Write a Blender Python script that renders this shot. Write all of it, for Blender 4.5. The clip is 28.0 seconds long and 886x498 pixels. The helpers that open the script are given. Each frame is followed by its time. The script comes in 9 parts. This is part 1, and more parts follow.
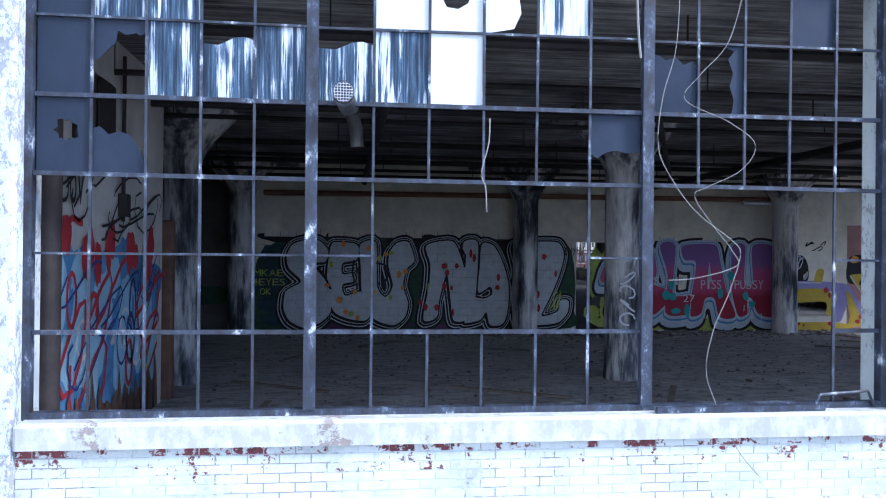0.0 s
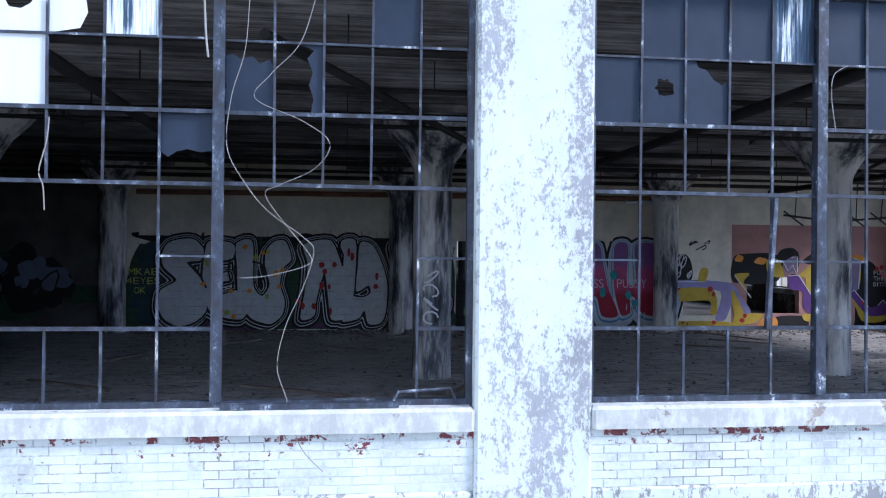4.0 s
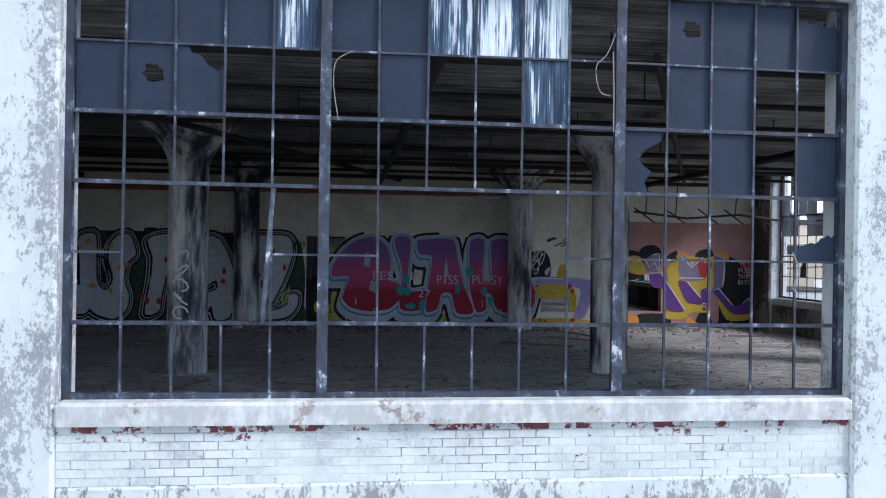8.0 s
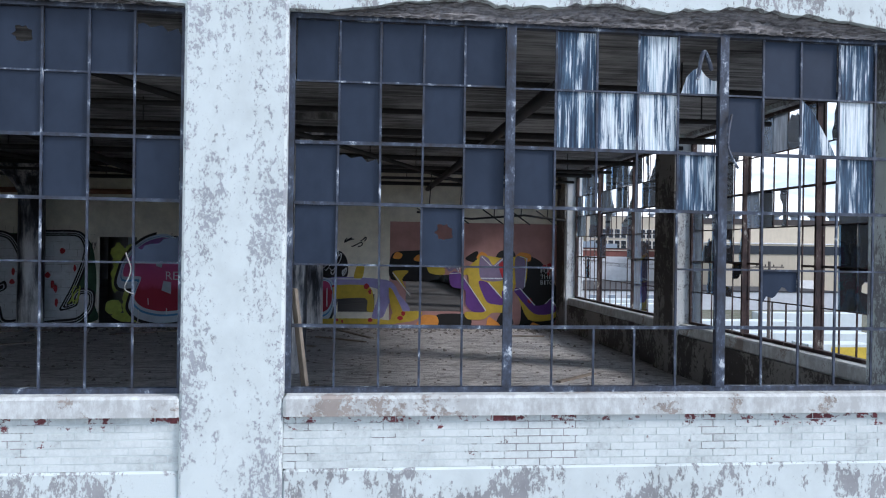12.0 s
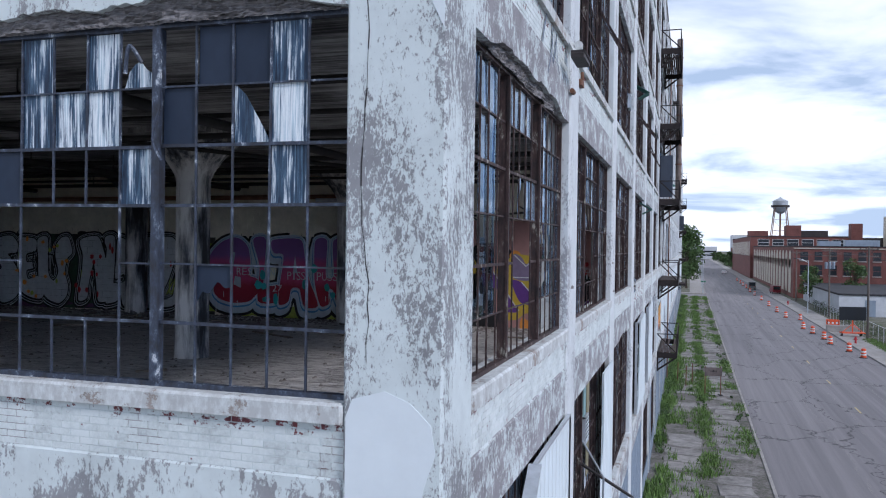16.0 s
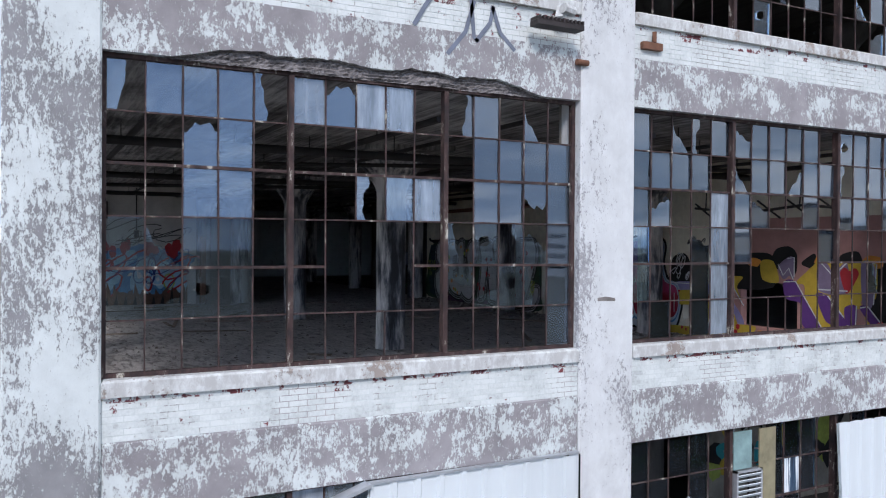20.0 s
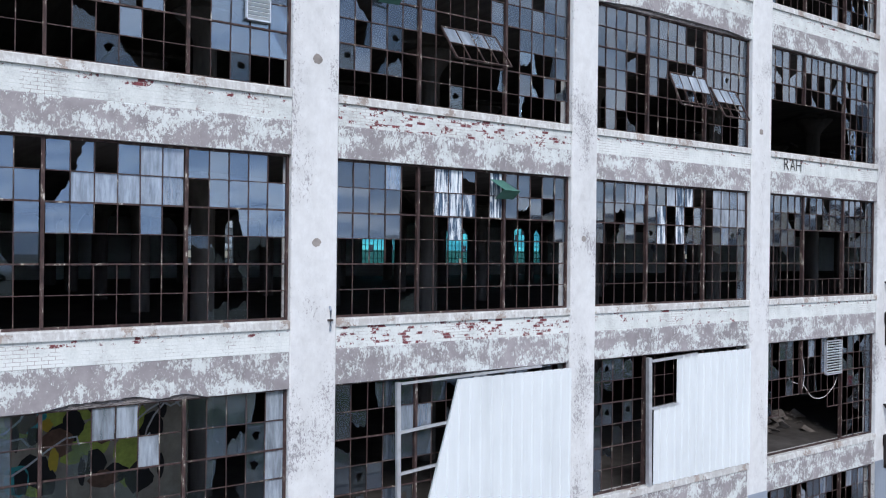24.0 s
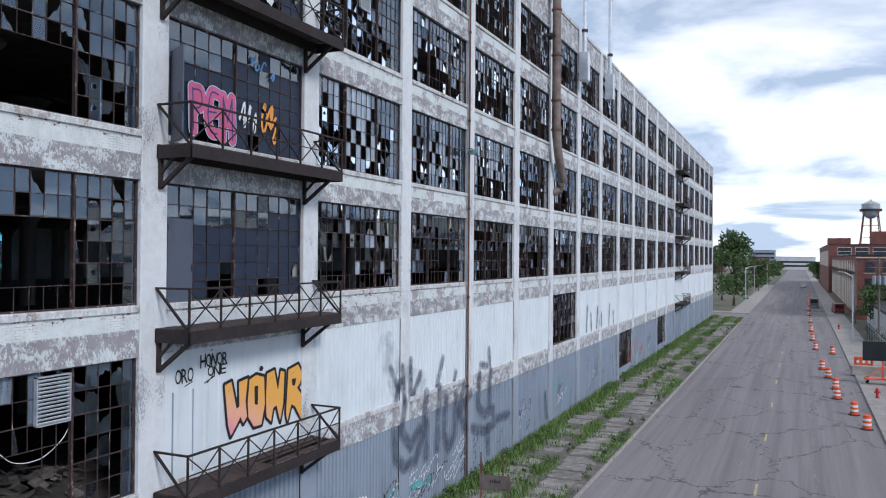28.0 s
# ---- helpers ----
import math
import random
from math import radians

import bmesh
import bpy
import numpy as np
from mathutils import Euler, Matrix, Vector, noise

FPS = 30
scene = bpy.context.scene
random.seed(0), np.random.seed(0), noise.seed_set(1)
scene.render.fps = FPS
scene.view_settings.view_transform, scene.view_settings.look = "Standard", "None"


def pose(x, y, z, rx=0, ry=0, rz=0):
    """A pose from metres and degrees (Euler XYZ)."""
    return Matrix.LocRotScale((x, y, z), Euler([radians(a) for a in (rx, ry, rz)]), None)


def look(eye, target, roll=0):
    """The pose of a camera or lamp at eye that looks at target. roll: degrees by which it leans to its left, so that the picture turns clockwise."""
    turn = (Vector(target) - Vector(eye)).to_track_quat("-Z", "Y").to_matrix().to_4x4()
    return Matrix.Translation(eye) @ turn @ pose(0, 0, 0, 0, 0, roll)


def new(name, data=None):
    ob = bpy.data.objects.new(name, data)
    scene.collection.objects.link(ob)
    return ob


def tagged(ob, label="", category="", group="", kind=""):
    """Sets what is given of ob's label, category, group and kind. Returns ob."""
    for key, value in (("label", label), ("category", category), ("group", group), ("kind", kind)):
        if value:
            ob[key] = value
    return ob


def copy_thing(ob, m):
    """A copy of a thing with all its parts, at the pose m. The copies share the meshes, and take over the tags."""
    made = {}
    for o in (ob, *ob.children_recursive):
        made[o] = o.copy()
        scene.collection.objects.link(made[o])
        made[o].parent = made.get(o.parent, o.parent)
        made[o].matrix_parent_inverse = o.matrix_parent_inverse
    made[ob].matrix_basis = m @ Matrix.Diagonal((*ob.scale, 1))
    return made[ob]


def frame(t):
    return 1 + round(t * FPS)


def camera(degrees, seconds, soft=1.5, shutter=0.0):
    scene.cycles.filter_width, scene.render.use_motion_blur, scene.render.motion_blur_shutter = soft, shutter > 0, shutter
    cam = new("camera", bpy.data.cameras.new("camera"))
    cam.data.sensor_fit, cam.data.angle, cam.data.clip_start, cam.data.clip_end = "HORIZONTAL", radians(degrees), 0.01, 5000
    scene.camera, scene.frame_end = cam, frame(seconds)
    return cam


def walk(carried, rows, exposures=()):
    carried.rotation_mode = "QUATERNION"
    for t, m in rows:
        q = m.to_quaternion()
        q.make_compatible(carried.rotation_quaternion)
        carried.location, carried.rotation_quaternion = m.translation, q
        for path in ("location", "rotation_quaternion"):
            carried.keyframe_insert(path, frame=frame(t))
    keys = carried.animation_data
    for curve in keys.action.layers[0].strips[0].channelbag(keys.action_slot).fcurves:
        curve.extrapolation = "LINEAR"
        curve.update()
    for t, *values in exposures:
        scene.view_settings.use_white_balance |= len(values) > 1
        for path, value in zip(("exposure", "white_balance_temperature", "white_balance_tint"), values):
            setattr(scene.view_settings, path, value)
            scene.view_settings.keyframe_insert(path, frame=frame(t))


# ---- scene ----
cam = camera(58.2, 28.0, soft=1.1)
# The outer corner of the building stands at the origin; the south front faces -y, the long east front faces +x.
METRES, EYE, TURN = 60.0, 11.6, -7.05
ORIGIN = (-18.94, -5.49)
ROWS = [
    (0.0, 0, 0, 0, 0.12, 0.23, -0.57),
    (0.5, 0.0021, 0.0002, 0.0001, 0.076, 0.23, -0.57),
    (1.0, 0.0067, 0.0002, 0.0001, 0.052, 0.21, -0.56),
    (1.5, 0.013, 0.0004, 0.0002, 0.018, 0.2, -0.56),
    (2.0, 0.0209, 0.0004, 0.0002, -0.016, 0.19, -0.57),
    (2.5, 0.029, 0.0003, 0.0003, -0.02, 0.18, -0.56),
    (3.0, 0.0373, 0.0001, 0.0003, 0.03, 0.18, -0.56),
    (3.5, 0.0453, -0.0002, 0.0003, 0.06, 0.18, -0.56),
    (5.5, 0.0748, -0.0002, 0.0007, 0.22, 0.07, -0.774),
    (6.0, 0.0833, 0.0001, 0.0007, 0.23, 0, -0.92),
    (6.5, 0.092, 0.001, 0.0009, 0.29, 0.01, -0.91),
    (7.0, 0.1008, 0.0019, 0.001, 0.29, -0.01, -0.88),
    (7.5, 0.1101, 0.003, 0.0009, 0.32, -0.02, -0.87),
    (8.0, 0.1198, 0.0038, 0.0006, 0.34, -0.05, -0.91),
    (8.5, 0.1295, 0.0044, 0.0007, 0.37, -0.02, -0.87),
    (9.0, 0.1391, 0.0045, 0.0008, 0.39, 0.01, -0.88),
    (9.5, 0.149, 0.0041, 0.0009, 0.37, -0.01, -0.89),
    (10.0, 0.1596, 0.0032, 0.0012, 0.37, 0.02, -0.9),
    (10.5, 0.1709, 0.0025, 0.0014, 0.33, -0, -0.9),
    (11.0, 0.184, 0.0027, 0.0018, 0.36, 0.02, -0.89),
    (11.5, 0.1984, 0.0029, 0.002, 0.32, 0, -0.89),
    (12.0, 0.2139, 0.0032, 0.0021, 0.67, -0.03, -0.9),
    (12.5, 0.23, 0.0046, 0.0022, 1.54, -0.02, -0.9),
    (13.0, 0.2453, 0.0063, 0.0024, 3.06, -0.08, -0.88),
    (13.5, 0.261, 0.0085, 0.0025, 5.06, -0.08, -0.88),
    (15.5, 0.3285, 0.0263, 0.0025, 19.41, -0.1, -0.82),
    (16.0, 0.345, 0.0336, 0.003, 24.28, -0.33, -0.76),
    (16.5, 0.3619, 0.0426, 0.0031, 29.43, -0.35, -0.71),
    (17.0, 0.3779, 0.0533, 0.0034, 35.2, -0.38, -0.58),
    (17.5, 0.3928, 0.0659, 0.0035, 41.52, -0.35, -0.54),
    (18.0, 0.4063, 0.08, 0.0037, 47.85, -0.34, -0.5),
    (18.5, 0.4177, 0.0951, 0.0038, 53.92, -0.33, -0.43),
    (19.0, 0.4269, 0.1116, 0.0039, 59.48, -0.28, -0.35),
    (19.5, 0.4355, 0.1301, 0.0038, 64.8, -0.21, -0.32),
    (20.0, 0.4434, 0.1514, 0.0043, 69.71, -0.49, -0.4),
    (20.5, 0.4512, 0.1765, 0.0045, 74, -0.7, -0.43),
    (22.5, 0.4821, 0.3041, 0.004, 78.87, -0.19, -0.57),
    (23.0, 0.4913, 0.3403, 0.0055, 74.02, -0.37, -0.67),
    (23.5, 0.5042, 0.3772, 0.0046, 68.19, -0.14, -0.61),
    (24.0, 0.516, 0.4113, 0.0055, 62.99, -0.09, -0.67),
    (24.5, 0.5267, 0.442, 0.0045, 57.96, 0.12, -0.62),
    (25.0, 0.5336, 0.4684, 0.0052, 53.67, 0.06, -0.71),
    (25.5, 0.5373, 0.4928, 0.005, 48.26, 0.16, -0.68),
    (26.0, 0.537, 0.5171, 0.005, 43.98, 0.24, -0.65),
    (26.5, 0.5339, 0.5413, 0.0046, 40.05, 0.29, -0.61),
    (27.0, 0.5267, 0.5669, 0.0041, 36.53, 0.34, -0.58),
    (27.5, 0.5174, 0.5952, 0.004, 33.15, 0.36, -0.6),
    (28.0, 0.5065, 0.6256, 0.0038, 31.21, 0.45, -0.46),
]
EXPOSURE = [(0.0, 1.86, 5500, 17), (3.5, 1.68, 5570, 16), (7.0, 1.4, 5980, 14), (10.0, 1.36, 6030, 13), (13.0, 1.02, 6080, 13), (16.0, 0.65, 5920, 16), (18.0, 0.89, 6200, 18), (20.0, 0.92, 6340, 17), (24.0, 0.99, 6420, 16), (26.0, 0.92, 6260, 15), (28.0, 0.65, 6210, 15)]
walk(cam, [(t, pose(*ORIGIN, EYE, 0, 0, TURN) @ pose(METRES * x, METRES * y, METRES * z, 90 + pitch, roll, yaw)) for t, x, y, z, yaw, pitch, roll in ROWS], EXPOSURE)

# ---- light ----
SUN_DIR = Vector((0.72, -0.38, 0.58)).normalized()
world = bpy.data.worlds.new("sky")
scene.world = world
world.use_nodes = True
wn = world.node_tree
wn.nodes.clear()


def wnode(kind, **sets):
    n = wn.nodes.new(kind)
    for key, value in sets.items():
        n.inputs[key.replace("_", " ")].default_value = value
    return n


w_out = wn.nodes.new("ShaderNodeOutputWorld")
w_sky = wn.nodes.new("ShaderNodeTexSky")
w_sky.sky_type = "NISHITA"
w_sky.sun_disc = False
w_sky.sun_elevation = math.asin(SUN_DIR.z)
w_sky.sun_rotation = math.atan2(SUN_DIR.x, SUN_DIR.y)
w_bg_sky = wnode("ShaderNodeBackground", Strength=0.1)
wn.links.new(w_sky.outputs[0], w_bg_sky.inputs[0])
w_co = wn.nodes.new("ShaderNodeTexCoord")
w_sep = wn.nodes.new("ShaderNodeSeparateXYZ")
wn.links.new(w_co.outputs["Generated"], w_sep.inputs[0])
# Cloud layer: the direction laid onto a flat ceiling of cloud.
w_up = wn.nodes.new("ShaderNodeMath")
w_up.operation = "ADD"
w_abs = wn.nodes.new("ShaderNodeMath")
w_abs.operation = "ABSOLUTE"
wn.links.new(w_sep.outputs[2], w_abs.inputs[0])
wn.links.new(w_abs.outputs[0], w_up.inputs[0])
w_up.inputs[1].default_value = 0.16
w_flat = wn.nodes.new("ShaderNodeVectorMath")
w_flat.operation = "DIVIDE"
w_den = wn.nodes.new("ShaderNodeCombineXYZ")
for k in range(3):
    wn.links.new(w_up.outputs[0], w_den.inputs[k])
wn.links.new(w_co.outputs["Generated"], w_flat.inputs[0])
wn.links.new(w_den.outputs[0], w_flat.inputs[1])
w_noise = wnode("ShaderNodeTexNoise", Scale=1.5, Detail=8.0, Roughness=0.52, Distortion=0.4)
wn.links.new(w_flat.outputs[0], w_noise.inputs["Vector"])
w_ramp = wn.nodes.new("ShaderNodeValToRGB")
w_ramp.color_ramp.elements[0].position, w_ramp.color_ramp.elements[0].color = 0.40, (0.34, 0.43, 0.54, 1)
w_ramp.color_ramp.elements[1].position, w_ramp.color_ramp.elements[1].color = 0.62, (0.9, 0.91, 0.92, 1)
w_mid = w_ramp.color_ramp.elements.new(0.49)
w_mid.color = (0.62, 0.69, 0.77, 1)
wn.links.new(w_noise.outputs[0], w_ramp.inputs[0])
w_bg_cloud = wnode("ShaderNodeBackground", Strength=1.02)
# clouds near the low sun are lit warm
w_dot = wn.nodes.new("ShaderNodeVectorMath")
w_dot.operation = "DOT_PRODUCT"
w_dot.inputs[1].default_value = (0.9, -0.43, 0.0)
wn.links.new(w_co.outputs["Generated"], w_dot.inputs[0])
w_side = wn.nodes.new("ShaderNodeMapRange")
w_side.inputs["From Min"].default_value, w_side.inputs["From Max"].default_value = 0.35, 0.8
wn.links.new(w_dot.outputs["Value"], w_side.inputs["Value"])
w_warm = wn.nodes.new("ShaderNodeValToRGB")
for e, (p, c) in zip([w_warm.color_ramp.elements[0], w_warm.color_ramp.elements[1], w_warm.color_ramp.elements.new(0.5)], ((0.45, (0.30, 0.43, 0.66, 1)), (0.60, (1.2, 0.98, 0.82, 1)), (0.525, (0.46, 0.60, 0.82, 1)))):
    e.position, e.color = p, c
wn.links.new(w_noise.outputs[0], w_warm.inputs[0])
w_tint = wn.nodes.new("ShaderNodeMix")
w_tint.data_type = "RGBA"
wn.links.new(w_side.outputs[0], w_tint.inputs[0])
wn.links.new(w_ramp.outputs[0], w_tint.inputs[6])
wn.links.new(w_warm.outputs[0], w_tint.inputs[7])
# the cloud cover is brightest low over the horizon
w_low = wn.nodes.new("ShaderNodeMapRange")
w_low.inputs["From Min"].default_value, w_low.inputs["From Max"].default_value = 0.02, 0.55
w_low.inputs["To Min"].default_value, w_low.inputs["To Max"].default_value = 1.0, 0.64
wn.links.new(w_abs.outputs[0], w_low.inputs["Value"])
w_dim = wn.nodes.new("ShaderNodeVectorMath")
w_dim.operation = "SCALE"
wn.links.new(w_tint.outputs[2], w_dim.inputs[0])
wn.links.new(w_low.outputs[0], w_dim.inputs["Scale"])
wn.links.new(w_dim.outputs[0], w_bg_cloud.inputs[0])
w_mix = wn.nodes.new("ShaderNodeMixShader")
w_mix.inputs[0].default_value = 0.94
wn.links.new(w_bg_sky.outputs[0], w_mix.inputs[1])
wn.links.new(w_bg_cloud.outputs[0], w_mix.inputs[2])
wn.links.new(w_mix.outputs[0], w_out.inputs[0])

sun = new("sun", bpy.data.lights.new("sun", "SUN"))
sun.data.energy, sun.data.angle, sun.data.color = 1.3, radians(14), (1.0, 0.95, 0.9)
sun.matrix_world = look((40, -30, 60), Vector((40, -30, 60)) - SUN_DIR)

# ---- materials ----
def link(nt, a, b):
    nt.links.new(a, b)


class Mat:
    """A node material with short helpers."""

    def __init__(self, name, base=(0.5, 0.5, 0.5), rough=0.8, metal=0.0):
        self.m = bpy.data.materials.new(name)
        self.m.use_nodes = True
        self.nt = self.m.node_tree
        self.b = self.nt.nodes["Principled BSDF"]
        self.b.inputs["Base Color"].default_value = (*base, 1)
        self.b.inputs["Roughness"].default_value = rough
        self.b.inputs["Metallic"].default_value = metal
        self.vec = {}

    def coords(self, kind="world", stretch=(1, 1, 1), random=False):
        key = (kind, stretch, random)
        if key in self.vec:
            return self.vec[key]
        if kind == "world":
            out = self.nt.nodes.new("ShaderNodeNewGeometry").outputs["Position"]
        else:
            out = self.nt.nodes.new("ShaderNodeTexCoord").outputs["Object"]
        mp = self.nt.nodes.new("ShaderNodeMapping")
        mp.inputs["Scale"].default_value = stretch
        link(self.nt, out, mp.inputs["Vector"])
        out = mp.outputs[0]
        if random:
            info = self.nt.nodes.new("ShaderNodeObjectInfo")
            mul = self.nt.nodes.new("ShaderNodeVectorMath")
            mul.operation = "MULTIPLY_ADD"
            link(self.nt, info.outputs["Random"], mul.inputs[0])
            mul.inputs[1].default_value = (37, 53, 71)
            link(self.nt, out, mul.inputs[2])
            out = mul.outputs[0]
        self.vec[key] = out
        return out

    def noise(self, scale, detail=6, rough=0.6, kind="world", stretch=(1, 1, 1), random=False, distort=0.0):
        n = self.nt.nodes.new("ShaderNodeTexNoise")
        n.inputs["Scale"].default_value = scale
        n.inputs["Detail"].default_value = detail
        n.inputs["Roughness"].default_value = rough
        n.inputs["Distortion"].default_value = distort
        link(self.nt, self.coords(kind, stretch, random), n.inputs["Vector"])
        return n.outputs[0]

    def rand(self):
        return self.nt.nodes.new("ShaderNodeObjectInfo").outputs["Random"]

    def math(self, op, a, b=0.0, c=0.0):
        n = self.nt.nodes.new("ShaderNodeMath")
        n.operation = op
        for k, v in enumerate((a, b, c)):
            if isinstance(v, (int, float)):
                n.inputs[k].default_value = v
            else:
                link(self.nt, v, n.inputs[k])
        return n.outputs[0]

    def ramp(self, fac, *stops):
        n = self.nt.nodes.new("ShaderNodeValToRGB")
        els = n.color_ramp.elements
        while len(els) < len(stops):
            els.new(0.5)
        for e, (p, c) in zip(els, stops):
            e.position = p
            e.color = (c, c, c, 1) if isinstance(c, (int, float)) else (*c, 1)
        link(self.nt, fac, n.inputs[0])
        return n.outputs[0]

    def mix(self, fac, a, b):
        n = self.nt.nodes.new("ShaderNodeMix")
        n.data_type = "RGBA"
        for v, k in ((fac, 0), (a, 6), (b, 7)):
            if isinstance(v, (int, float)):
                n.inputs[k].default_value = v
            elif isinstance(v, tuple):
                n.inputs[k].default_value = (*v, 1)
            else:
                link(self.nt, v, n.inputs[k])
        return n.outputs[2]

    def color(self, c):
        link(self.nt, c, self.b.inputs["Base Color"])
        return self

    def rough(self, v):
        link(self.nt, v, self.b.inputs["Roughness"])
        return self

    def bump(self, height, strength=0.4, distance=0.01):
        n = self.nt.nodes.new("ShaderNodeBump")
        n.inputs["Strength"].default_value = strength
        n.inputs["Distance"].default_value = distance
        link(self.nt, height, n.inputs["Height"])
        link(self.nt, n.outputs[0], self.b.inputs["Normal"])
        return self


def peeling(name, cover, white=(0.665, 0.73, 0.725), under=(0.27, 0.275, 0.285), fine=15.0, streak=0.6, big=1.1, patch=0.6, tall=0.5, grime=0.0):
    """White paint flaking off concrete; cover: how much paint is left."""
    m = Mat(name, rough=0.85)
    a = m.math("MULTIPLY_ADD", m.noise(fine, 12, 0.79, stretch=(1, 1, streak)), 0.72, m.math("MULTIPLY", m.noise(fine * 3.4, 6, 0.7, stretch=(1, 1, streak)), 0.28))
    g = m.noise(big, 3, 0.5, stretch=(1, 1, tall))
    v = m.math("ADD", a, m.math("MULTIPLY", m.math("SUBTRACT", g, 0.5), patch))
    edge = 0.5 - (cover - 0.5) * 0.55
    mask = m.ramp(v, (edge - 0.012, 0.0), (edge + 0.012, 1.0))
    n1 = m.noise(3.0, 8, 0.65)
    n2 = m.noise(0.7, 4, 0.6, stretch=(1, 1, 0.25))
    dirt = m.math("MULTIPLY_ADD", n2, 0.5, m.math("MULTIPLY", n1, 0.5))
    conc = m.ramp(dirt, (0.3, tuple(c * 0.65 for c in under)), (0.5, under), (0.72, tuple(min(1, c * 1.45) for c in under)))
    paint = m.ramp(dirt, (0.28, tuple(c * 0.70 for c in white)), (0.43, tuple(c * 0.90 for c in white)), (0.55, white))
    pits = m.ramp(m.noise(34, 4, 0.65, stretch=(1, 1, 0.7)), (0.29, 0.45), (0.36, 1.0))
    paint = m.mix(pits, tuple(0.5 * (a + b) for a, b in zip(under, white)), paint)
    if grime:  # soot and rain dirt lying in blotches and fine runs
        g1 = m.math("MULTIPLY_ADD", m.noise(4.5, 9, 0.72, stretch=(1, 1, 0.8)), 0.6, m.math("MULTIPLY", m.noise(16, 6, 0.7, stretch=(1, 1, 0.35)), 0.4))
        paint = m.mix(m.ramp(g1, (0.46, grime), (0.58, 0.0)), paint, (0.30, 0.29, 0.28))
    m.color(m.mix(mask, conc, paint))
    grain = m.noise(60, 4, 0.6)
    m.bump(m.math("ADD", m.math("MULTIPLY", mask, 0.6), m.math("MULTIPLY", m.math("ADD", grain, n1), 0.35)), 0.6, 0.008)
    return m.m


def plain(name, color, rough=0.7, metal=0.0, var=0.25, scale=6.0, bump=0.15, kind="world", random=False, stretch=(1, 1, 1)):
    """One paint or stuff with grain and stains at two scales."""
    m = Mat(name, rough=rough, metal=metal)
    a = m.noise(scale, 8, 0.65, kind, stretch, random)
    b = m.noise(scale * 0.16, 3, 0.5, kind, stretch, random)
    v = m.math("MULTIPLY_ADD", a, 0.6, m.math("MULTIPLY", b, 0.4))
    lo, hi = tuple(c * (1 - var) for c in color), tuple(min(1, c * (1 + var)) for c in color)
    m.color(m.ramp(v, (0.33, lo), (0.67, hi)))
    m.bump(m.noise(scale * 6, 5, 0.6, kind, stretch, random), bump, 0.006)
    return m.m


MAT = {}
MAT["pillar"] = peeling("pillar_paint", 0.56, under=(0.36, 0.38, 0.41), fine=15.0, streak=0.65, big=1.7, patch=0.55, tall=0.3)
MAT["pillar_east"] = peeling("east_pillar_paint", 0.66, white=(0.69, 0.725, 0.73), under=(0.33, 0.335, 0.35), fine=18.0, streak=0.6, patch=0.55, grime=0.1)
MAT["pillar_corner"] = peeling("corner_paint", 0.53, fine=19.0, streak=0.5, patch=0.6)
MAT["beam"] = peeling("beam_paint", 0.47, under=(0.285, 0.275, 0.285), fine=14.0, streak=0.6, big=1.6, patch=0.42, tall=1.6, grime=0.12)
MAT["beam_south"] = peeling("south_beam_paint", 0.57, under=(0.31, 0.315, 0.325), fine=12.0, streak=0.5, big=1.6, patch=0.5, tall=0.9)
MAT["ledge"] = peeling("ledge_paint", 0.68, white=(0.68, 0.715, 0.705), under=(0.34, 0.30, 0.27), fine=9, streak=1.0, big=1.7, patch=0.9, grime=0.5)
MAT["mortar"] = peeling("mortar_paint", 0.60, white=(0.64, 0.70, 0.69), under=(0.38, 0.365, 0.365), fine=6, streak=1.0, big=0.8, patch=1.0)
MAT["render_wall"] = peeling("plain_wall_paint", 0.75)
MAT["spall"] = plain("broken_concrete", (0.20, 0.19, 0.19), 0.95, var=0.9, scale=26, bump=1.0, stretch=(0.35, 1, 2.6))


def brick_mat(name, cover, single=0.0):
    m = Mat(name, rough=0.8)
    a = m.noise(12.0, 10, 0.74)
    g = m.noise(3.4, 6, 0.7, stretch=(1, 1, 1.6))
    r = m.math("MULTIPLY", m.math("SUBTRACT", m.rand(), 0.5), 0.07)
    if single:  # whole bricks laid bare
        r = m.math("MULTIPLY", m.math("SUBTRACT", m.nt.nodes.new("ShaderNodeNewGeometry").outputs["Random Per Island"], 0.5), single)
    v = m.math("ADD", m.math("ADD", a, r), m.math("MULTIPLY", m.math("SUBTRACT", g, 0.5), 1.1))
    mask = m.ramp(v, (cover - 0.015, 0.0), (cover + 0.015, 1.0))
    red = m.ramp(m.noise(14, 6, 0.6), (0.3, (0.09, 0.03, 0.036)), (0.7, (0.24, 0.062, 0.07)))
    white = m.ramp(m.math("ADD", m.math("MULTIPLY_ADD", m.noise(2.4, 6, 0.6), 0.6, m.math("MULTIPLY", m.noise(24, 6, 0.7), 0.4)), m.math("MULTIPLY", m.math("SUBTRACT", m.rand(), 0.5), 0.1)), (0.34, (0.44, 0.47, 0.47)), (0.44, (0.58, 0.63, 0.62)), (0.58, (0.70, 0.75, 0.74)))
    m.color(m.mix(mask, red, white))
    m.bump(m.math("ADD", mask, m.noise(50, 4, 0.6)), 0.4, 0.005)
    return m.m


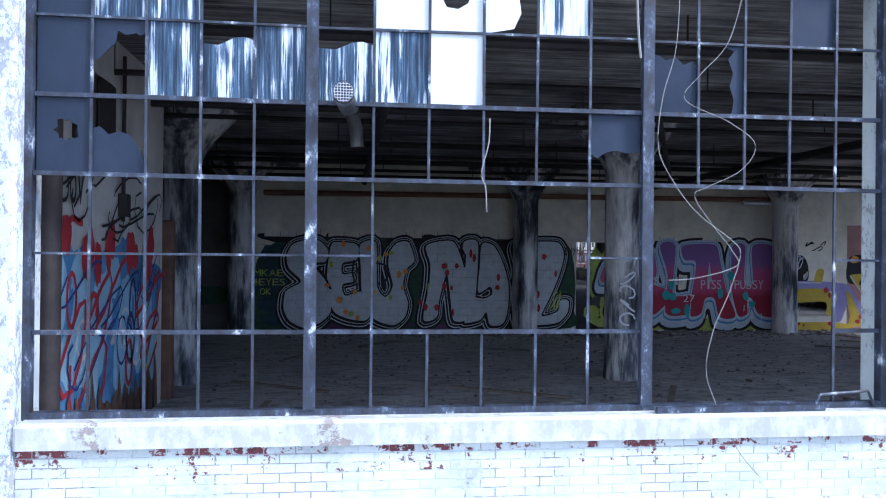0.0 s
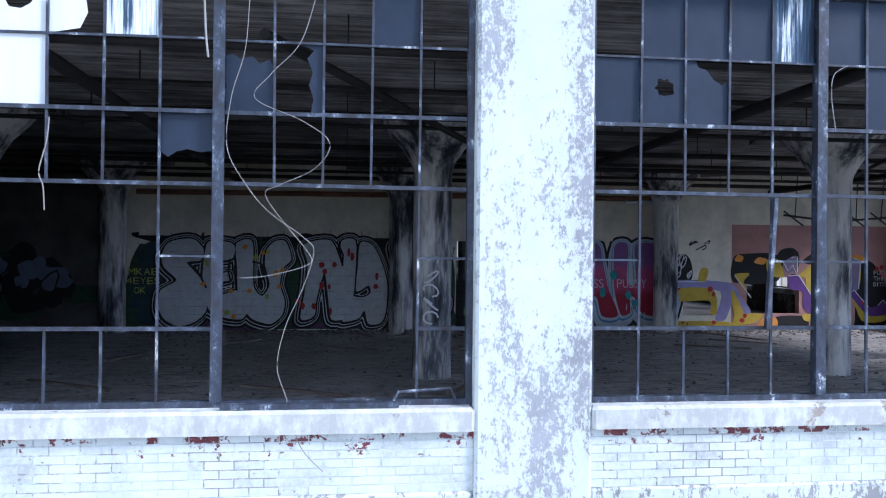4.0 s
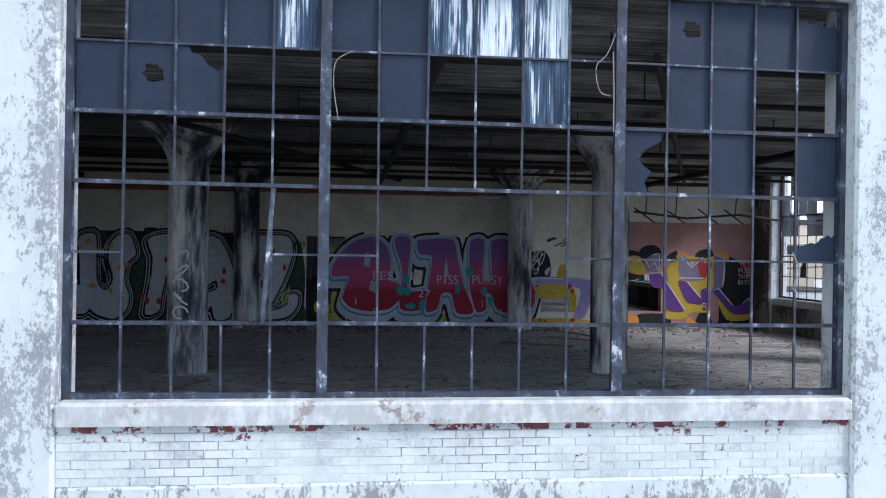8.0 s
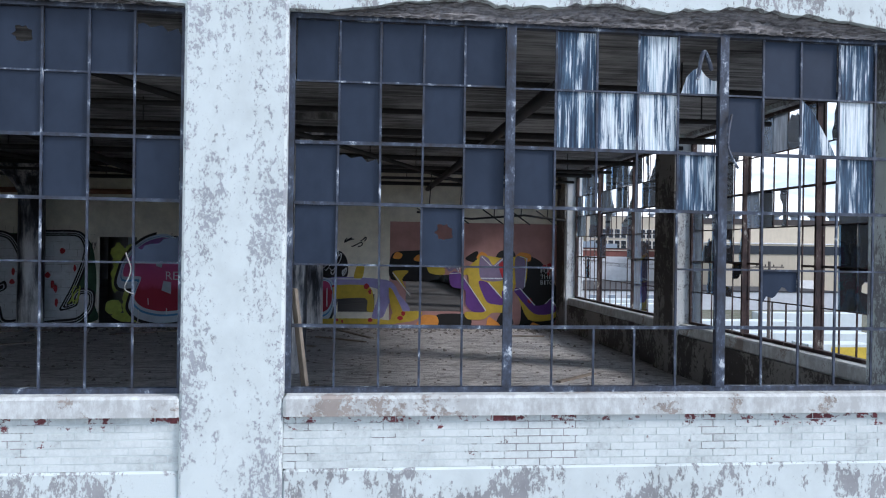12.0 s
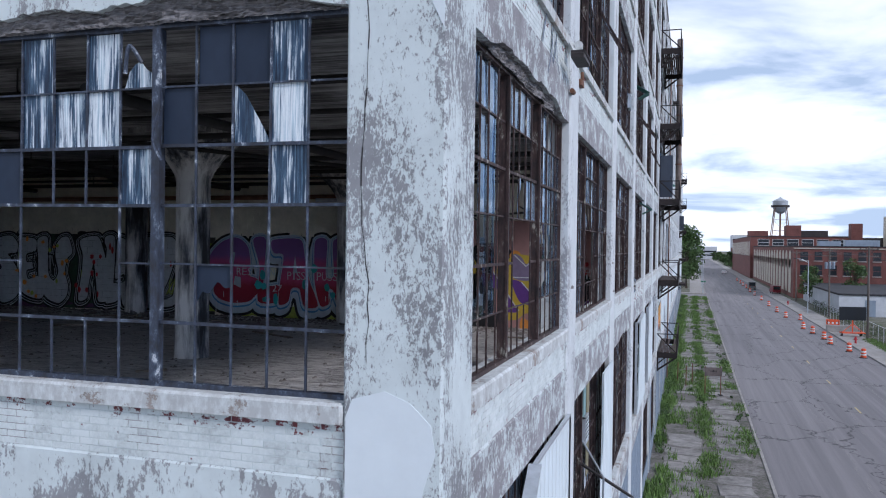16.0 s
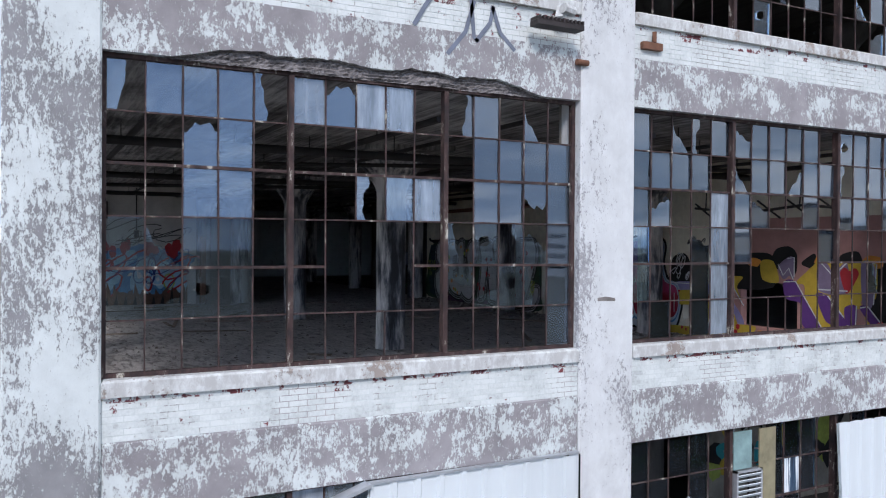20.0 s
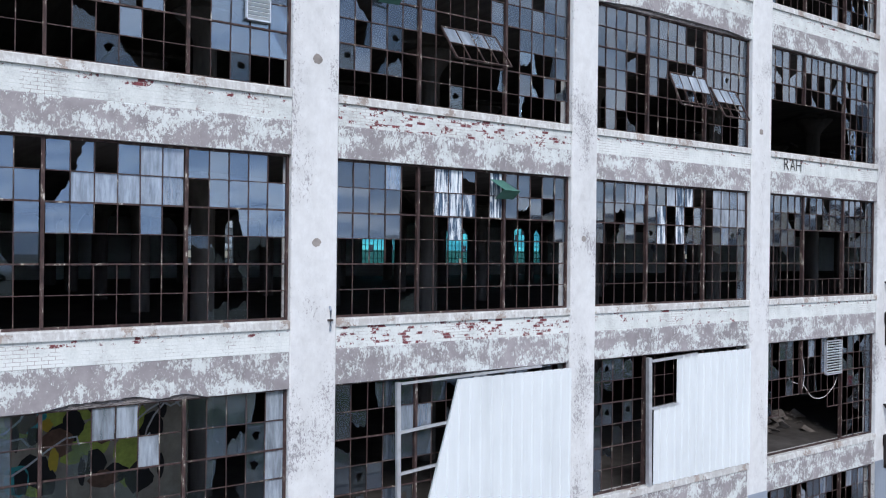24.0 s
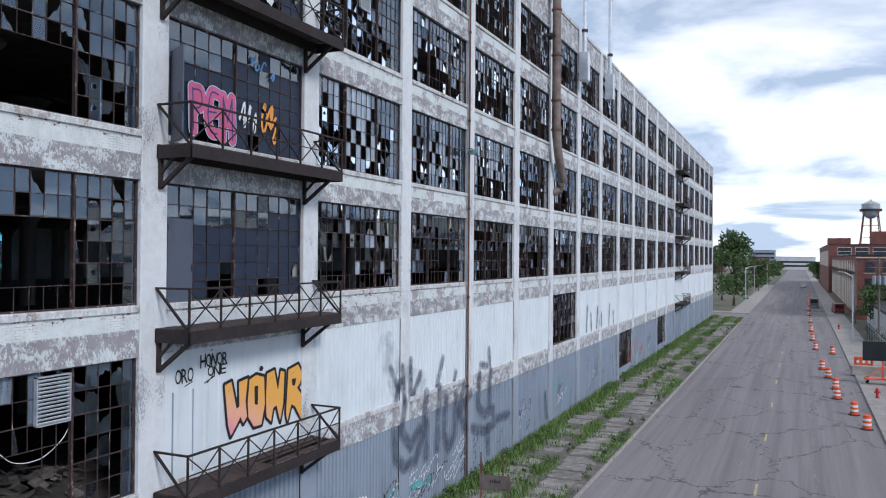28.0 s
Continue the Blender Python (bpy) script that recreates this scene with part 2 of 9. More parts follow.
MAT["brick"] = brick_mat("painted_brick", 0.25)
MAT["brick_worn"] = brick_mat("worn_painted_brick", 0.34)
MAT["brick_top"] = brick_mat("chipped_top_course", 0.45)
MAT["brick_bare"] = brick_mat("half_bare_brick", 0.37, 0.38)
MAT["brick_chip"] = brick_mat("chipped_upper_courses", 0.36, 0.2)
MAT["brick_red"] = plain("red_brick", (0.165, 0.062, 0.052), 0.85, var=0.4, scale=3)

# Steel window bars: grey-blue primer on the south front, rust and cream on the east front.
m = Mat("weathered_steel", rough=0.55)
m.color(m.ramp(m.noise(7, 10, 0.75, stretch=(1, 1, 0.6)), (0.32, (0.022, 0.016, 0.018)), (0.43, (0.024, 0.029, 0.043)), (0.54, (0.042, 0.055, 0.086)), (0.60, (0.11, 0.14, 0.19)), (0.64, (0.52, 0.56, 0.60))))
m.bump(m.noise(40, 5, 0.6), 0.4, 0.004)
MAT["steel"] = m.m
m = Mat("rusty_steel", rough=0.75)
m.color(m.ramp(m.noise(7, 10, 0.75, stretch=(1, 1, 0.4)), (0.30, (0.010, 0.009, 0.010)), (0.42, (0.022, 0.014, 0.014)), (0.53, (0.055, 0.029, 0.027)), (0.585, (0.08, 0.06, 0.053)), (0.63, (0.42, 0.40, 0.34)), (0.8, (0.58, 0.58, 0.55))))
m.bump(m.noise(40, 5, 0.6), 0.5, 0.004)
MAT["rust_bar"] = m.m
MAT["iron"] = plain("black_iron", (0.035, 0.028, 0.028), 0.65, var=0.5, scale=8, bump=0.3)
MAT["rust"] = plain("rust", (0.16, 0.075, 0.045), 0.85, var=0.5, scale=7, bump=0.4)


def slate(name, streaks):
    """Glass painted over in slate blue; streaks: how much white lime has run down it."""
    m = Mat(name, rough=0.5)
    m.b.inputs["Specular IOR Level"].default_value = 0.25
    base = m.ramp(m.noise(1.5, 4, 0.6, "object", random=True), (0.3, (0.016, 0.026, 0.047)), (0.7, (0.025, 0.038, 0.065)))
    if streaks:
        s = m.noise(15.0, 7, 0.7, "object", (1.6, 1, 0.05), True)
        t = m.noise(2.8, 6, 0.62, "object", (1.3, 1, 0.2), True)
        v = m.math("MULTIPLY_ADD", t, 0.68, m.math("MULTIPLY", s, 0.32))
        edge = 0.60 - streaks * 0.16
        base = m.mix(m.ramp(v, (edge - 0.13, 0.0), (edge, 0.55)), base, m.ramp(s, (0.42, (0.05, 0.11, 0.20)), (0.6, (0.20, 0.35, 0.50))))
        base = m.mix(m.ramp(v, (edge - 0.02, 0.0), (edge + 0.02, 0.75), (edge + 0.09, 1.0)), base, m.ramp(s, (0.40, (0.46, 0.60, 0.68)), (0.54, (0.82, 0.87, 0.89))))
    m.color(base)
    m.bump(m.noise(30, 4, 0.5, "object"), 0.06, 0.003)
    return m.m


MAT["slate"] = slate("painted_glass", 0.0)
MAT["slate_streak"] = slate("streaked_painted_glass", 0.36)
MAT["lime_white"] = plain("thick_lime_coat", (0.72, 0.77, 0.79), 0.8, var=0.12, scale=3, bump=0.2, stretch=(1, 1, 0.15))
MAT["slate_white"] = slate("lime_stained_glass", 0.66)


def glass(name, dust, tint, see=(0.8, 0.86, 0.88), rough=0.02, ior=2.1, dirt=0.4):
    """A pane that mirrors the sky, lets the dark room through and carries a film of dust."""
    m = Mat(name)
    nt = m.nt
    nt.nodes.remove(m.b)
    n = m.noise(2.2, 8, 0.65, "object", (1.4, 1, 0.3), True)
    film = nt.nodes.new("ShaderNodeBsdfDiffuse")
    link(nt, m.ramp(n, (0.3, tuple(c * (1 - dirt) for c in tint)), (0.7, tuple(min(1, c * (1 + dirt)) for c in tint))), film.inputs["Color"])
    back = nt.nodes.new("ShaderNodeBsdfTranslucent")
    back.inputs["Color"].default_value = (0.34, 0.37, 0.4, 1)
    dusty = nt.nodes.new("ShaderNodeMixShader")
    dusty.inputs[0].default_value = 0.5
    link(nt, film.outputs[0], dusty.inputs[1])
    link(nt, back.outputs[0], dusty.inputs[2])
    clear = nt.nodes.new("ShaderNodeBsdfTransparent")
    clear.inputs["Color"].default_value = (*see, 1)
    gloss = nt.nodes.new("ShaderNodeBsdfGlossy")
    gloss.inputs["Roughness"].default_value = rough
    gloss.inputs["Color"].default_value = (0.74, 0.87, 1.0, 1)
    wave = nt.nodes.new("ShaderNodeBump")
    wave.inputs["Strength"].default_value, wave.inputs["Distance"].default_value = 0.03, 0.01
    link(nt, m.noise(1.1, 1, 0.4, "object", random=True), wave.inputs["Height"])
    link(nt, wave.outputs[0], gloss.inputs["Normal"])
    fres = nt.nodes.new("ShaderNodeFresnel")
    fres.inputs["IOR"].default_value = ior
    amount = m.ramp(m.math("MULTIPLY_ADD", m.rand(), 0.5, m.math("MULTIPLY", n, 0.5)), (0.25, dust * 0.4), (0.75, min(1.0, dust * 1.6)))
    body, skin = nt.nodes.new("ShaderNodeMixShader"), nt.nodes.new("ShaderNodeMixShader")
    link(nt, amount, body.inputs[0])
    link(nt, clear.outputs[0], body.inputs[1])
    link(nt, dusty.outputs[0], body.inputs[2])
    link(nt, fres.outputs[0], skin.inputs[0])
    link(nt, body.outputs[0], skin.inputs[1])
    link(nt, gloss.outputs[0], skin.inputs[2])
    out = next(k for k in nt.nodes if k.bl_idname == "ShaderNodeOutputMaterial")
    link(nt, skin.outputs[0], out.inputs["Surface"])
    return m.m


MAT["glass"] = glass("dusty_glass", 0.24, (0.09, 0.125, 0.18), ior=2.25)
MAT["glass_clear"] = glass("thin_dusty_glass", 0.06, (0.08, 0.1, 0.12), ior=1.5)
# pale film: lime streaks, and for far panes the sky's reflection as colour
MAT["glass_pale"] = glass("limed_glare_glass", 0.85, (0.42, 0.48, 0.54), rough=0.2, dirt=0.7)
MAT["glass_teal"] = glass("teal_glass", 0.1, (0.05, 0.3, 0.33), (0.27, 0.72, 0.76), ior=1.45)


# ---- mesh helpers ----
class Shape:
    """Vertices and faces, gathered piece by piece."""

    def __init__(self):
        self.v, self.f = [], []

    def add(self, verts, faces):
        n = len(self.v)
        self.v += [tuple(p) for p in verts]
        self.f += [tuple(n + k for k in face) for face in faces]
        return self

    def box(self, a, b):
        (x0, y0, z0), (x1, y1, z1) = a, b
        return self.add([(x0, y0, z0), (x1, y0, z0), (x1, y1, z0), (x0, y1, z0), (x0, y0, z1), (x1, y0, z1), (x1, y1, z1), (x0, y1, z1)],
                        [(0, 3, 2, 1), (4, 5, 6, 7), (0, 1, 5, 4), (1, 2, 6, 5), (2, 3, 7, 6), (3, 0, 4, 7)])

    def slab(self, a, b, c=0.01):
        """A box with chamfered upright and top edges."""
        (x0, y0, z0), (x1, y1, z1) = a, b
        ring = lambda d, z: [(x0 + c + d, y0 + d, z), (x1 - c - d, y0 + d, z), (x1 - d, y0 + c + d, z), (x1 - d, y1 - c - d, z),
                             (x1 - c - d, y1 - d, z), (x0 + c + d, y1 - d, z), (x0 + d, y1 - c - d, z), (x0 + d, y0 + c + d, z)]
        faces = [tuple(range(7, -1, -1)), tuple(range(16, 24))]
        for r in (0, 8):
            faces += [(r + k, r + (k + 1) % 8, r + 8 + (k + 1) % 8, r + 8 + k) for k in range(8)]
        return self.add(ring(0, z0) + ring(0, z1 - c) + ring(c, z1), faces)

    def beam(self, p, q, w, h=None, up=(0, 0, 1)):
        """A square bar from p to q."""
        p, q = Vector(p), Vector(q)
        d = (q - p).normalized()
        side = d.cross(Vector(up))
        side = d.cross(Vector((1, 0, 0))) if side.length < 1e-3 else side
        side.normalize()
        top = side.cross(d)
        s, t = side * w / 2, top * (h or w) / 2
        pts = [e + i * s + j * t for e in (p, q) for i, j in ((-1, -1), (1, -1), (1, 1), (-1, 1))]
        return self.add(pts, [(0, 3, 2, 1), (4, 5, 6, 7), (0, 1, 5, 4), (1, 2, 6, 5), (2, 3, 7, 6), (3, 0, 4, 7)])

    def tube(self, points, r, n=10, caps=True):
        """A round bar along points."""
        pts = [Vector(p) for p in points]
        rings = []
        for k, p in enumerate(pts):
            d = (pts[min(k + 1, len(pts) - 1)] - pts[max(k - 1, 0)]).normalized()
            side = d.cross(Vector((0, 0, 1)))
            side = d.cross(Vector((1, 0, 0))) if side.length < 1e-2 else side
            side.normalize()
            top = side.cross(d)
            rad = r[k] if isinstance(r, (list, tuple)) else r
            rings += [p + (side * math.cos(2 * math.pi * i / n) + top * math.sin(2 * math.pi * i / n)) * rad for i in range(n)]
        faces = [(k * n + i, k * n + (i + 1) % n, (k + 1) * n + (i + 1) % n, (k + 1) * n + i) for k in range(len(pts) - 1) for i in range(n)]
        if caps:
            faces += [tuple(range(n - 1, -1, -1)), tuple((len(pts) - 1) * n + i for i in range(n))]
        return self.add(rings, faces)

    def lathe(self, x, y, profile, n=20):
        rings = [(x + r * math.cos(2 * math.pi * i / n), y + r * math.sin(2 * math.pi * i / n), z) for r, z in profile for i in range(n)]
        faces = [(k * n + i, k * n + (i + 1) % n, (k + 1) * n + (i + 1) % n, (k + 1) * n + i) for k in range(len(profile) - 1) for i in range(n)]
        faces += [tuple(range(n - 1, -1, -1)), tuple((len(profile) - 1) * n + i for i in range(n))]
        return self.add(rings, faces)

    def plate(self, pts, depth, place):
        """A flat outline pts (u, w) with thickness; place(u, d, w) gives the point at depth d."""
        n = len(pts)
        return self.add([place(u, 0, w) for u, w in pts] + [place(u, depth, w) for u, w in pts],
                        [tuple(range(n)), tuple(range(2 * n - 1, n - 1, -1))] + [(k, n + k, n + (k + 1) % n, (k + 1) % n) for k in range(n)])

    def mesh(self, name, material, smooth=False):
        me = bpy.data.meshes.new(name)
        me.from_pydata(self.v, [], self.f)
        me.materials.append(material)
        if smooth:
            me.shade_smooth()
            me.set_sharp_from_angle(angle=radians(40))
        return me


def thing(name, label, category, m=None, group="", kind=""):
    ob = new(name)
    ob.empty_display_size = 0.2
    if m is not None:
        ob.matrix_basis = m
    return tagged(ob, label, category, group, kind)


def part(name, shape, material, parent, label="", smooth=False, kind=""):
    """One mesh object under a thing or a part; shape: a Shape or a ready mesh."""
    me = shape.mesh(name, material, smooth) if isinstance(shape, Shape) else shape
    ob = new(name, me)
    ob.parent = parent
    return tagged(ob, label, kind=kind)


def solo(name, shape, material, label, category, kind="", group="", smooth=False):
    """A thing of one mesh."""
    return tagged(new(name, shape.mesh(name, material, smooth)), label, category, group, kind)


def unit(name, material, lo=(-0.5, -0.5, -0.5), hi=(0.5, 0.5, 0.5)):
    return Shape().box(lo, hi).mesh(name, material)


def placed(name, me, parent, loc, scale=(1, 1, 1), turn=None, label="", kind=""):
    ob = new(name, me)
    ob.parent = parent
    ob.location, ob.scale = loc, scale
    if turn:
        ob.rotation_euler = [radians(a) for a in turn]
    return tagged(ob, label, kind=kind)


rng = random.Random(7)

# ---- the plan ----
PILLARS_S = [(-42.9, -42.0), (-36.0, -35.1), (-29.0, -28.1), (-22.0, -21.09), (-14.83, -13.92), (-7.62, -6.76), (-0.87, 0.0)]
PILLARS_E = [(0.0, 0.88), (6.76, 7.68), (14.16, 15.09), (21.57, 22.59), (29.12, 30.0), (36.52, 37.5), (43.9, 44.85)]
PILLARS_E += [(51.87 + 7.5 * k - 0.46, 51.87 + 7.5 * k + 0.46) for k in range(20)]
NORTH = PILLARS_E[-1][1]
WEST = -42.9
PITCH = 4.62
SILL = {2: 5.5, 3: 10.45, 4: 10.45 + PITCH, 5: 10.45 + 2 * PITCH, 6: 10.45 + 3 * PITCH}
HEAD = {2: 9.08, 3: 13.76, 4: 13.76 + PITCH, 5: 13.76 + 2 * PITCH, 6: 13.76 + 3 * PITCH}
FLOOR = {2: 4.95, 3: 9.55, 4: 9.55 + PITCH, 5: 9.55 + 2 * PITCH, 6: 9.55 + 3 * PITCH}
ROOF = 29.7
WALL_T = 0.36

# ---- the building's frame ----
# South front: x along the wall. East front: local x runs along +y, local y into the building.
SOUTH, EAST = pose(0, 0, 0), pose(0, 0, 0, 0, 0, 90)
wall_south = thing("wall_south", "white-painted concrete and brick factory front, paint peeling", "wall", SOUTH, kind="structure")
wall_east = thing("wall_east", "long six-storey white-painted concrete and brick factory front", "wall", EAST, kind="structure")


def rough_face(sh, x0, x1, z0, z1, y, amp, nx, nz):
    """A wavy upright face."""
    vs = [(x0 + (x1 - x0) * i / nx, y + amp * noise.noise((x0 + i * 0.7, z0 + j * 0.9, y * 7 + 3)), z0 + (z1 - z0) * j / nz) for j in range(nz + 1) for i in range(nx + 1)]
    fs = [(j * (nx + 1) + i, j * (nx + 1) + i + 1, (j + 1) * (nx + 1) + i + 1, (j + 1) * (nx + 1) + i) for j in range(nz) for i in range(nx)]
    sh.add(vs, fs)


RAGGED = {("S", 5, 4): (0.06, 0.99, 0.26, 3), ("S", 4, 4): (0.02, 0.99, 0.10, 4), ("E", 0, 4): (0.11, 0.9, 0.25, 5), ("E", 4, 5): (0.03, 0.95, 0.14, 7), ("E", 2, 3): (0.3, 0.75, 0.16, 8)}


def broken_beam(wall, x0, x1, z0, z1, cut):
    """A beam whose lower edge has spalled off: ragged paint edge in front, coarse bare concrete set back."""
    s0, s1, depth, seed = cut
    n = 190
    r = random.Random(seed)

    def rise(s):
        if not s0 < s < s1:
            return 0.0
        u = (s - s0) / (s1 - s0)
        e = min(1.0, math.sin(math.pi * u) * 1.6)
        return max(0.0, depth * e * (0.62 + 0.5 * noise.noise((u * 5, seed, 0)) + 0.13 * noise.noise((u * 23, seed, 5)) + 0.1 * noise.noise((u * 70, seed, 9))))

    xs = [x0 + (x1 - x0) * i / n for i in range(n + 1)]
    low = [z0 + rise(i / n) for i in range(n + 1)]
    sh = Shape()
    for i in range(n):
        sh.add([(xs[i], 0.03, low[i]), (xs[i + 1], 0.03, low[i + 1]), (xs[i + 1], 0.03, z1), (xs[i], 0.03, z1), (xs[i], 0.13, low[i]), (xs[i + 1], 0.13, low[i + 1])], [(0, 1, 2, 3), (0, 4, 5, 1)])
    sh.box((x0, 0.19, z0), (x1, WALL_T, z1))
    part("beam", sh, MAT["beam_south" if wall is wall_south else "beam"], wall)
    sh, m = Shape(), 10
    a, b = int(s0 * n), int(s1 * n) + 1
    for i in range(a, b + 1):
        for j in range(m + 1):
            zz = z0 - 0.015 + (low[min(i, n)] + 0.05 - z0) * j / m
            step = 0.035 * round(2.5 * noise.noise((i * 0.045, j * 1.7, seed))) / 2.5
            yy = 0.105 - 0.035 * (1 - j / m) * noise.noise((i * 0.07, seed, 2)) + step + 0.02 * noise.noise((i * 0.35, j * 2.3, seed + 4)) + r.uniform(-0.012, 0.012)
            sh.v.append((xs[min(i, n)], min(0.18, max(0.034, yy)), zz + 0.012 * noise.noise((i * 0.8, j, 3))))
    w = m + 1
    sh.f += [((i) * w + j, (i + 1) * w + j, (i + 1) * w + j + 1, i * w + j + 1) for i in range(b - a) for j in range(m)]
    part("spalled_edge", sh, MAT["spall"], wall, "broken concrete edge with bare aggregate")


def frame_front(wall, pillars, corner_first, bays_far, floors):
    """Pillars, beams, sills and brick spandrels of one front, in its own coordinates."""
    for k, (a, b) in enumerate(pillars):
        corner = k == (0 if corner_first else len(pillars) - 1)
        sh = Shape().slab((a, 0.0, 0.0), (b, 0.88 if corner else WALL_T + 0.12, ROOF - 0.02), 0.025)
        if corner and corner_first:
            continue  # the corner pillar is one piece with the south front
        part("pillar", sh, MAT["pillar_corner" if corner else "pillar_east" if corner_first else "pillar"], wall)
    for k in range(len(pillars) - 1):
        x0, x1 = pillars[k][1], pillars[k + 1][0]
        # belt over the ground floor
        part("belt_beam", Shape().slab((x0, 0.02, 4.45), (x1, WALL_T, 5.3), 0.02), MAT["beam"], wall)
        part("sill", Shape().slab((x0, -0.03, 5.3), (x1, WALL_T + 0.05, 5.5), 0.02), MAT["ledge"], wall)
        for f in floors:
            top = SILL[f]
            cut = RAGGED.get(("E" if corner_first else "S", k, f))
            if cut:
                broken_beam(wall, x0, x1, HEAD[f - 1], top - 0.635, cut)
            else:
                part("beam", Shape().slab((x0, 0.03, HEAD[f - 1]), (x1, WALL_T, top - 0.635), 0.02), MAT["beam" if corner_first else "beam_south"], wall)
            part("sill", Shape().slab((x0, -0.015, top - 0.175), (x1, WALL_T + 0.05, top), 0.025), MAT["ledge"], wall)
        part("parapet", Shape().slab((x0, 0.03, HEAD[6]), (x1, WALL_T, ROOF - 0.25), 0.02), MAT["beam"], wall)
        part("coping", Shape().slab((x0, -0.04, ROOF - 0.25), (x1, WALL_T + 0.05, ROOF), 0.02), MAT["ledge"], wall)


frame_front(wall_south, PILLARS_S, False, 99, (3, 4, 5, 6))
frame_front(wall_east, PILLARS_E, True, 99, (3, 4, 5, 6))

# ---- steel windows ----
BAR = {"S": unit("muntin", MAT["steel"]), "E": unit("muntin", MAT["rust_bar"])}
PANE_MATS = {"#": "slate", "s": "slate_streak", "w": "slate_white", "W": "lime_white", "b": "slate", "v": "slate_white", "g": "glass", "f": "glass_clear", "l": "glass_pale", "c": "glass", "t": "glass_teal"}
PANE = {code: unit("pane", MAT[name]) for code, name in PANE_MATS.items() if code not in "bvck"}


def shard_outlines():
    """Broken panes: what is left in the frame, in a unit square, with curved breaks."""
    r = random.Random(21)
    outs = []
    for kind in range(16):
        n = 13
        p, q, amp = r.uniform(0, 6), r.uniform(0, 6), r.uniform(0.08, 0.2)
        curve = lambda u: amp * math.sin(p + 3.2 * u) + 0.7 * amp * abs(math.sin(q + 7.5 * u)) + r.uniform(-0.03, 0.03)
        lim = lambda v: max(-0.46, min(0.47, v))
        if kind < 6:  # lower part left
            lvl = r.uniform(-0.22, 0.2)
            outs.append([(-0.5, -0.5), (0.5, -0.5)] + [(0.5 - i / (n - 1), lim(lvl + curve(i / (n - 1)))) for i in range(n)])
        elif kind < 10:  # one side left
            lvl = r.uniform(-0.25, 0.05)
            outs.append([(-0.5, 0.5), (-0.5, -0.5)] + [(lim(lvl + curve(i / (n - 1))), -0.5 + i / (n - 1)) for i in range(n)])
        elif kind < 13:  # top part left
            lvl = r.uniform(-0.1, 0.3)
            outs.append([(0.5, 0.5), (-0.5, 0.5)] + [(-0.5 + i / (n - 1), lim(lvl - curve(i / (n - 1)))) for i in range(n)])
        else:  # corner left, the break sweeping round
            a, b = r.uniform(0.6, 0.95), r.uniform(0.5, 0.95)
            outs.append([(-0.5, -0.5)] + [(-0.5 + a * (1 - i / (n - 1)) ** 1.3, -0.5 + b * (i / (n - 1)) ** 0.8 * (1 + 0.12 * math.sin(p + i * 1.1))) for i in range(n)])
    return outs


SHARDS = shard_outlines()
HOLED = [[(math.cos(a) * q, math.sin(a) * q * 0.8) for a, q in ((2 * math.pi * i / 16 + math.pi / 4, random.Random(s * 40 + i).uniform(0.13, 0.27)) for i in range(16))] for s in range(3)]
SHARD = {}
PANE_MATS["k"] = "glass_clear"
for code in "bvck":
    me_list = []
    for out in SHARDS:
        me_list.append(Shape().plate(out, 1.0, lambda u, d, w: (u, d - 0.5, w)).mesh("shard", MAT[PANE_MATS[code]]))
    for hole in HOLED:  # a pane with a hole knocked through
        sh = Shape()
        rim = []
        for i in range(16):
            a = 2 * math.pi * i / 16 + math.pi / 4
            s = 0.5 / max(abs(math.cos(a)), abs(math.sin(a)))
            rim.append((math.cos(a) * s, math.sin(a) * s))
        for d in (-0.5, 0.5):
            sh.add([(u, d, w) for u, w in rim] + [(u + 0.04, d, w + 0.06) for u, w in hole], [(i, (i + 1) % 16, 16 + (i + 1) % 16, 16 + i)[:: 1 if d < 0 else -1] for i in range(16)])
        me_list.append(sh.mesh("shard", MAT[PANE_MATS[code]]))
    SHARD[code] = me_list


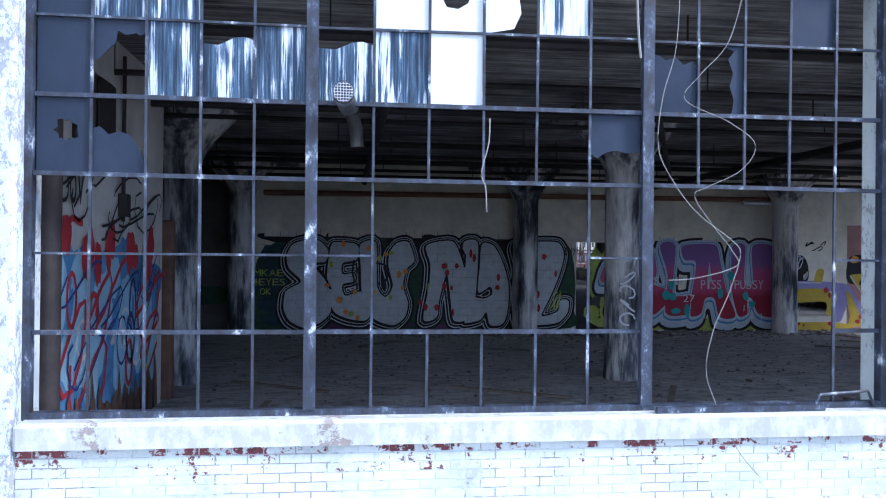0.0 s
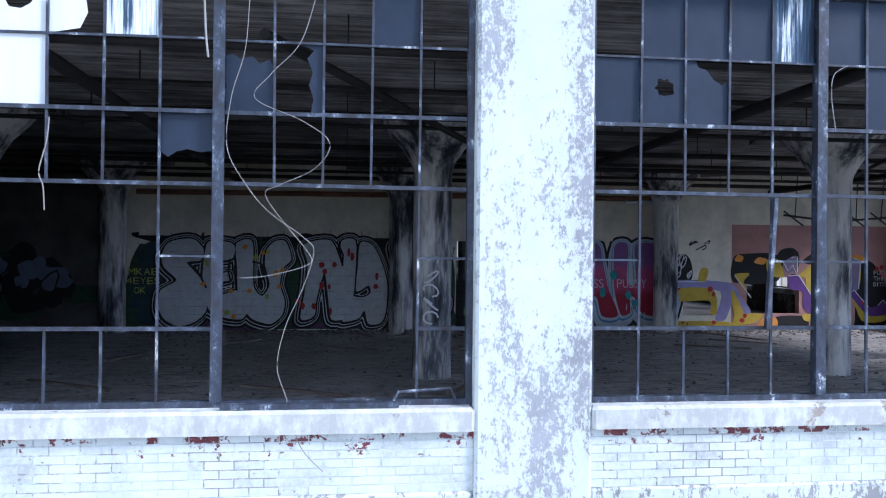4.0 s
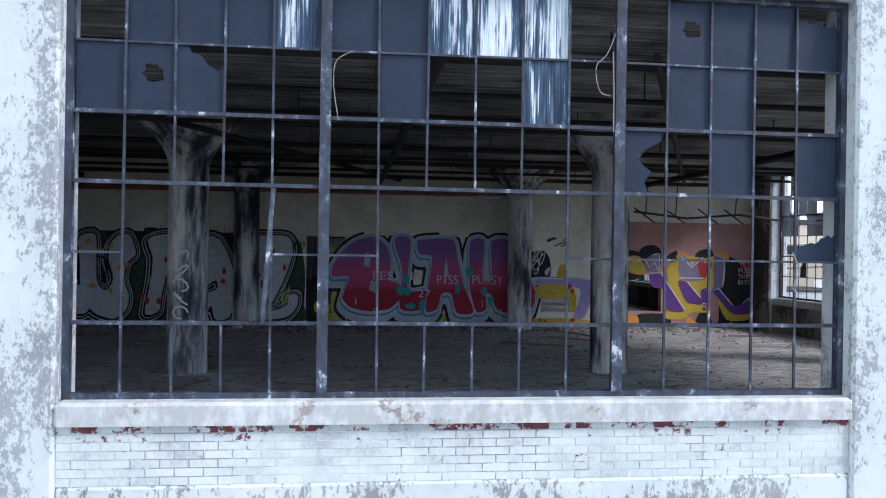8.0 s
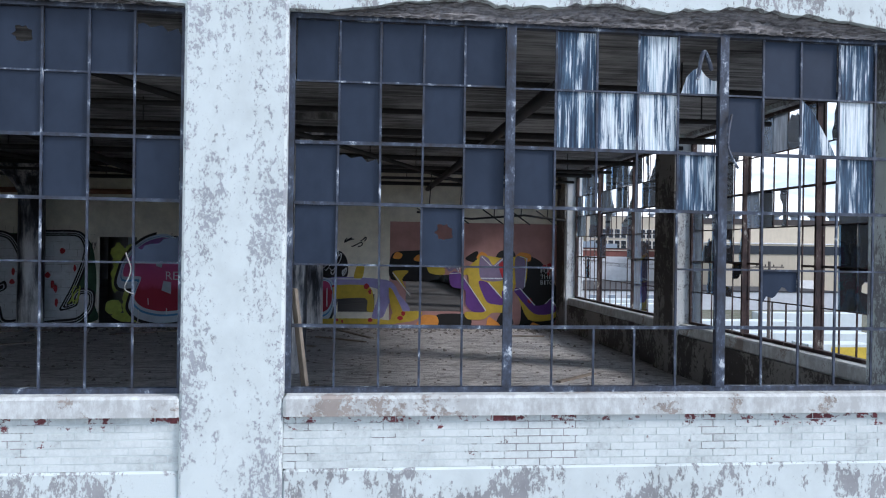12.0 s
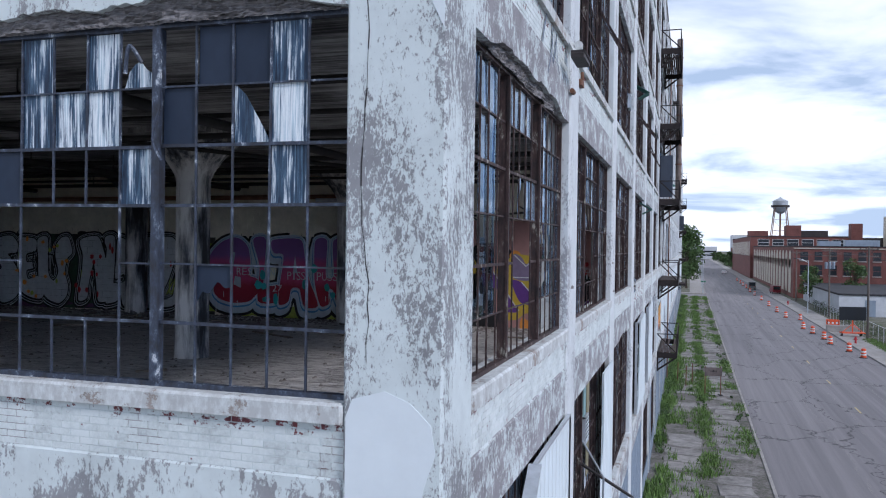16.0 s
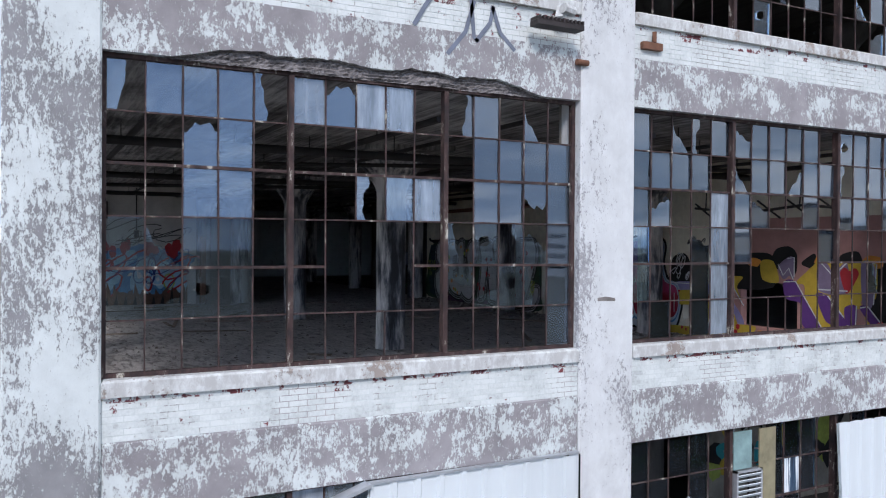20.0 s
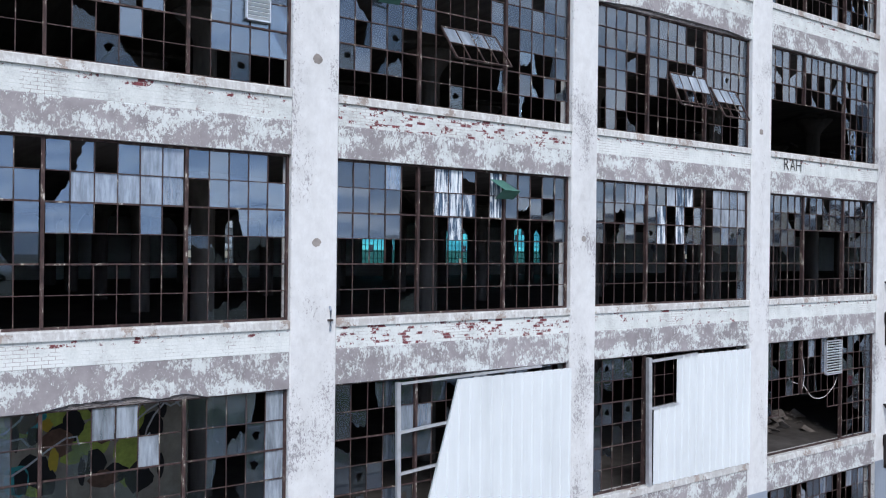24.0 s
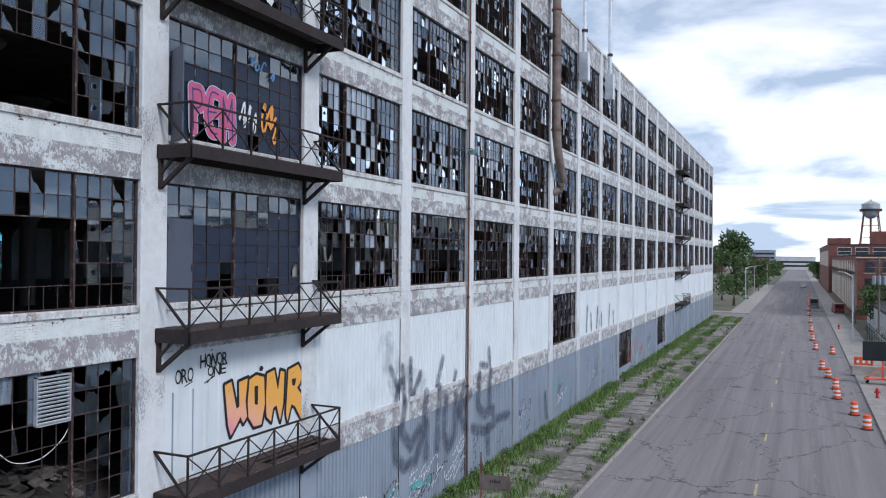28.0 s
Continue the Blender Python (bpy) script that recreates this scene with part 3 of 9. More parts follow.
# What is left of single painted panes in the south windows: torn edges in a unit square.
LEFT = {
    "A": [(-0.5, 0.5), (-0.5, -0.05), (-0.38, -0.02), (-0.2, 0.12), (-0.08, 0.2), (-0.05, 0.36), (0.1, 0.3), (0.3, 0.33), (0.38, 0.3), (0.5, 0.34), (0.5, 0.5)],
    "D": [(-0.5, -0.5), (0.5, -0.5), (0.46, -0.3), (0.36, -0.12), (0.2, 0.02), (0.0, 0.06), (-0.2, 0.02), (-0.36, 0.12), (-0.5, 0.1)],
    "T": [(0.5, 0.5), (-0.5, 0.5), (-0.5, -0.06), (-0.36, -0.14), (-0.2, -0.06), (0.0, -0.02), (0.22, -0.06), (0.5, -0.04)],
    "R": [(0.5, 0.5), (0.02, 0.5), (0.3, 0.42), (0.16, 0.3), (0.28, 0.1), (0.2, -0.08), (0.3, -0.28), (0.24, -0.5), (0.5, -0.5)],
    "B": [(-0.5, -0.5), (0.5, -0.5), (0.5, 0.14), (0.42, 0.26), (0.2, 0.2), (0.05, 0.3), (-0.2, 0.26), (-0.36, 0.33), (-0.5, 0.3)],
    "M": [(-0.5, -0.5), (0.5, -0.5), (0.5, 0.2), (0.36, 0.14), (0.16, 0.22), (0.0, 0.36), (-0.2, 0.4), (-0.26, 0.5), (-0.5, 0.5)],
    "Q": [(-0.5, 0.5), (-0.5, -0.5), (0.1, -0.5), (0.02, -0.3), (0.2, -0.16), (-0.06, -0.02), (-0.18, 0.12), (0.1, 0.22), (0.42, 0.34), (0.46, 0.5)],
    "S": [(-0.5, -0.5), (0.5, -0.5), (0.5, 0.3), (0.3, 0.34), (0.1, 0.32), (-0.2, 0.22), (-0.5, 0.24)],
    "V": [(-0.5, -0.5), (0.5, -0.5), (0.5, 0.5), (0.44, 0.5), (0.36, 0.12), (0.2, -0.1), (0.02, -0.18), (-0.2, -0.16), (-0.36, 0.06), (-0.42, 0.5), (-0.5, 0.5)],
    "Y": [(-0.5, -0.5), (0.06, -0.42), (0.2, -0.2), (0.14, 0.1), (0.02, 0.35), (-0.1, 0.5), (-0.5, 0.5)],
    "C": [(0.5, -0.5), (-0.44, -0.5), (-0.3, -0.2), (-0.12, -0.06), (0.04, -0.02), (0.2, -0.16), (0.38, -0.24), (0.5, -0.24)],
    "Z": [(-0.5, -0.5), (0.5, -0.5), (0.36, -0.3), (0.1, 0.0), (-0.2, 0.34), (-0.46, 0.5), (-0.5, 0.5)],
}
LEFT = {code: Shape().plate(out, 1.0, lambda u, d, w: (u, d - 0.5, w)).mesh("shard", MAT["slate_streak" if code in "SZ" else "lime_white" if code in "VY" else "slate_white" if code == "C" else "slate"]) for code, out in LEFT.items()}
LEFT["H"] = SHARD["b"][-1]


def grid_lines(width, sections, mulls=None):
    """Bay edges of the panes: left and right of each, and the mullions between sections."""
    cells, mull = [], []
    if mulls:
        stops = [0.02] + list(mulls) + [width - 0.02]
        for s, count in enumerate(sections):
            a, b = stops[s] + 0.035, stops[s + 1] - 0.035
            cells += [(a + (b - a) * i / count, a + (b - a) * (i + 1) / count) for i in range(count)]
        return cells, list(mulls)
    n = sum(sections)
    margin, mw = 0.05, 0.085
    cw = (width - 2 * margin - mw * (len(sections) - 1)) / n
    x = margin
    for s, count in enumerate(sections):
        for _ in range(count):
            cells.append((x, x + cw))
            x += cw
        if s < len(sections) - 1:
            mull.append(x + mw / 2)
            x += mw
    return cells, mull


def steel_window(name, m, width, height, sections, rows, side, label, detailed, seed, vents=(), mulls=None):
    """A multi-pane steel window standing on its sill; rows: one text a row of panes from the top, a letter a pane."""
    r = random.Random(seed)
    win = thing(name, label, "window", m, kind="structure")
    cells, mull = grid_lines(width, sections, mulls)
    rows = [t.replace("|", "") for t in rows]
    nr = len(rows)
    y = 0.17
    zb, zt = 0.045, height - 0.045
    ch = (zt - zb) / nr
    ztop = lambda j: zt - j * ch
    bars, panes = Shape(), Shape()
    steel = MAT["steel" if side == "S" else "rust_bar"]
    frame_sh = Shape()
    frame_sh.box((0, y - 0.03, 0), (width, y + 0.05, zb)).box((0, y - 0.03, zt), (width, y + 0.05, height))
    frame_sh.box((0, y - 0.03, zb), (0.05, y + 0.05, zt)).box((width - 0.05, y - 0.03, zb), (width, y + 0.05, zt))
    part("window_frame", frame_sh, steel, win)
    for n_m, x in enumerate(mull):
        edge = sum(sections[: n_m + 1])
        cut = nr
        while cut > 0 and rows[cut - 1][edge - 1] == "X" == rows[cut - 1][edge]:
            cut -= 1
        zlow = zb if cut == nr else zt - cut * ch
        mw = 0.042 if side == "S" else 0.03
        sh = Shape().box((x - mw, y - 0.05, zlow), (x + mw, y - 0.02, zt)).box((x - 0.02, y - 0.02, zlow), (x + 0.02, y + 0.07, zt))
        part("mullion", sh, steel, win)
    gone = lambda i, j: 0 <= i < len(cells) and 0 <= j < nr and rows[j][i] == "X"

    def bar(x0, x1, z0, z1, heavy=False):
        d = 0.03 if heavy else 0.018
        c = ((x0 + x1) / 2, y + r.uniform(-0.006, 0.006), (z0 + z1) / 2)
        if detailed:
            placed("muntin", BAR[side], win, c, (x1 - x0, d, z1 - z0), (0, r.uniform(-0.35, 0.35), 0))
        else:
            bars.box((x0, c[1] - d / 2, z0), (x1, c[1] + d / 2, z1))

    edges = sorted({e for c in cells for e in c})
    starts = [0]
    for s in sections:
        starts.append(starts[-1] + s)
    # upright bars, cell edge by cell edge
    for i in range(1, len(cells)):
        if i in starts:
            continue
        x, run = cells[i][0], None
        for j in range(nr + 1):
            here = j < nr and not (gone(i - 1, j) and gone(i, j))
            if here and run is None:
                run = j
            if not here and run is not None:
                bw = 0.0095 if side == "S" else 0.0085
                bar(x - bw, x + bw, ztop(j), ztop(run))
                run = None
    # level bars, section by section
    for j in range(1, nr):
        heavy = j in vents
        for s in range(len(sections)):
            run = None
            for i in range(starts[s], starts[s + 1] + 1):
                here = i < starts[s + 1] and not (gone(i, j - 1) and gone(i, j))
                if here and run is None:
                    run = i
                if not here and run is not None:
                    h = (0.015 if heavy else 0.0085) if side == "S" else (0.016 if heavy else 0.009)
                    bar(cells[run][0], cells[i - 1][1], ztop(j) - h, ztop(j) + h, heavy)
                    run = None
    for j, text in enumerate(rows):
        for i, code in enumerate(text):
            if code in ".X":
                continue
            x0, x1 = cells[i]
            c = ((x0 + x1) / 2, y + 0.018, (ztop(j) + ztop(j + 1)) / 2)
            size = (x1 - x0 - 0.014, 0.006, ch - 0.014)
            if code in LEFT:
                me, flip = LEFT[code], 1
            elif code in "bvc":
                me = r.choice(SHARD["k" if code == "c" and j >= 3 else code])
                flip = r.choice((-1, 1))
            else:
                me, flip = PANE[code], 1
            if detailed:
                ob = placed("pane", me, win, c, (size[0] * flip, size[1], size[2]), (r.uniform(-0.9, 0.9), 0, r.uniform(-0.9, 0.9)))
                ob.visible_shadow = code in "#swbvW" or code in LEFT
            else:
                part_list.setdefault(win.name, []).append((me, c, (size[0] * flip, size[1], size[2])))
    if not detailed:
        if bars.f:
            part("muntins", bars, steel, win, kind="stuff")
        by_mat = {}
        for me, c, sc in part_list.pop(win.name, []):
            sh = by_mat.setdefault(me.materials[0].name, (Shape(), me.materials[0]))[0]
            sh.add([(c[0] + v.co.x * sc[0], c[1] + v.co.y * sc[1], c[2] + v.co.z * sc[2]) for v in me.vertices], [tuple(p.vertices) for p in me.polygons])
        for sh, mm in by_mat.values():
            ob = part("panes", sh, mm, win, kind="stuff")
            ob.visible_shadow = False
    WINDOWS[name] = win
    return win


WINDOWS, AT = {}, {}
part_list = {}
ROWS_S1 = ["#ss..|.WVYw.|...#.", "#AsSs|SwW...|BR...", "HD...|.....T|.....", "....X|.XXXX.|XXXX.", ".....|.XXXX.|XXXX.", ".....|......|XXXX."]
ROWS_S2 = [".###s|##www.|.H##B", "#HM..|.#..s.|.##..", ".....|......|Q.#.#", ".XXX.|.XXXX.|....b", ".XXX.|.XXXX.|.....", ".....|......|....."]
ROWS_S3 = ["#####|.s.wC|.##s.", ".#.#.|.sww.|#.Zw.", "#B..#|#...s|...s.", "#..H.|.XXX.|.....", ".....|.XXX.|.b...", ".....|.....|....."]
LABEL_S = "steel factory window, many panes missing, others painted slate blue with white streaks"
for n, (rows, k, sections, mulls) in enumerate(((ROWS_S1, 3, (5, 6, 5), (1.903, 4.344)), (ROWS_S2, 4, (5, 6, 5), (1.941, 4.318)), (ROWS_S3, 5, (5, 5, 5), (1.953, 3.947)))):
    x0, x1 = PILLARS_S[k][1], PILLARS_S[k + 1][0]
    steel_window(f"window_{n + 1}", SOUTH @ pose(x0, 0, SILL[3]), x1 - x0, HEAD[3] - SILL[3], sections, rows, "S", LABEL_S, True, n, (2, 3, 5), mulls)

ROWS_E1 = ["cgggc|lcll.|cg.c.", "..cg.|.....|.gggg", "..gg.|..cgl|.ggcg", "fcff.|.XXX.|ccccg", "fccf.|.XXX.|ccccg", ".....|.....|....g"]
ROWS_E2 = ["g.ccg|cgggg.|cggg.", "gggg.|cggcgg|cggcg", "gc..l|gc..g.|gg.gg", "f..cl|gXXXXg|.....", "f..fl|.XXXX.|..c..", ".f.fl|......|....."]
ROWS_E3 = ["gcgg.|gc.gll|gggg.", "ggggg|clllll|.gggg", ".g..g|gg..g.|..cgg", "cgccf|.XXX..|cc.c.", "cccc.|......|..c..", "cc...|......|.cc.."]
ROWS_E4 = ["gggl.|.wwc.w|gg.gg", "gggg.|.www.w|gcgcg", "gggg.|..w...|....g", ".....|......|.....", ".XXX.|......|.....", "....c|......|....."]


def random_rows(r, sections, fill, wreck=0.0):
    """Panes for a window seen from afar: fuller at the top."""
    rows, n = [], sum(sections)
    hole = r.random() < wreck
    h0, hw = r.randrange(1, n - 5), r.randrange(3, 6)
    for j in range(6):
        p = fill * (1.28 - 0.23 * j)
        text = ""
        for i in range(n):
            q = r.random()
            # l panes put white sky reflections into the far windows' colour
            code = ("g" if q < p * 0.56 else "c" if q < p * 0.74 else "l" if q < p * 0.89 else "f" if q < p else "c" if q < p + 0.12 else ".")
            if hole and 3 <= j <= 4 and h0 <= i < h0 + hw:
                code = "X"
            text += code
        rows.append(text)
    return rows


LABEL_E = "rusty steel factory window with broken and dusty glass panes"
FIXED = {
    (0, 3): ROWS_E1, (1, 3): ROWS_E2, (2, 3): ROWS_E3, (3, 3): ROWS_E4,
    (4, 3): ["gggll|gglww.|.llll", "ggcgg|gw.w.g|.llll", "g.cg.|cw.wcg|.glcg", ".....|c.....|.c..g", ".....|......|....g", ".....|......|....g"],
    (5, 3): ["ggggg|cggcgg|gggcg", "gggcg|gg.ggg|gcgcg", "gggg.|XXXXXX|.ccgg", "..c..|XXXXXX|c.cgg", ".....|XXXXXX|.c..g", ".....|......|....g"],
    (1, 4): ["gggg.|ggcggg|cgggg", "ggcgg|gg.ggg|ggggg", "gg.gg|g.cgg.|gg.gg", "g.c..|..cg..|.cggg", ".....|..c.g.|.cg.g", ".....|.c....|..cg."],
    (2, 4): ["gg.gg|ggggg.|ggggg", "ggggg|gggcgg|ggggg", "ggggg|ggg...|g.ggg", "gggg.|gggcg.|.gggg", "..g..|.c.g..|.gggg", "..c..|..cc..|..c.."],
    (3, 4): ["ggggg|g..l..|gg.gg", "ggggg|g....g|ggggg", "gcggg|g....g|.gggg", "gcgc.|......|.cccg", "cgcc.|.....c|.gcgc", ".....|..c...|.c..."],
    (4, 4): ["ggggg|gggg..|ggggg", "ggggg|ggggg.|ggggg", "gggc.|gg..cg|ggcgg", ".gg..|g...c.|gc..g", ".gg..|......|....g", ".g.c.|......|.c..g"],
    (5, 4): ["ggg.g|gggggg|ggggg", "gcgcg|.g.gcg|cgg.g", "g.gg.|.c.g.c|cggcg", "XXXXX|XXXXXX|c.cgg", "XXXXX|XXXXXX|cc.cg", "XXXXX|XXXXXX|.cc.g"],
    # l cells in the next two windows: sky reflection set as pale panes
    (7, 4): ["ggll.|lllllg|ggggg", "g.gl.|lllll.|ggggg", ".c.l.|l.ll.g|cggcg", "cc.c.|.l.l.l|c.cgg", "c.cc.|l.l.ll|.ccgg", "cccc.|.cllc.|c.cgg"],
    (8, 4): ["ggggg|glgggg|ggggg", "gg.gg|gg.llg|ggggg", "g.gcg|l.gll.|ggggg", "ll.cg|.l.cgg|g.ggg", "ll.cc|llcgc.|gccgg", "g.ccc|gggcgg|gg.gg"],
    (7, 5): ["tgg..|..g..g|ggggg", "ggc..|......|ggggg", "gcccc|cc.ccg|ggggg", "ccccc|cccc.c|cgggg", ".ccc.|ccccc.|c.cgg", "cc..c|.cc.c.|.ccgg"],
    (5, 2): ["g.gg.|.l.l.c|cgccg", "gc.g.|...l..|cc.cg", "c..c.|..c...|.gc.g", "c.XXX|XXXX..|.cc.g", "XXXXX|XXXXXX|..c.g", "XXXXX|XXXXXX|.c..g"],
    (2, 2): [".gggf|..ll..|fggcl", "fgcg.|.f..l.|.gccl", "fc.gf|f..f..|.c.cl", ".fc.f|c.f...|c.cfl", "c.f.f|.f..c.|f..cl", ".c.ff|f..f..|.fc.l"],
    (1, 2): ["f.ff.|..fff.|.f...", "ff.f.|..fwf.|.....", "f.ff.|..ff..|.f...", "fcf..|..wwf.|.....", "f..f.|...c..|.....", "fff..|...f..|....."],
    (4, 2): ["ccgc.|......|.....", "gc...|......|.....", "cc.c.|......|.....", "g.c..|......|.....", "gc...|......|.....", "g....|......|....."],
}
ESCAPES = (6, 19)
n_win = 4
FAR_WIN = []
for k in range(len(PILLARS_E) - 1):
    y0, y1 = PILLARS_E[k][1], PILLARS_E[k + 1][0]
    w = y1 - y0
    for f in (2, 3, 4, 5, 6):
        if k in ESCAPES or (f == 2 and k > 6 and k not in (11,)):
            continue
        sections = (5, 5, 5) if k == 0 else (5, 6, 5)
        r = random.Random(100 * k + f)
        place = EAST @ pose(y0, 0, SILL[f])
        near = k <= 5 and f in (3, 4) or k <= 5 and f == 2
        if k >= 9 and k != 11:
            # far windows: a few kinds, shared
            if len(FAR_WIN) < 9:
                FAR_WIN.append(steel_window(f"window_{n_win}", place, w, HEAD[f] - SILL[f], sections, random_rows(r, sections, r.uniform(0.45, 0.85), 0.4), "E", LABEL_E, False, k * 10 + f, (2, 4)))
            else:
                ob = copy_thing(r.choice(FAR_WIN), place)
                ob.name = f"window_{n_win}"
        else:
            rows = FIXED.get((k, f)) or random_rows(r, sections, {2: 0.6, 3: 0.62, 4: 0.75, 5: 0.8, 6: 0.8}[f], 0.5)
            steel_window(f"window_{n_win}", place, w, HEAD[f] - SILL[f], sections, rows, "E", LABEL_E, near, k * 10 + f, (2, 4))
        AT[k, f] = f"window_{n_win}"
        n_win += 1

# ---- slabs, ceilings, inner walls ----
m = Mat("dusty_floor", rough=0.9)
a, g = m.noise(1.2, 10, 0.7), m.noise(9, 8, 0.7)
v = m.nt.nodes.new("ShaderNodeTexVoronoi")
v.feature = "DISTANCE_TO_EDGE"
v.inputs["Scale"].default_value = 3.2
link(m.nt, m.coords("world"), v.inputs["Vector"])
crack = m.ramp(v.outputs["Distance"], (0.0, 0.0), (0.06, 1.0))
dust = m.ramp(m.math("MULTIPLY_ADD", a, 0.6, m.math("MULTIPLY", g, 0.4)), (0.34, (0.32, 0.305, 0.295)), (0.5, (0.56, 0.54, 0.52)), (0.68, (0.68, 0.66, 0.63)))
lift = m.noise(5.0, 9, 0.72, stretch=(0.45, 1.5, 1), distort=0.6)
dark = m.ramp(lift, (0.40, 0.0), (0.50, 1.0))
m.color(m.mix(m.math("MULTIPLY_ADD", dark, 0.5, 0.5), (0.07, 0.066, 0.062), m.mix(m.math("MULTIPLY_ADD", crack, 0.3, 0.7), (0.08, 0.074, 0.068), dust)))
m.bump(m.math("ADD", m.math("MULTIPLY", crack, 0.4), m.math("ADD", g, dark)), 0.9, 0.03)
MAT["floor"] = m.m
m = Mat("board_marked_concrete", rough=0.9)
a = m.noise(2.0, 9, 0.7, stretch=(0.35, 5.0, 1))
g = m.noise(0.6, 6, 0.65)
m.color(m.ramp(m.math("MULTIPLY_ADD", a, 0.55, m.math("MULTIPLY", g, 0.45)), (0.40, (0.03, 0.029, 0.028)), (0.5, (0.20, 0.195, 0.19)), (0.61, (0.5, 0.49, 0.47))))
m.bump(a, 0.7, 0.02)
MAT["ceiling"] = m.m

# dark ceiling copy: the shade of the deeper storeys is put into its colour
MAT["shaded_ceiling"] = plain("shaded_ceiling", (0.11, 0.105, 0.10), 0.9, var=0.6, scale=1.2, bump=0.4, stretch=(0.4, 3.0, 1))
# near-black floor colour holds the shade of rooms behind the windows
MAT["shaded_floor"] = plain("shaded_floor", (0.085, 0.082, 0.08), 0.85, var=0.5, scale=1.5, bump=0.4)
for f in (2, 3, 4, 5, 6):
    if f == 3:
        solo("floor_3", Shape().box((WEST + WALL_T, WALL_T, FLOOR[f] - 0.22), (-WALL_T, 15.1, FLOOR[f])), MAT["floor"], "dusty littered concrete factory floor", "floor", "structure")
    solo("floor_3_north" if f == 3 else f"floor_{f}", Shape().box((WEST + WALL_T, 15.1 if f == 3 else WALL_T, FLOOR[f] - 0.22), (-WALL_T, NORTH - WALL_T, FLOOR[f])), MAT["shaded_floor"], "dark concrete factory floor with inner shade in its colour", "floor", "structure")
    up = FLOOR.get(f + 1, ROOF - 0.9)
    if f == 3:
        solo("ceiling_3", Shape().box((WEST + WALL_T, WALL_T, up - 0.34), (-WALL_T, 15.1, up - 0.225)), MAT["ceiling"], "stained board-marked concrete ceiling", "ceiling", "structure")
    solo("ceiling_3_north" if f == 3 else f"ceiling_{f}", Shape().box((WEST + WALL_T, 15.1 if f == 3 else WALL_T, up - 0.34), (-WALL_T, NORTH - WALL_T, up - 0.225)), MAT["shaded_ceiling"], "concrete ceiling with inner shade in its colour", "ceiling", "structure")
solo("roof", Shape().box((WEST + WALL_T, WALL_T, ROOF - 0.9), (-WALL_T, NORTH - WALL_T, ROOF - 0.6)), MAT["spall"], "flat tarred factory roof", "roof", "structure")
solo("wall_north", Shape().box((WEST, NORTH - WALL_T, 0), (-WALL_T - 0.13, NORTH, ROOF)), MAT["render_wall"], "white-painted end wall", "wall", "structure")
# west wall, open in the third storey
WEST_OPEN = (4, 6, 7, 8, 9, 11)
west = thing("wall_west", "rear wall with tall window openings", "wall", kind="structure")
part("lower_wall", Shape().box((WEST, 0.5, 0), (WEST + WALL_T, NORTH - WALL_T, SILL[3])), MAT["render_wall"], west)
part("upper_wall", Shape().box((WEST, 0.5, HEAD[3]), (WEST + WALL_T, NORTH - WALL_T, ROOF)), MAT["render_wall"], west)
for k in range(len(PILLARS_E)):
    a, b = PILLARS_E[k]
    far = b + 1.2 if k in WEST_OPEN else (PILLARS_E[k + 1][0] - 1.2 if k + 1 < len(PILLARS_E) else NORTH - WALL_T)
    part("pier", Shape().box((WEST, max(a - 1.2, 0.5), SILL[3]), (WEST + WALL_T, far, HEAD[3])), MAT["render_wall"], west)
for k in WEST_OPEN:
    y0, y1 = PILLARS_E[k][1] + 1.2, PILLARS_E[k + 1][0] - 1.2
    sh, gl = Shape(), Shape()
    for i in range(12):
        yy = y0 + (y1 - y0) * i / 11
        sh.box((WEST + 0.15, yy - 0.02, SILL[3]), (WEST + 0.19, yy + 0.02, HEAD[3]))
    for j in range(7):
        zz = SILL[3] + (HEAD[3] - SILL[3]) * j / 6
        sh.box((WEST + 0.14, y0, zz - 0.02), (WEST + 0.2, y1, zz + 0.02))
    win = thing(f"window_{n_win}", "rear factory window with broken %s panes" % ("clear" if k in (4, 11) else "teal-tinted"), "window", kind="structure")
    n_win += 1
    part("muntins", sh, MAT["rust_bar"], win, kind="stuff")
    for j in range(6):
        z0 = SILL[3] + (HEAD[3] - SILL[3]) * j / 6
        for i in range(11):
            if rng.random() < (0.8 if k in (4, 11) else 0.97):
                ya, yb = y0 + (y1 - y0) * i / 11 + 0.02, y0 + (y1 - y0) * (i + 1) / 11 - 0.02
                part("pane", Shape().box((WEST + 0.165, ya, z0 + 0.02), (WEST + 0.172, yb, z0 + (HEAD[3] - SILL[3]) / 6 - 0.02)), MAT["glass_pale" if k in (4, 11) or rng.random() < 0.08 else "glass_teal"], win).visible_shadow = False
# blank wall closing the south front beyond the seen bays
for k in range(3):
    x0, x1 = PILLARS_S[k][1], PILLARS_S[k + 1][0]
    part("blank_wall", Shape().box((x0, 0.1, SILL[3]), (x1, WALL_T, HEAD[3])), MAT["render_wall"], wall_south)
for k in range(6):
    x0, x1 = PILLARS_S[k][1], PILLARS_S[k + 1][0]
    for f in (2, 4, 5, 6):
        if k >= 4 and f in (2, 4):
            steel_window(f"window_{n_win}", SOUTH @ pose(x0, 0, SILL[f]), x1 - x0, HEAD[f] - SILL[f], (5, 6, 5), random_rows(random.Random(k * 7 + f), (5, 6, 5), 0.7), "S", LABEL_S, False, k + f)
            n_win += 1
            continue
        part("blank_wall", Shape().box((x0, 0.14, SILL[f]), (x1, WALL_T, HEAD[f])), MAT["slate"], wall_south)
    part("blank_wall", Shape().box((x0, 0.14, 0), (x1, WALL_T, 4.45)), MAT["render_wall"], wall_south)

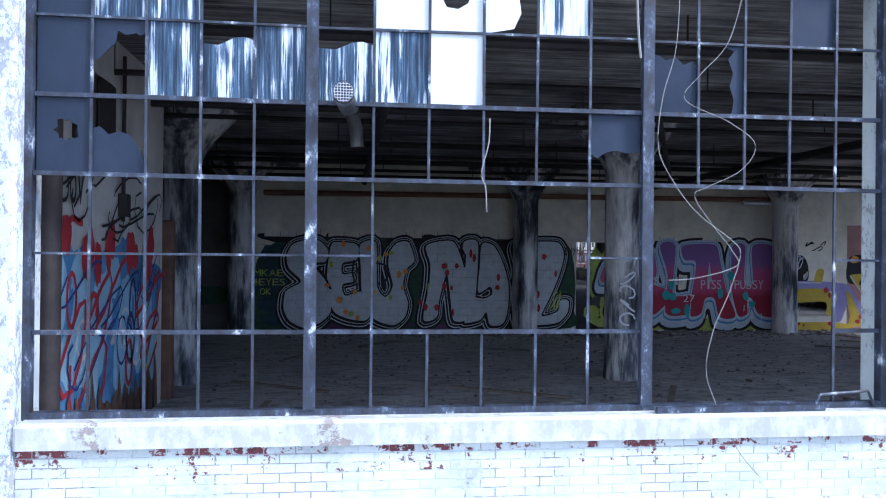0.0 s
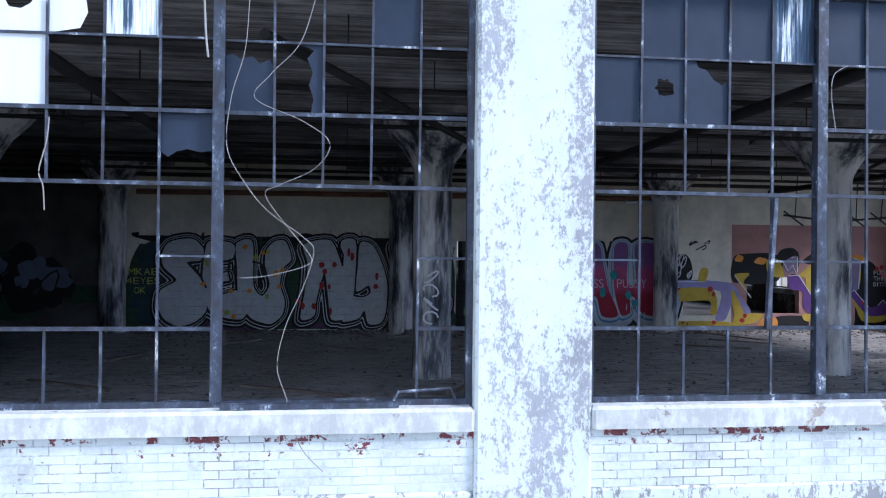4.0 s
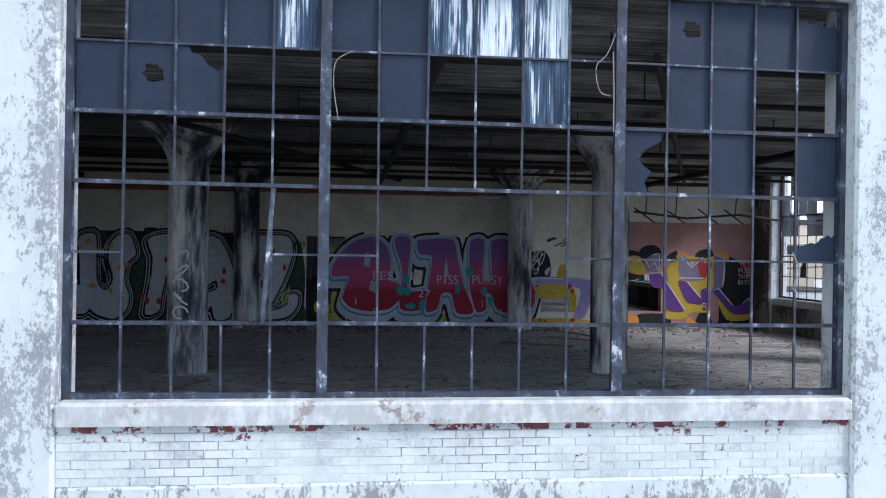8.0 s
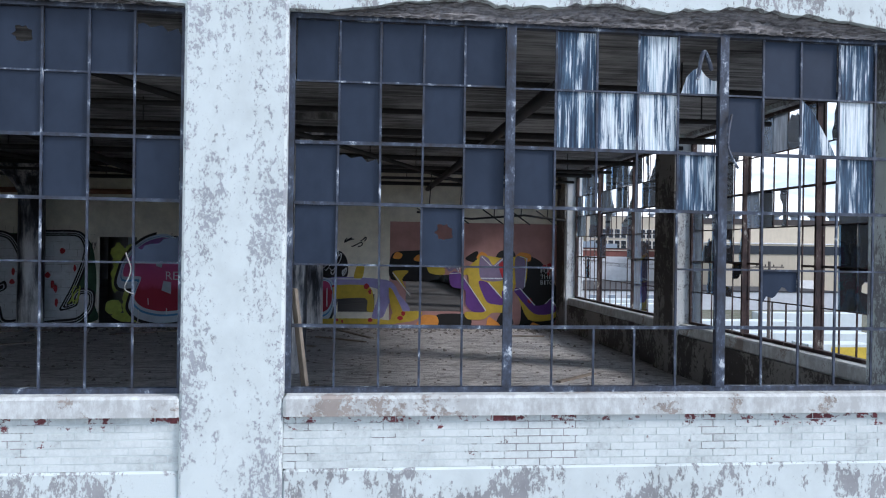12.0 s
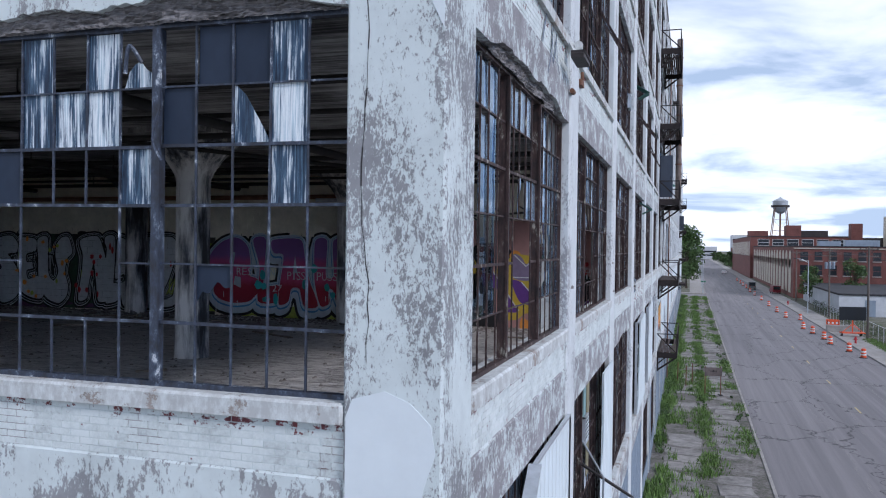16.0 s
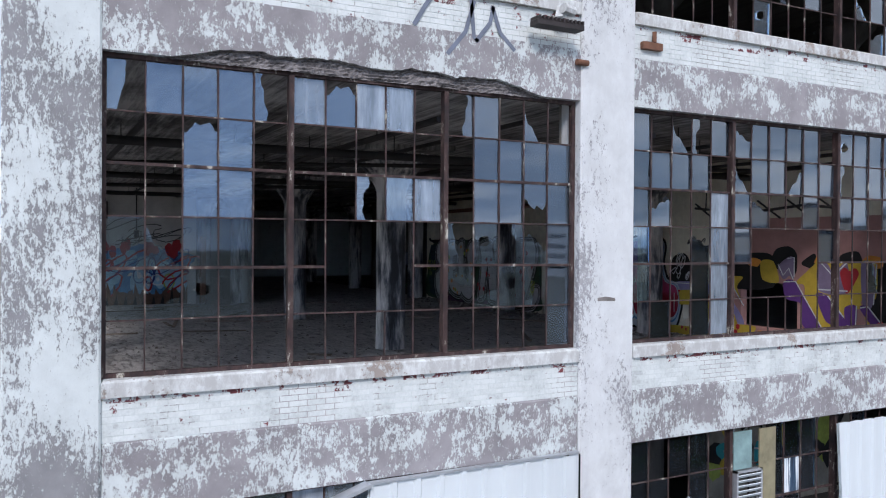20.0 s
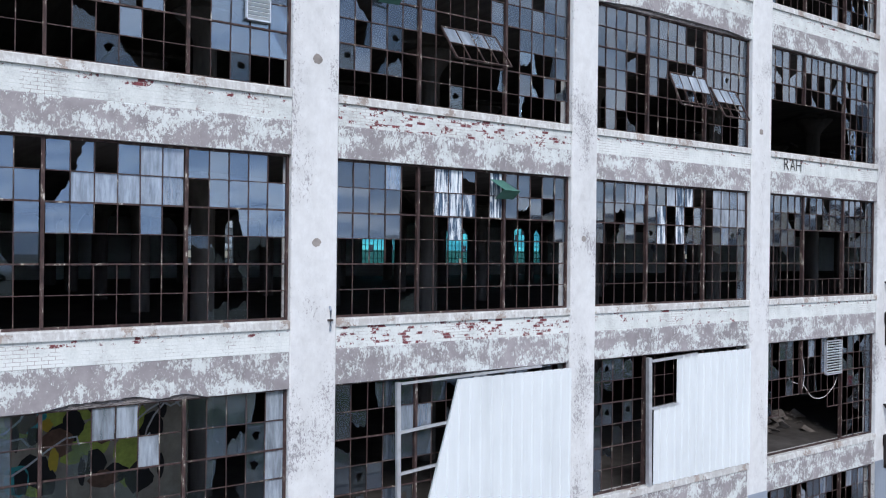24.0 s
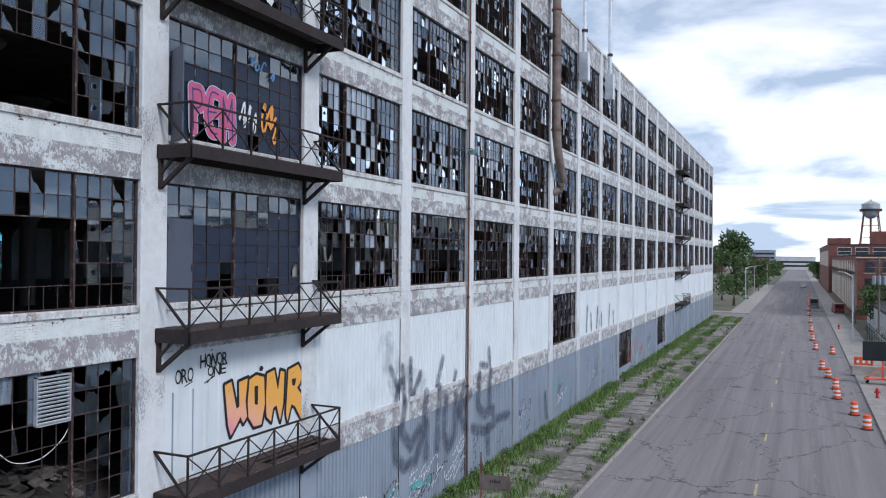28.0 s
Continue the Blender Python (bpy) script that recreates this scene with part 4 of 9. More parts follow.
# back wall of the corner room: cream-painted block, with a doorway and two knocked-out holes
MAT["cream"] = plain("cream_block", (0.80, 0.755, 0.63), 0.85, var=0.25, scale=2.5, bump=0.3)
MAT["pink"] = plain("pink_wall", (0.47, 0.26, 0.24), 0.85, var=0.25, scale=2.0, bump=0.2)
BACK = 15.0
back = thing("wall_back", "cream-painted block wall covered with graffiti", "wall", kind="structure")
F3, C3 = FLOOR[3], FLOOR[4] - 0.34
sh = Shape()
pieces = ((-21.4, F3, -12.9, C3), (-12.9, 11.9, -11.9, C3), (-11.9, F3, -6.6, C3), (-6.6, F3, -5.6, 9.95), (-6.6, 10.45, -5.6, C3), (-5.6, F3, -5.2, C3))
for x0, z0, x1, z1 in pieces:
    sh.box((x0, BACK, z0), (x1, BACK + 0.2, z1))
part("block_wall", sh, MAT["cream"], back)
sh = Shape()
for x0, z0, x1, z1 in ((-5.2, F3, -4.75, 12.45), (-4.75, F3, -3.2, 9.98), (-4.75, 11.0, -3.2, 12.45), (-3.2, F3, -0.4, 12.45)):
    sh.box((x0, BACK, z0), (x1, BACK + 0.2, z1))
part("pink_panel", sh, MAT["pink"], back, "faded pink painted panel")
part("upper_blocks", Shape().box((-5.2, BACK, 12.45), (-0.4, BACK + 0.2, C3)), MAT["cream"], back)
part("block_wall", Shape().box((-27.5, BACK, F3), (-21.404, BACK + 0.2, C3)), plain("dark_block", (0.14, 0.13, 0.115), 0.9, var=0.5, scale=1.5, bump=0.3), back, "dark block wall")
# dark flaking lining inside the east wall
lining = peeling("dark_lining", 0.44, white=(0.27, 0.26, 0.24), under=(0.07, 0.064, 0.06), fine=7.0, streak=0.8, patch=0.7)
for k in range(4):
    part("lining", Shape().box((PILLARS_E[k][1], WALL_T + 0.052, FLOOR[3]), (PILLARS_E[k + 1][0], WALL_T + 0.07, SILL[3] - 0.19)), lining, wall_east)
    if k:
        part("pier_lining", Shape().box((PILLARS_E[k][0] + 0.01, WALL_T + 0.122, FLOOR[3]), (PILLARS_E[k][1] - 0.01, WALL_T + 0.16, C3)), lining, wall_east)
# partition at the west end of the room
solo("wall_partition", Shape().box((-21.6, 0.6, F3), (-21.4, 5.6, C3)), plain("partition_plaster", (0.62, 0.60, 0.56), 0.85, var=0.2, scale=2), "plastered partition wall with bright graffiti", "wall", "structure")

# ---- mushroom columns ----
m = Mat("stained_column", rough=0.85)
s = m.noise(3.0, 9, 0.7, stretch=(1, 1, 0.16))
t = m.noise(1.1, 4, 0.6, stretch=(1, 1, 0.4))
m.color(m.ramp(m.math("MULTIPLY_ADD", s, 0.6, m.math("MULTIPLY", t, 0.4)), (0.42, (0.025, 0.027, 0.032)), (0.47, (0.13, 0.14, 0.16)), (0.505, (0.42, 0.41, 0.4)), (0.57, (0.78, 0.77, 0.75))))
m.bump(m.noise(12, 8, 0.7), 0.4, 0.01)
MAT["column"] = m.m
# darker twin of the column coat: deep-room shade painted in
MAT["shaded_column"] = plain("shaded_column", (0.16, 0.15, 0.14), 0.9, var=0.6, scale=2.0, bump=0.3, stretch=(1, 1, 0.2))


def column(f, y=7.2):
    """A round concrete column with a flared head under a square drop panel."""
    # columns beyond the corner room take the coat with shade in it
    coat = MAT["column" if f == 3 and y < 15 else "shaded_column"]
    z0, z1 = 0.0, FLOOR.get(f + 1, ROOF - 0.9) - 0.34 - FLOOR[f]
    ob = thing("concrete_column", "round concrete column with flared head, stained and flaking", "column", pose(-14.38, y, FLOOR[f]), "columns of the factory floor")
    part("shaft", Shape().lathe(0, 0, [(0.33, z0), (0.32, z0 + 0.3), (0.32, z1 - 0.92)], 24), coat, ob, smooth=True)
    prof = [(0.32, z1 - 0.92), (0.335, z1 - 0.84), (0.39, z1 - 0.72), (0.52, z1 - 0.52), (0.80, z1 - 0.22), (0.86, z1 - 0.16), (0.86, z1 - 0.1)]
    part("capital", Shape().lathe(0, 0, prof, 24), coat, ob, smooth=True)
    part("drop_panel", Shape().box((-1.2, -1.2, z1 - 0.1), (1.2, 1.2, z1)), MAT["ceiling" if f == 3 and y < 15 else "shaded_ceiling"], ob)
    return ob


COLS_X = [-35.5, -28.5, -21.5, -14.38, -7.3]
COLS_Y = [7.2] + [(a + b) / 2 for a, b in PILLARS_E[2:-1]]
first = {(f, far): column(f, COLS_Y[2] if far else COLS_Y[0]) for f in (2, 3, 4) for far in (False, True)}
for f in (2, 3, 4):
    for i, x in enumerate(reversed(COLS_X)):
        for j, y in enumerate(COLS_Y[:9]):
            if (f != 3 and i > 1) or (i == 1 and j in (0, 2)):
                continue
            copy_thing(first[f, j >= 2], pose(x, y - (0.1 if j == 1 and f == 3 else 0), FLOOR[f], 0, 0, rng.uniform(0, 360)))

# ---- ground, road and pavements ----
m = Mat("waste_ground", rough=0.95)
a, g = m.noise(0.35, 9, 0.7), m.noise(6, 8, 0.7)
m.color(m.ramp(m.math("MULTIPLY_ADD", a, 0.6, m.math("MULTIPLY", g, 0.4)), (0.38, (0.05, 0.075, 0.03)), (0.5, (0.12, 0.12, 0.08)), (0.62, (0.22, 0.21, 0.19))))
m.bump(g, 0.6, 0.05)
MAT["ground"] = m.m
solo("ground", Shape().add([(-3000, -3000, -0.02), (3000, -3000, -0.02), (3000, 3000, -0.02), (-3000, 3000, -0.02)], [(0, 1, 2, 3)]), MAT["ground"], "waste ground with patches of grass", "ground", "structure")
m = Mat("worn_asphalt", rough=0.9)
a = m.noise(0.8, 8, 0.65, stretch=(1.6, 0.03, 1))
g = m.noise(14, 8, 0.7)
v = m.nt.nodes.new("ShaderNodeTexVoronoi")
v.feature = "DISTANCE_TO_EDGE"
v.inputs["Scale"].default_value = 0.16
dist = m.nt.nodes.new("ShaderNodeVectorMath")
dist.operation = "MULTIPLY_ADD"
nn = m.nt.nodes.new("ShaderNodeTexNoise")
nn.inputs["Scale"].default_value = 0.9
nn.inputs["Detail"].default_value = 6
link(m.nt, m.coords("world"), nn.inputs["Vector"])
link(m.nt, nn.outputs[1], dist.inputs[0])
dist.inputs[1].default_value = (2.4, 2.4, 0)
link(m.nt, m.coords("world", (1, 0.6, 1)), dist.inputs[2])
link(m.nt, dist.outputs[0], v.inputs["Vector"])
crack = m.ramp(v.outputs["Distance"], (0.0, 0.0), (0.004, 0.1), (0.010, 1.0))
base = m.ramp(m.math("MULTIPLY_ADD", a, 0.7, m.math("MULTIPLY", g, 0.3)), (0.36, (0.165, 0.155, 0.162)), (0.5, (0.215, 0.202, 0.208)), (0.64, (0.275, 0.258, 0.26)))
# crumbled seams between the lanes
sx = m.nt.nodes.new("ShaderNodeSeparateXYZ")
link(m.nt, m.coords("world"), sx.inputs[0])
wob = m.math("ADD", sx.outputs[0], m.math("MULTIPLY", m.math("SUBTRACT", m.noise(0.25, 5, 0.6), 0.5), 1.6))
seam = m.math("MINIMUM", m.math("MINIMUM", m.math("ABSOLUTE", m.math("SUBTRACT", wob, 10.6)), m.math("ABSOLUTE", m.math("SUBTRACT", wob, 12.9))), m.math("ABSOLUTE", m.math("SUBTRACT", wob, 16.6)))
near = m.math("ADD", m.math("MULTIPLY", seam, 1.4), m.math("MULTIPLY", m.noise(1.7, 8, 0.75, stretch=(1, 0.5, 1)), 1.0))
base = m.mix(m.ramp(near, (0.50, 1.0), (0.56, 0.0)), base, m.ramp(g, (0.35, (0.09, 0.085, 0.088)), (0.6, (0.34, 0.32, 0.31))))
m.color(m.mix(crack, (0.085, 0.08, 0.085), base))
m.bump(m.math("ADD", g, crack), 0.4, 0.01)
MAT["asphalt"] = m.m
MAT["concrete"] = plain("pavement_concrete", (0.33, 0.31, 0.29), 0.9, var=0.3, scale=1.5, bump=0.3)
# pale tone picked for the light it throws up onto the ceilings
MAT["yard"] = plain("bounce_slab_concrete", (0.32, 0.305, 0.285), 0.9, var=0.4, scale=0.8, bump=0.3)
KERB_W, KERB_E = 6.0, 20.9
solo("road", Shape().box((KERB_W, -120, -0.01), (KERB_E, 1500, 0.0)).box((-120, 196.5, -0.01), (KERB_W, 207, 0.0)), MAT["asphalt"], "wide worn asphalt street with cracks", "road", "structure")
solo("kerb_west", Shape().slab((KERB_W - 0.18, -60, -0.1), (KERB_W, 196, 0.13), 0.02).slab((KERB_W - 0.18, 208, -0.1), (KERB_W, 900, 0.13), 0.02), MAT["concrete"], "worn concrete kerb", "kerb", "structure")
solo("kerb_east", Shape().slab((KERB_E, -60, -0.1), (KERB_E + 0.18, 900, 0.13), 0.02), MAT["concrete"], "worn concrete kerb", "kerb", "structure")
solo("pavement_east", Shape().box((KERB_E + 0.18, -60, -0.1), (24.3, 900, 0.115)), MAT["concrete"], "cracked concrete pavement", "pavement", "structure")
m = Mat("broken_verge", rough=0.95)
a, g = m.noise(0.5, 9, 0.7), m.noise(5, 8, 0.7)
m.color(m.ramp(m.math("MULTIPLY_ADD", a, 0.55, m.math("MULTIPLY", g, 0.45)), (0.38, (0.06, 0.075, 0.04)), (0.48, (0.13, 0.12, 0.105)), (0.62, (0.27, 0.25, 0.235))))
m.bump(g, 0.7, 0.05)
MAT["verge"] = m.m
MAT["old_paving"] = plain("old_paving", (0.25, 0.235, 0.22), 0.95, var=0.55, scale=2.2, bump=0.5)
solo("verge_west", Shape().box((-0.3, -60, -0.1), (KERB_W - 0.18, 196, 0.08)), MAT["verge"], "overgrown pavement strip beside the factory", "pavement", "structure")
MAT["dash"] = plain("yellow_road_paint", (0.5, 0.4, 0.2), 0.8, var=0.3, scale=8)
for k in range(34):
    y = 19.0 + 12.9 * k
    solo("lane_dash", Shape().box((13.76, y, 0.001), (13.88, y + 2.2, 0.006)), MAT["dash"], "worn yellow lane dash on the asphalt", "road marking", group="lane dashes")
# unseen slab, added to reflect skylight through the south windows
solo("pavement_south", Shape().box((-70, -45, -0.1), (-0.35, -0.2, 0.06)), MAT["yard"], "unseen concrete slab added to bounce light into the south rooms", "pavement", "structure")

# ---- cladding, boarded bays, fire escapes ----
def metal_paint(name, color, rough=0.5, stain=0.35):
    m = Mat(name, rough=rough)
    a = m.noise(1.6, 7, 0.65, stretch=(1, 1, 0.18))
    g = m.noise(0.35, 4, 0.6)
    m.color(m.ramp(m.math("MULTIPLY_ADD", a, 0.5, m.math("MULTIPLY", g, 0.5)), (0.33, tuple(c * (1 - stain) for c in color)), (0.5, color), (0.7, tuple(min(1, c * 1.08) for c in color))))
    m.bump(m.noise(9, 5, 0.6), 0.08, 0.01)
    return m.m


MAT["siding"] = metal_paint("white_siding", (0.655, 0.72, 0.74), stain=0.14)
MAT["siding_grey"] = metal_paint("blue_grey_siding", (0.265, 0.32, 0.385), stain=0.3)
MAT["door_blue"] = metal_paint("slate_blue_door", (0.075, 0.09, 0.125))
MAT["red_door"] = metal_paint("faded_red_door", (0.42, 0.14, 0.12))
MAT["deck"] = plain("rusted_deck", (0.058, 0.04, 0.034), 0.85, var=0.6, scale=5, bump=0.3)
MAT["escape"] = plain("rusted_black_iron", (0.022, 0.016, 0.016), 0.85, var=0.6, scale=6, bump=0.3)
MAT["alu"] = plain("bare_aluminium", (0.6, 0.64, 0.68), 0.35, 0.6, var=0.2, scale=5)


def corrugated(x0, x1, z0, z1, y, pitch=0.31, depth=0.04, left=None):
    """Ribbed sheet in the wall's coordinates; left(z): where its left edge runs."""
    sh, us = Shape(), []
    u = x0
    while u < x1 - 1e-6:
        for d, yy in ((0.0, y), (0.66, y), (0.74, y - depth), (0.92, y - depth), (1.0, y)):
            us.append((min(u + d * pitch, x1), yy))
        u += pitch
    zs = [z0 + (z1 - z0) * j / 6 for j in range(7)]
    rows = [[(max(u, left(z)) if left else u, yy, z) for u, yy in us] for z in zs]
    n = len(us)
    sh.add([p for row in rows for p in row], [(j * n + i, j * n + i + 1, (j + 1) * n + i + 1, (j + 1) * n + i) for j in range(6) for i in range(n - 1)])
    sh.add([(u, yy + 0.012, z) for row in rows for u, yy, z in row], [(j * n + i, (j + 1) * n + i, (j + 1) * n + i + 1, j * n + i + 1) for j in range(6) for i in range(n - 1)])
    return sh


bay = lambda k: (PILLARS_E[k][1], PILLARS_E[k + 1][0])
for k in range(7, len(PILLARS_E) - 1):
    a, b = bay(k)
    if k != 11:
        part("siding_panel", corrugated(a, b, SILL[2], HEAD[2], 0.06), MAT["siding"], wall_east, "white ribbed metal siding")
part("siding_panel", corrugated(*bay(6), SILL[2], HEAD[2], 0.06, 0.6, 0.012), MAT["siding"], wall_east, "white flat siding with a painted tag")
for k in range(len(PILLARS_E) - 1):
    a, b = bay(k)
    if k in (4, 5, 14, 17):
        continue
    part("siding_panel", corrugated(a, b, 0.08, 4.45, 0.1, 0.26, 0.06), MAT["siding_grey"], wall_east, "blue-grey ribbed metal siding")
# ground-floor pillars are boxed in by the same grey sheet
for k in range(5, len(PILLARS_E)):
    a, b = PILLARS_E[k]
    part("pillar_cover", Shape().slab((a - 0.004, -0.012, 0.0), (b + 0.004, -0.002, 4.5), 0.002), MAT["siding_grey"], wall_east)
for k, seed in ((4, 5), (5, 6), (14, 7), (17, 8)):
    a, b = bay(k)
    steel_window(f"window_{n_win}", EAST @ pose(a, 0, 1.0), b - a, 3.4, (5, 6, 5), random_rows(random.Random(seed), (5, 6, 5), 0.5), "E", LABEL_E, False, seed)
    n_win += 1
    part("siding_panel", corrugated(a, b, 0.08, 1.0, 0.1), MAT["siding_grey"], wall_east)
# loose and torn sheets over second-storey windows
a, b = bay(0)
part("loose_sheet", corrugated(a + 2.6, b - 0.03, 5.51, 9.06, -0.035, left=lambda z: 3.66 + 0.1 * math.sin(z * 2.2)), MAT["siding"], wall_east, "white ribbed sheet hanging over a window")
part("bent_strip", Shape().beam((2.85, -0.14, 8.82), (3.72, -0.06, 9.06), 0.16, 0.04).beam((3.7, -0.06, 9.07), (6.7, -0.05, 9.09), 0.06, 0.03), MAT["alu"], wall_east, "bent metal flashing strip")
a, b = bay(1)
part("loose_sheet", corrugated(b - 2.5, b - 0.03, 5.51, 8.95, -0.035, left=lambda z: b - 2.15 - 0.07 * (8.9 - z) + 0.09 * math.sin(z * 9)), MAT["siding"], wall_east, "torn white ribbed sheet over a window")
MAT["board_teal"] = plain("faded_teal_board", (0.17, 0.27, 0.27), 0.8, var=0.5, scale=3)
MAT["board_ochre"] = plain("faded_ochre_board", (0.23, 0.21, 0.13), 0.8, var=0.55, scale=3)
for x, w, z0, mm in ((a + 2.07, 0.38, 8.42, "board_teal"), (a + 2.62, 0.36, 7.1, "board_ochre")):
    part("board", Shape().box((x, 0.1, z0), (x + w, 0.12, 9.0)), MAT[mm], wall_east, "faded painted board in the window")
a, b = bay(3)
part("loose_sheet", corrugated(b - 4.6, b - 0.02, 5.51, 8.95, -0.05, left=lambda z: b - 4.55 + (z - 5.4) * 0.30 if z < 8.6 else b - 3.5), MAT["siding"], wall_east, "tilted white ribbed sheet hanging off its fixings")
part("loose_rail", Shape().beam((b - 5.0, -0.02, 5.6), (b - 5.05, -0.02, 9.0), 0.09).beam((b - 5.0, 0, 6.1), (b - 3.6, 0, 6.2), 0.06).beam((b - 5.0, 0, 7.0), (b - 3.6, 0, 7.1), 0.06).beam((b - 5.0, 0, 7.9), (b - 3.6, 0, 8.0), 0.06), MAT["alu"], wall_east, "bare aluminium framing")
part("bent_strip", Shape().beam((b - 5.0, -0.08, 8.98), (b - 1.0, -0.04, 9.06), 0.1, 0.04), MAT["alu"], wall_east)
a, b = bay(4)
sheet = corrugated(b - 4.29, b - 0.02, 5.51, 7.6, -0.035)
upper = corrugated(b - 3.36, b - 0.02, 7.6, 8.98, -0.035)
part("loose_sheet", sheet.add(upper.v, upper.f), MAT["siding"], wall_east, "white ribbed sheet cut round an opening")
part("loose_rail", Shape().beam((b - 4.45, -0.02, 5.5), (b - 4.5, -0.02, 9.0), 0.12).beam((b - 4.4, -0.03, 7.6), (b - 3.3, -0.03, 7.65), 0.07).beam((b - 4.4, -0.03, 8.9), (b - 2.5, -0.03, 8.98), 0.07), MAT["alu"], wall_east, "bare aluminium framing")

# escape bays: painted-over glazing with a door to each landing
DECK = {2: 5.4, 3: 9.8, 4: 14.75, 5: 19.35, 6: 23.95}
ESC_ROWS = [["ggggg|gg#ggg", "gggg#|##g###", "#####|######", "#####|##b###", "#b###|###b##", "##..#|#.####"], ["ggggg|ggfggg", "ggggg|ggg###", "#####|######", "#####|######", "####.|#####b", "###..|##..##"]]
for k in ESCAPES:
    a, b = bay(k)
    for f in (3, 4, 5, 6):
        base = SILL[f] - 0.5
        steel_window(f"window_{n_win}", EAST @ pose(a, 0, SILL[f]), b - a, HEAD[f] - SILL[f], (5, 6), ESC_ROWS[f % 2], "E", "painted-over steel glazing behind a fire escape", k == 6 and f in (3, 4), k + f, (2,))
        n_win += 1
        door = thing("landing_door", "%s steel door onto the fire escape, %s" % ("faded red" if f == 5 else "slate-blue", "standing open" if f == 4 else "shut"), "door", EAST @ pose(a + 0.12, 0.1, SILL[f] - 0.2, 0, 0, -118 if f == 4 else 0))
        part("leaf", Shape().slab((0, 0, 0), (1.0, 0.05, 2.55), 0.01), MAT["red_door" if f == 5 else "door_blue"], door)
        part("handle", Shape().tube([(0.9, -0.05, 1.05), (0.9, -0.05, 1.25)], 0.015), MAT["iron"], door)
        part("hinge", Shape().tube([(0.0, -0.01, 2.2), (0.0, -0.01, 2.35)], 0.02), MAT["iron"], door)


def fire_escape():
    """Landings, rails and brackets of one stack; local x along the wall, -y outwards."""
    ob = thing("fire_escape", "rusted black iron fire escape with cross-braced rails", "fire escape", EAST @ pose(0, 0, 0), "fire escapes")
    a, b = bay(6)[0] - 0.45, bay(6)[1] + 0.6
    d = -1.2
    for f, z in DECK.items():
        deck = part("landing", Shape().box((a, -0.12, z - 0.05), (b, -0.03, z)), MAT["escape"], ob)
        for i in range(8):  # flat bars with open joints, some lost from the lowest landing
            y0 = d + 0.06 + 0.127 * i
            for x0, x1 in (((a + 0.05, (a + b) / 2 - 0.01), ((a + b) / 2 + 0.01, b - 0.05)) if f == 2 else ((a + 0.05, b - 0.05),)):
                if not (f == 2 and i in (2, 3, 5) and x0 > a + 1):
                    part("deck_bar", Shape().box((x0, y0, z - 0.045), (x1, y0 + 0.105, z - 0.004)), MAT["deck"], deck)
        for y in (d, -0.07):
            part("channel", Shape().box((a, y, z - 0.38), (b, y + 0.05, z - 0.05)), MAT["escape"], deck)
        part("channel", Shape().box((a, d, z - 0.38), (a + 0.05, -0.03, z - 0.05)), MAT["escape"], deck)
        part("channel", Shape().box((b - 0.05, d, z - 0.38), (b, -0.03, z - 0.05)), MAT["escape"], deck)
        rail = part("rail", Shape().beam((a, d + 0.03, z + 1.08), (b, d + 0.03, z + 1.08), 0.055).beam((a, d + 0.03, z + 0.55), (b, d + 0.03, z + 0.55), 0.03)
                    .beam((a + 0.03, d, z + 1.08), (a + 0.03, 0, z + 1.08), 0.055).beam((b - 0.03, d, z + 1.08), (b - 0.03, 0, z + 1.08), 0.055), MAT["escape"], ob)
        n = 6
        for i in range(n + 1):
            x = a + 0.03 + (b - a - 0.06) * i / n
            part("post", Shape().beam((x, d + 0.03, z - 0.2), (x, d + 0.03, z + 1.08), 0.05), MAT["escape"], rail)
            if i < n:
                x1 = a + 0.03 + (b - a - 0.06) * (i + 1) / n
                part("brace", Shape().beam((x, d + 0.03, z + 0.05), (x1, d + 0.03, z + 1.05), 0.028).beam((x, d + 0.035, z + 1.05), (x1, d + 0.035, z + 0.05), 0.028), MAT["escape"], rail)
        for x in (a + 0.03, b - 0.03):
            part("brace", Shape().beam((x, d, z - 0.1), (x, -0.05, z + 1.05), 0.06), MAT["escape"], rail)
        for x in (a + 0.12, b - 0.65):
            part("bracket", Shape().beam((x, -0.05, z - 1.15), (x, d + 0.1, z - 0.36), 0.1).beam((x, -0.05, z - 0.36), (x, -0.05, z - 1.2), 0.1)
                 .beam((x, -0.5, z - 0.36), (x, -0.08, z - 0.75), 0.07), MAT["escape"], ob)
    return ob


esc = fire_escape()
copy_thing(esc, EAST @ pose(bay(19)[0] - bay(6)[0], 0, 0))

# rain pipe, ducts and stacks on the east front
pipe = thing("rain_pipe", "rusty cast-iron rain pipe on the pillar", "pipe", EAST)
part("pipe_run", Shape().tube([(66.35, -0.1, 0.3), (66.35, -0.1, 29.3)], 0.05, 10), MAT["rust"], pipe, smooth=True)
for z in (5, 9.6, 14.2, 18.8, 23.4):
    part("clamp", Shape().lathe(66.35, -0.1, [(0.08, z), (0.08, z + 0.1)], 10), MAT["iron"], pipe)
duct = thing("exhaust_duct", "tall rusted exhaust duct ending in an elbow", "duct", EAST)
part("riser", Shape().tube([(80.7, -0.6, 33.5), (80.7, -0.6, 20.3), (81.2, -0.6, 19.0), (82.6, -0.55, 17.1), (82.7, -0.3, 16.5), (82.2, 0.2, 16.3)], 0.3, 14), plain("stained_duct", (0.2, 0.16, 0.14), 0.7, 0.2, var=0.5, scale=2), duct, smooth=True)
